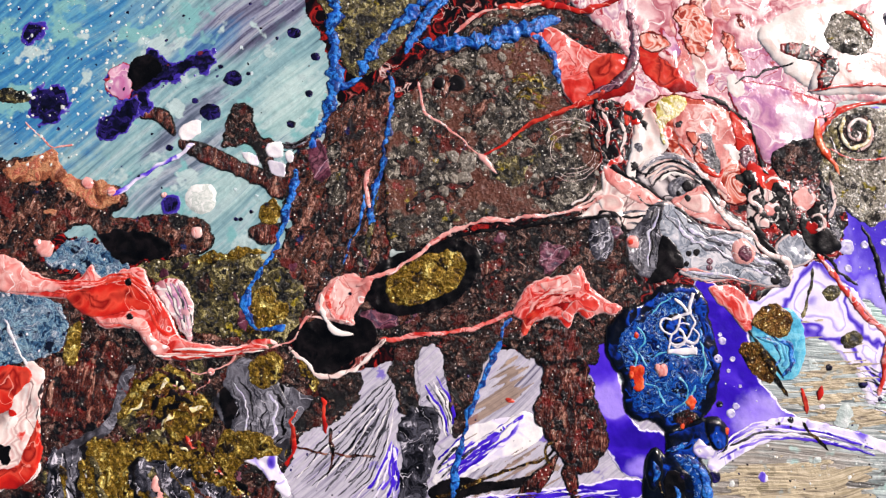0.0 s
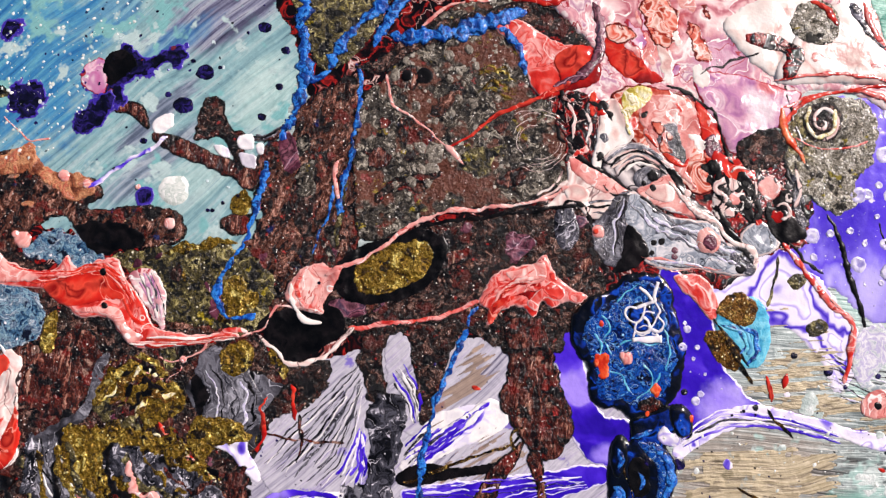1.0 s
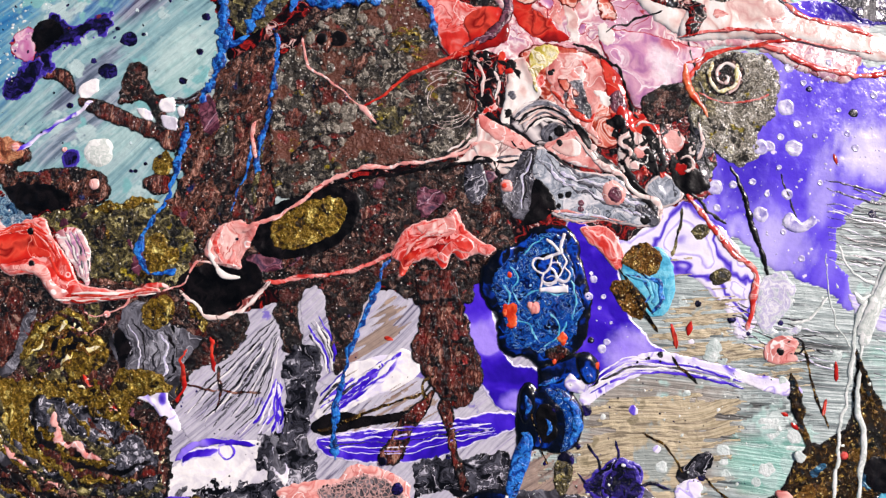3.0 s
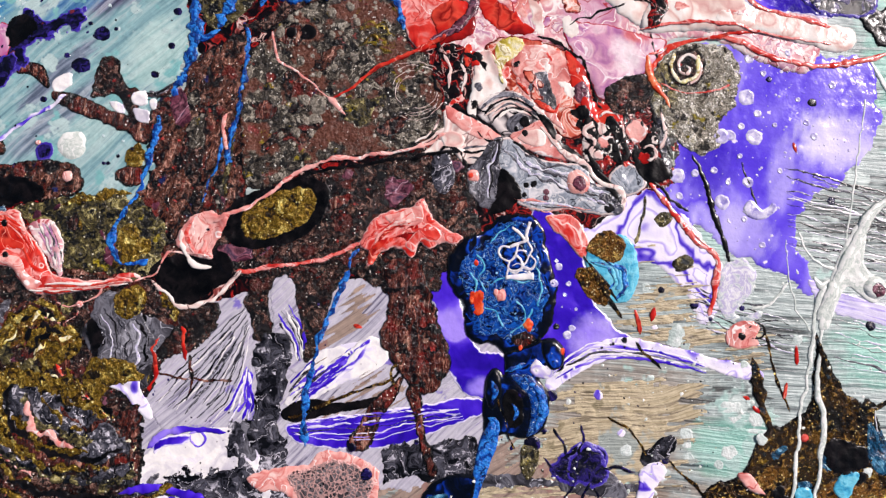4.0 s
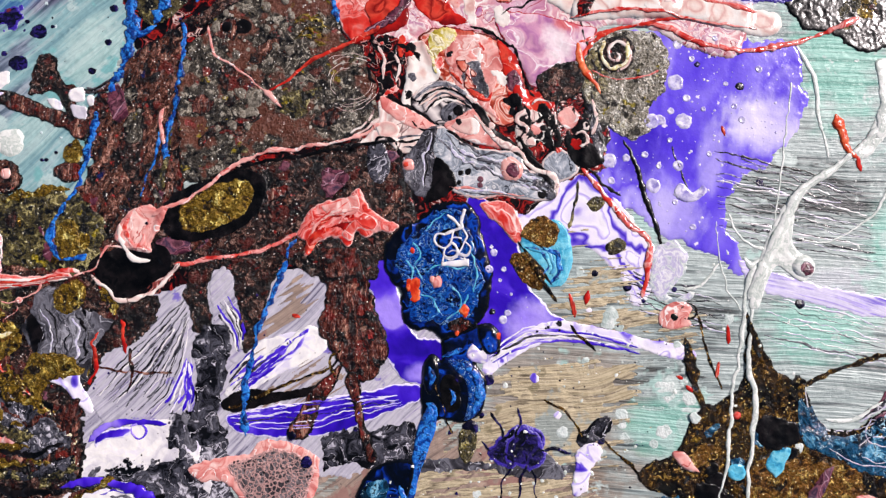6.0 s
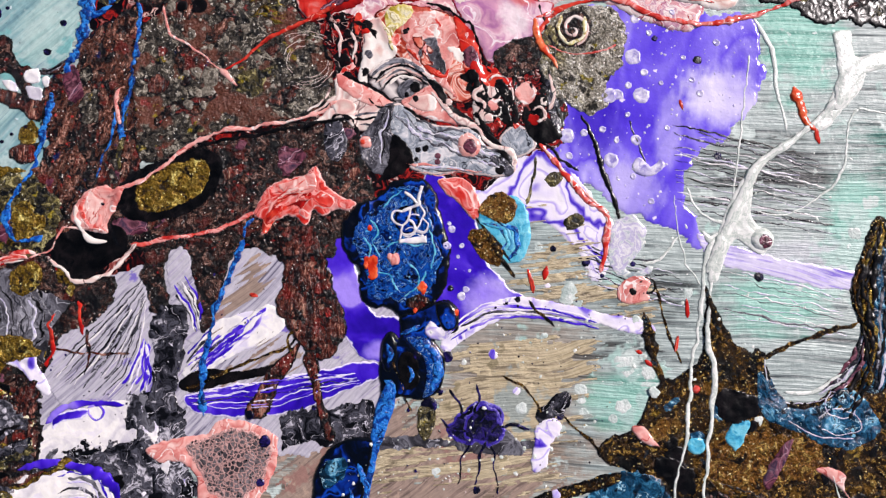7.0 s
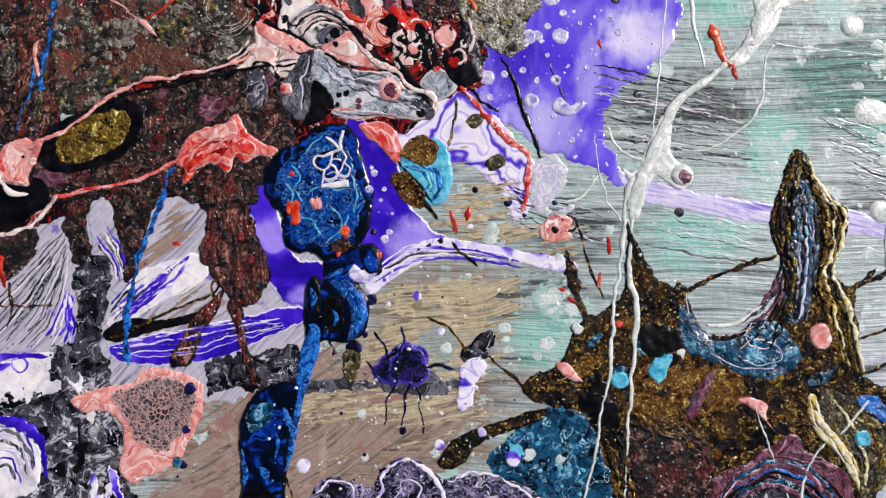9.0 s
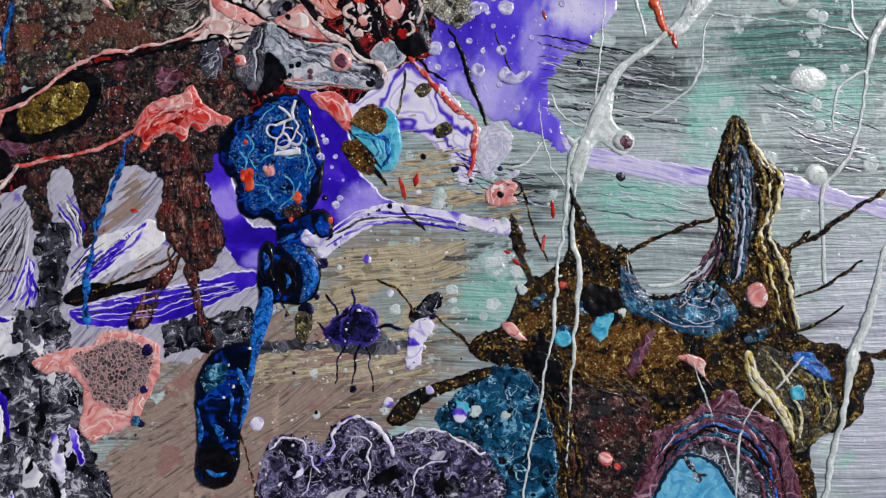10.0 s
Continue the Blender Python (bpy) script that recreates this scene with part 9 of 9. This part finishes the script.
drop("pale_bubble", [(59.2, 17.0, 4.6), (80.7, 38.1, 5.0), (81.6, 26.8, 5.2), (72.2, 27.5, 4.4), (75.0, 27.6, 3.6), (82.3, 49.1, 3.2), (71.1, 8.9, 4.4), (78.7, 14.1, 3.6), (83.1, 33.3, 2.6), (104.5, 40.0, 2.2), (69.6, 17.9, 2.2), (64.4, 17.5, 2.2), (85.9, 44.7, 2), (92.9, 50.0, 1.8), (78.3, 30.0, 2.2), (76.6, 3.8, 2.0), (80.8, -3.6, 2.0), (73.2, 14.4, 1.8), (98.2, 25.7, 2.4), (96.3, 29.9, 2.0), (87.7, 16.7, 1.8), (77.1, 21.5, 1.6), (59.5, 11.3, 2.2), (87.5, 29.7, 1.6), (94.6, 36.6, 1.6)], BUBBLE, "pale bubble in violet paint", 3, 0.22, hollow=1.0, group="pale bubbles")
drop("pale_bubble", [(22.9, -11.0, 2.4), (24.8, -6.4, 2.2), (27.1, -11.3, 1.6), (25.7, -25.3, 2.6), (27.1, -23.5, 2), (25.8, -14.3, 1.2), (28.6, -18.4, 1.0), (24.2, -4.8, 1.2)], BUBBLE, "pale bubble in violet paint", 3, 0.22, hollow=1.0, group="pale bubbles")
patch("bubble_blot", [(76.4, 7.0), (79.0, 8.9), (81.9, 6.1), (84.9, 8.0), (85.8, 5.9), (81.6, 3.5), (77.7, 4.2)], BUBBLE, "pale winged bubble blot on violet", 0.3, 0.9, 0.4)
patch("milky_cell", [(68.2, -12.3), (70.3, -7.7), (75.8, -7.3), (78.5, -11.4), (76.3, -17.5), (72.0, -21.1), (73.4, -22.8), (79.0, -21.6), (77.2, -24.1), (69.5, -23.3), (67.2, -18.5)], FROST, "frosted pale green paint cell", 0.2, 1.6, 0.8)
ringblot = patch("pink_ring", [(68.3, -27.9), (70.9, -24.9), (75.6, -24.0), (78.5, -26.2), (76.7, -28.4), (77.2, -30.7), (71.8, -31.5), (68.8, -30.2)], BLUSH, "pale pink paint blot with a dark hole", 0.3, 1.0, 0.5)
drop("ring_hole", [(72.7, -28.1, 2.2)], BLACK, "dark hole in a pink blot", 2, 0.15, parent=ringblot)
strand("loop", [(74.7, -25.5, 0.8), (77.1, -24.7, 0.7), (78.9, -26.2, 0.7), (78.0, -28.2, 0.7), (75.4, -28.6, 0.8)], BLACK, "black loop", 0.8, parent=ringblot, flat=0.15)
drop("olive_seed", [(54.7, 5.2, 4.0), (58.9, -7.3, 4.4)], OLIVE, "olive brown paint seed on lilac", 3, 0.4, 1.4, -60, ragged=0.3)
drop("blue_cell", [(84.7, -70.7, 5.0), (146.8, -93.0, 4.6)], CYAN, "blue ring cell in dark paint", 5, 0.5, hollow=0.9, group="blue cells")
drop("pink_bead", [(86.7, -55.8, 2.2), (91.7, -104.4, 4.0), (94.5, -106.7, 2.0)], ROSE, "pink bead on bronze", 3, 0.4, parent=bronze)
drop("pink_bead", [(-109.7, -9.4, 2.0), (-130.4, 7.5, 0.6), (-153.8, 24.6, 5), (-135.7, 39.1, 2.6), (-155.3, 26.1, 2), (-142.5, 41.7, 3.4), (-113.1, 27.3, 3.4), (-122.1, 37.8, 1.6)], BLUSH, "pink bead of paint", 3, 0.5, group="pink beads")
drop("dark_hole", [(-130.7, 5.7, 1.8), (-131.2, 15.0, 1.8), (-43.7, 65.1, 1.6)], BLACK, "dark hole in pink paint", 2, 0.15)
drop("black_pit", [(-42.9, 65.1, 5.4), (-47.3, 65.5, 3.4)], BLACK, "black pit in silver crust", 3, 0.1, parent=silver_crust)
drop("teal_cell", [(125.1, -61.3, 4.6), (59.4, -94.1, 3.4)], TEAL, "round dark blue cell", 4, 0.4, hollow=0.6)
drop("spiral_cell", [(-36.1, -78.7, 3.0)], TEAL, "dark blue glassy paint bead", 3, 0.5)

# ---- fine spatter ----
specks("spatter", 420, [(-170.0, 96.8), (-123.4, 95.1), (-120.3, 85.4), (-132.7, 73.2), (-140.3, 53.1), (-157.0, 46.0), (-169.2, 49.6)], MILK, "fine white spatter on sky blue paint", 0.12, 0.9, 3)
specks("spatter", 160, [(-166.8, 93.5), (-76.9, 90.1), (-80.8, 54.0), (-108.3, 53.5), (-135.7, 26.9), (-166.1, 46.4)], INDIGO, "fine dark spatter on aqua paint", 0.12, 0.8, 4)
specks("spatter", 260, [(54.4, 15.7), (74.4, 25.7), (80.0, 50.1), (111.4, 44.5), (111.9, 21.5), (94.8, 9.8), (90.0, -5.8), (73.1, -3.1)], BUBBLE, "fine pale spatter on violet paint", 0.12, 0.7, 5)
specks("spatter", 420, [(20.8, -19.2), (53.0, -23.2), (87.9, -5.9), (131.3, 19.3), (192.3, 18.4), (179.0, -53.5), (152.6, -50.2), (130.4, -27.9), (103.9, -53.9), (68.7, -52.8), (50.2, -72.8), (15.7, -68.6)], MILK, "fine white spatter on grey strokes", 0.12, 0.9, 6)
specks("spatter", 160, [(-6.1, -62.8), (50.6, -69.7), (48.3, -88.1), (13.1, -93.1), (-6.7, -103.3)], MILK, "fine pale spatter on tan strokes", 0.12, 0.7, 7)
specks("spatter", 110, [(-91.4, -38.3), (-65.4, -14.9), (-55.5, -6.0), (-24.4, -23.7), (-28.0, -32.8), (-53.9, -49.7), (-79.2, -57.4)], INDIGO, "fine dark spatter on pale lilac paint", 0.1, 0.6, 8)
specks("spatter", 160, [(9.6, -32.0), (68.9, -29.4), (64.7, -71.4), (1.0, -67.9)], INDIGO, "fine dark spatter on tan strokes", 0.1, 0.5, 9)
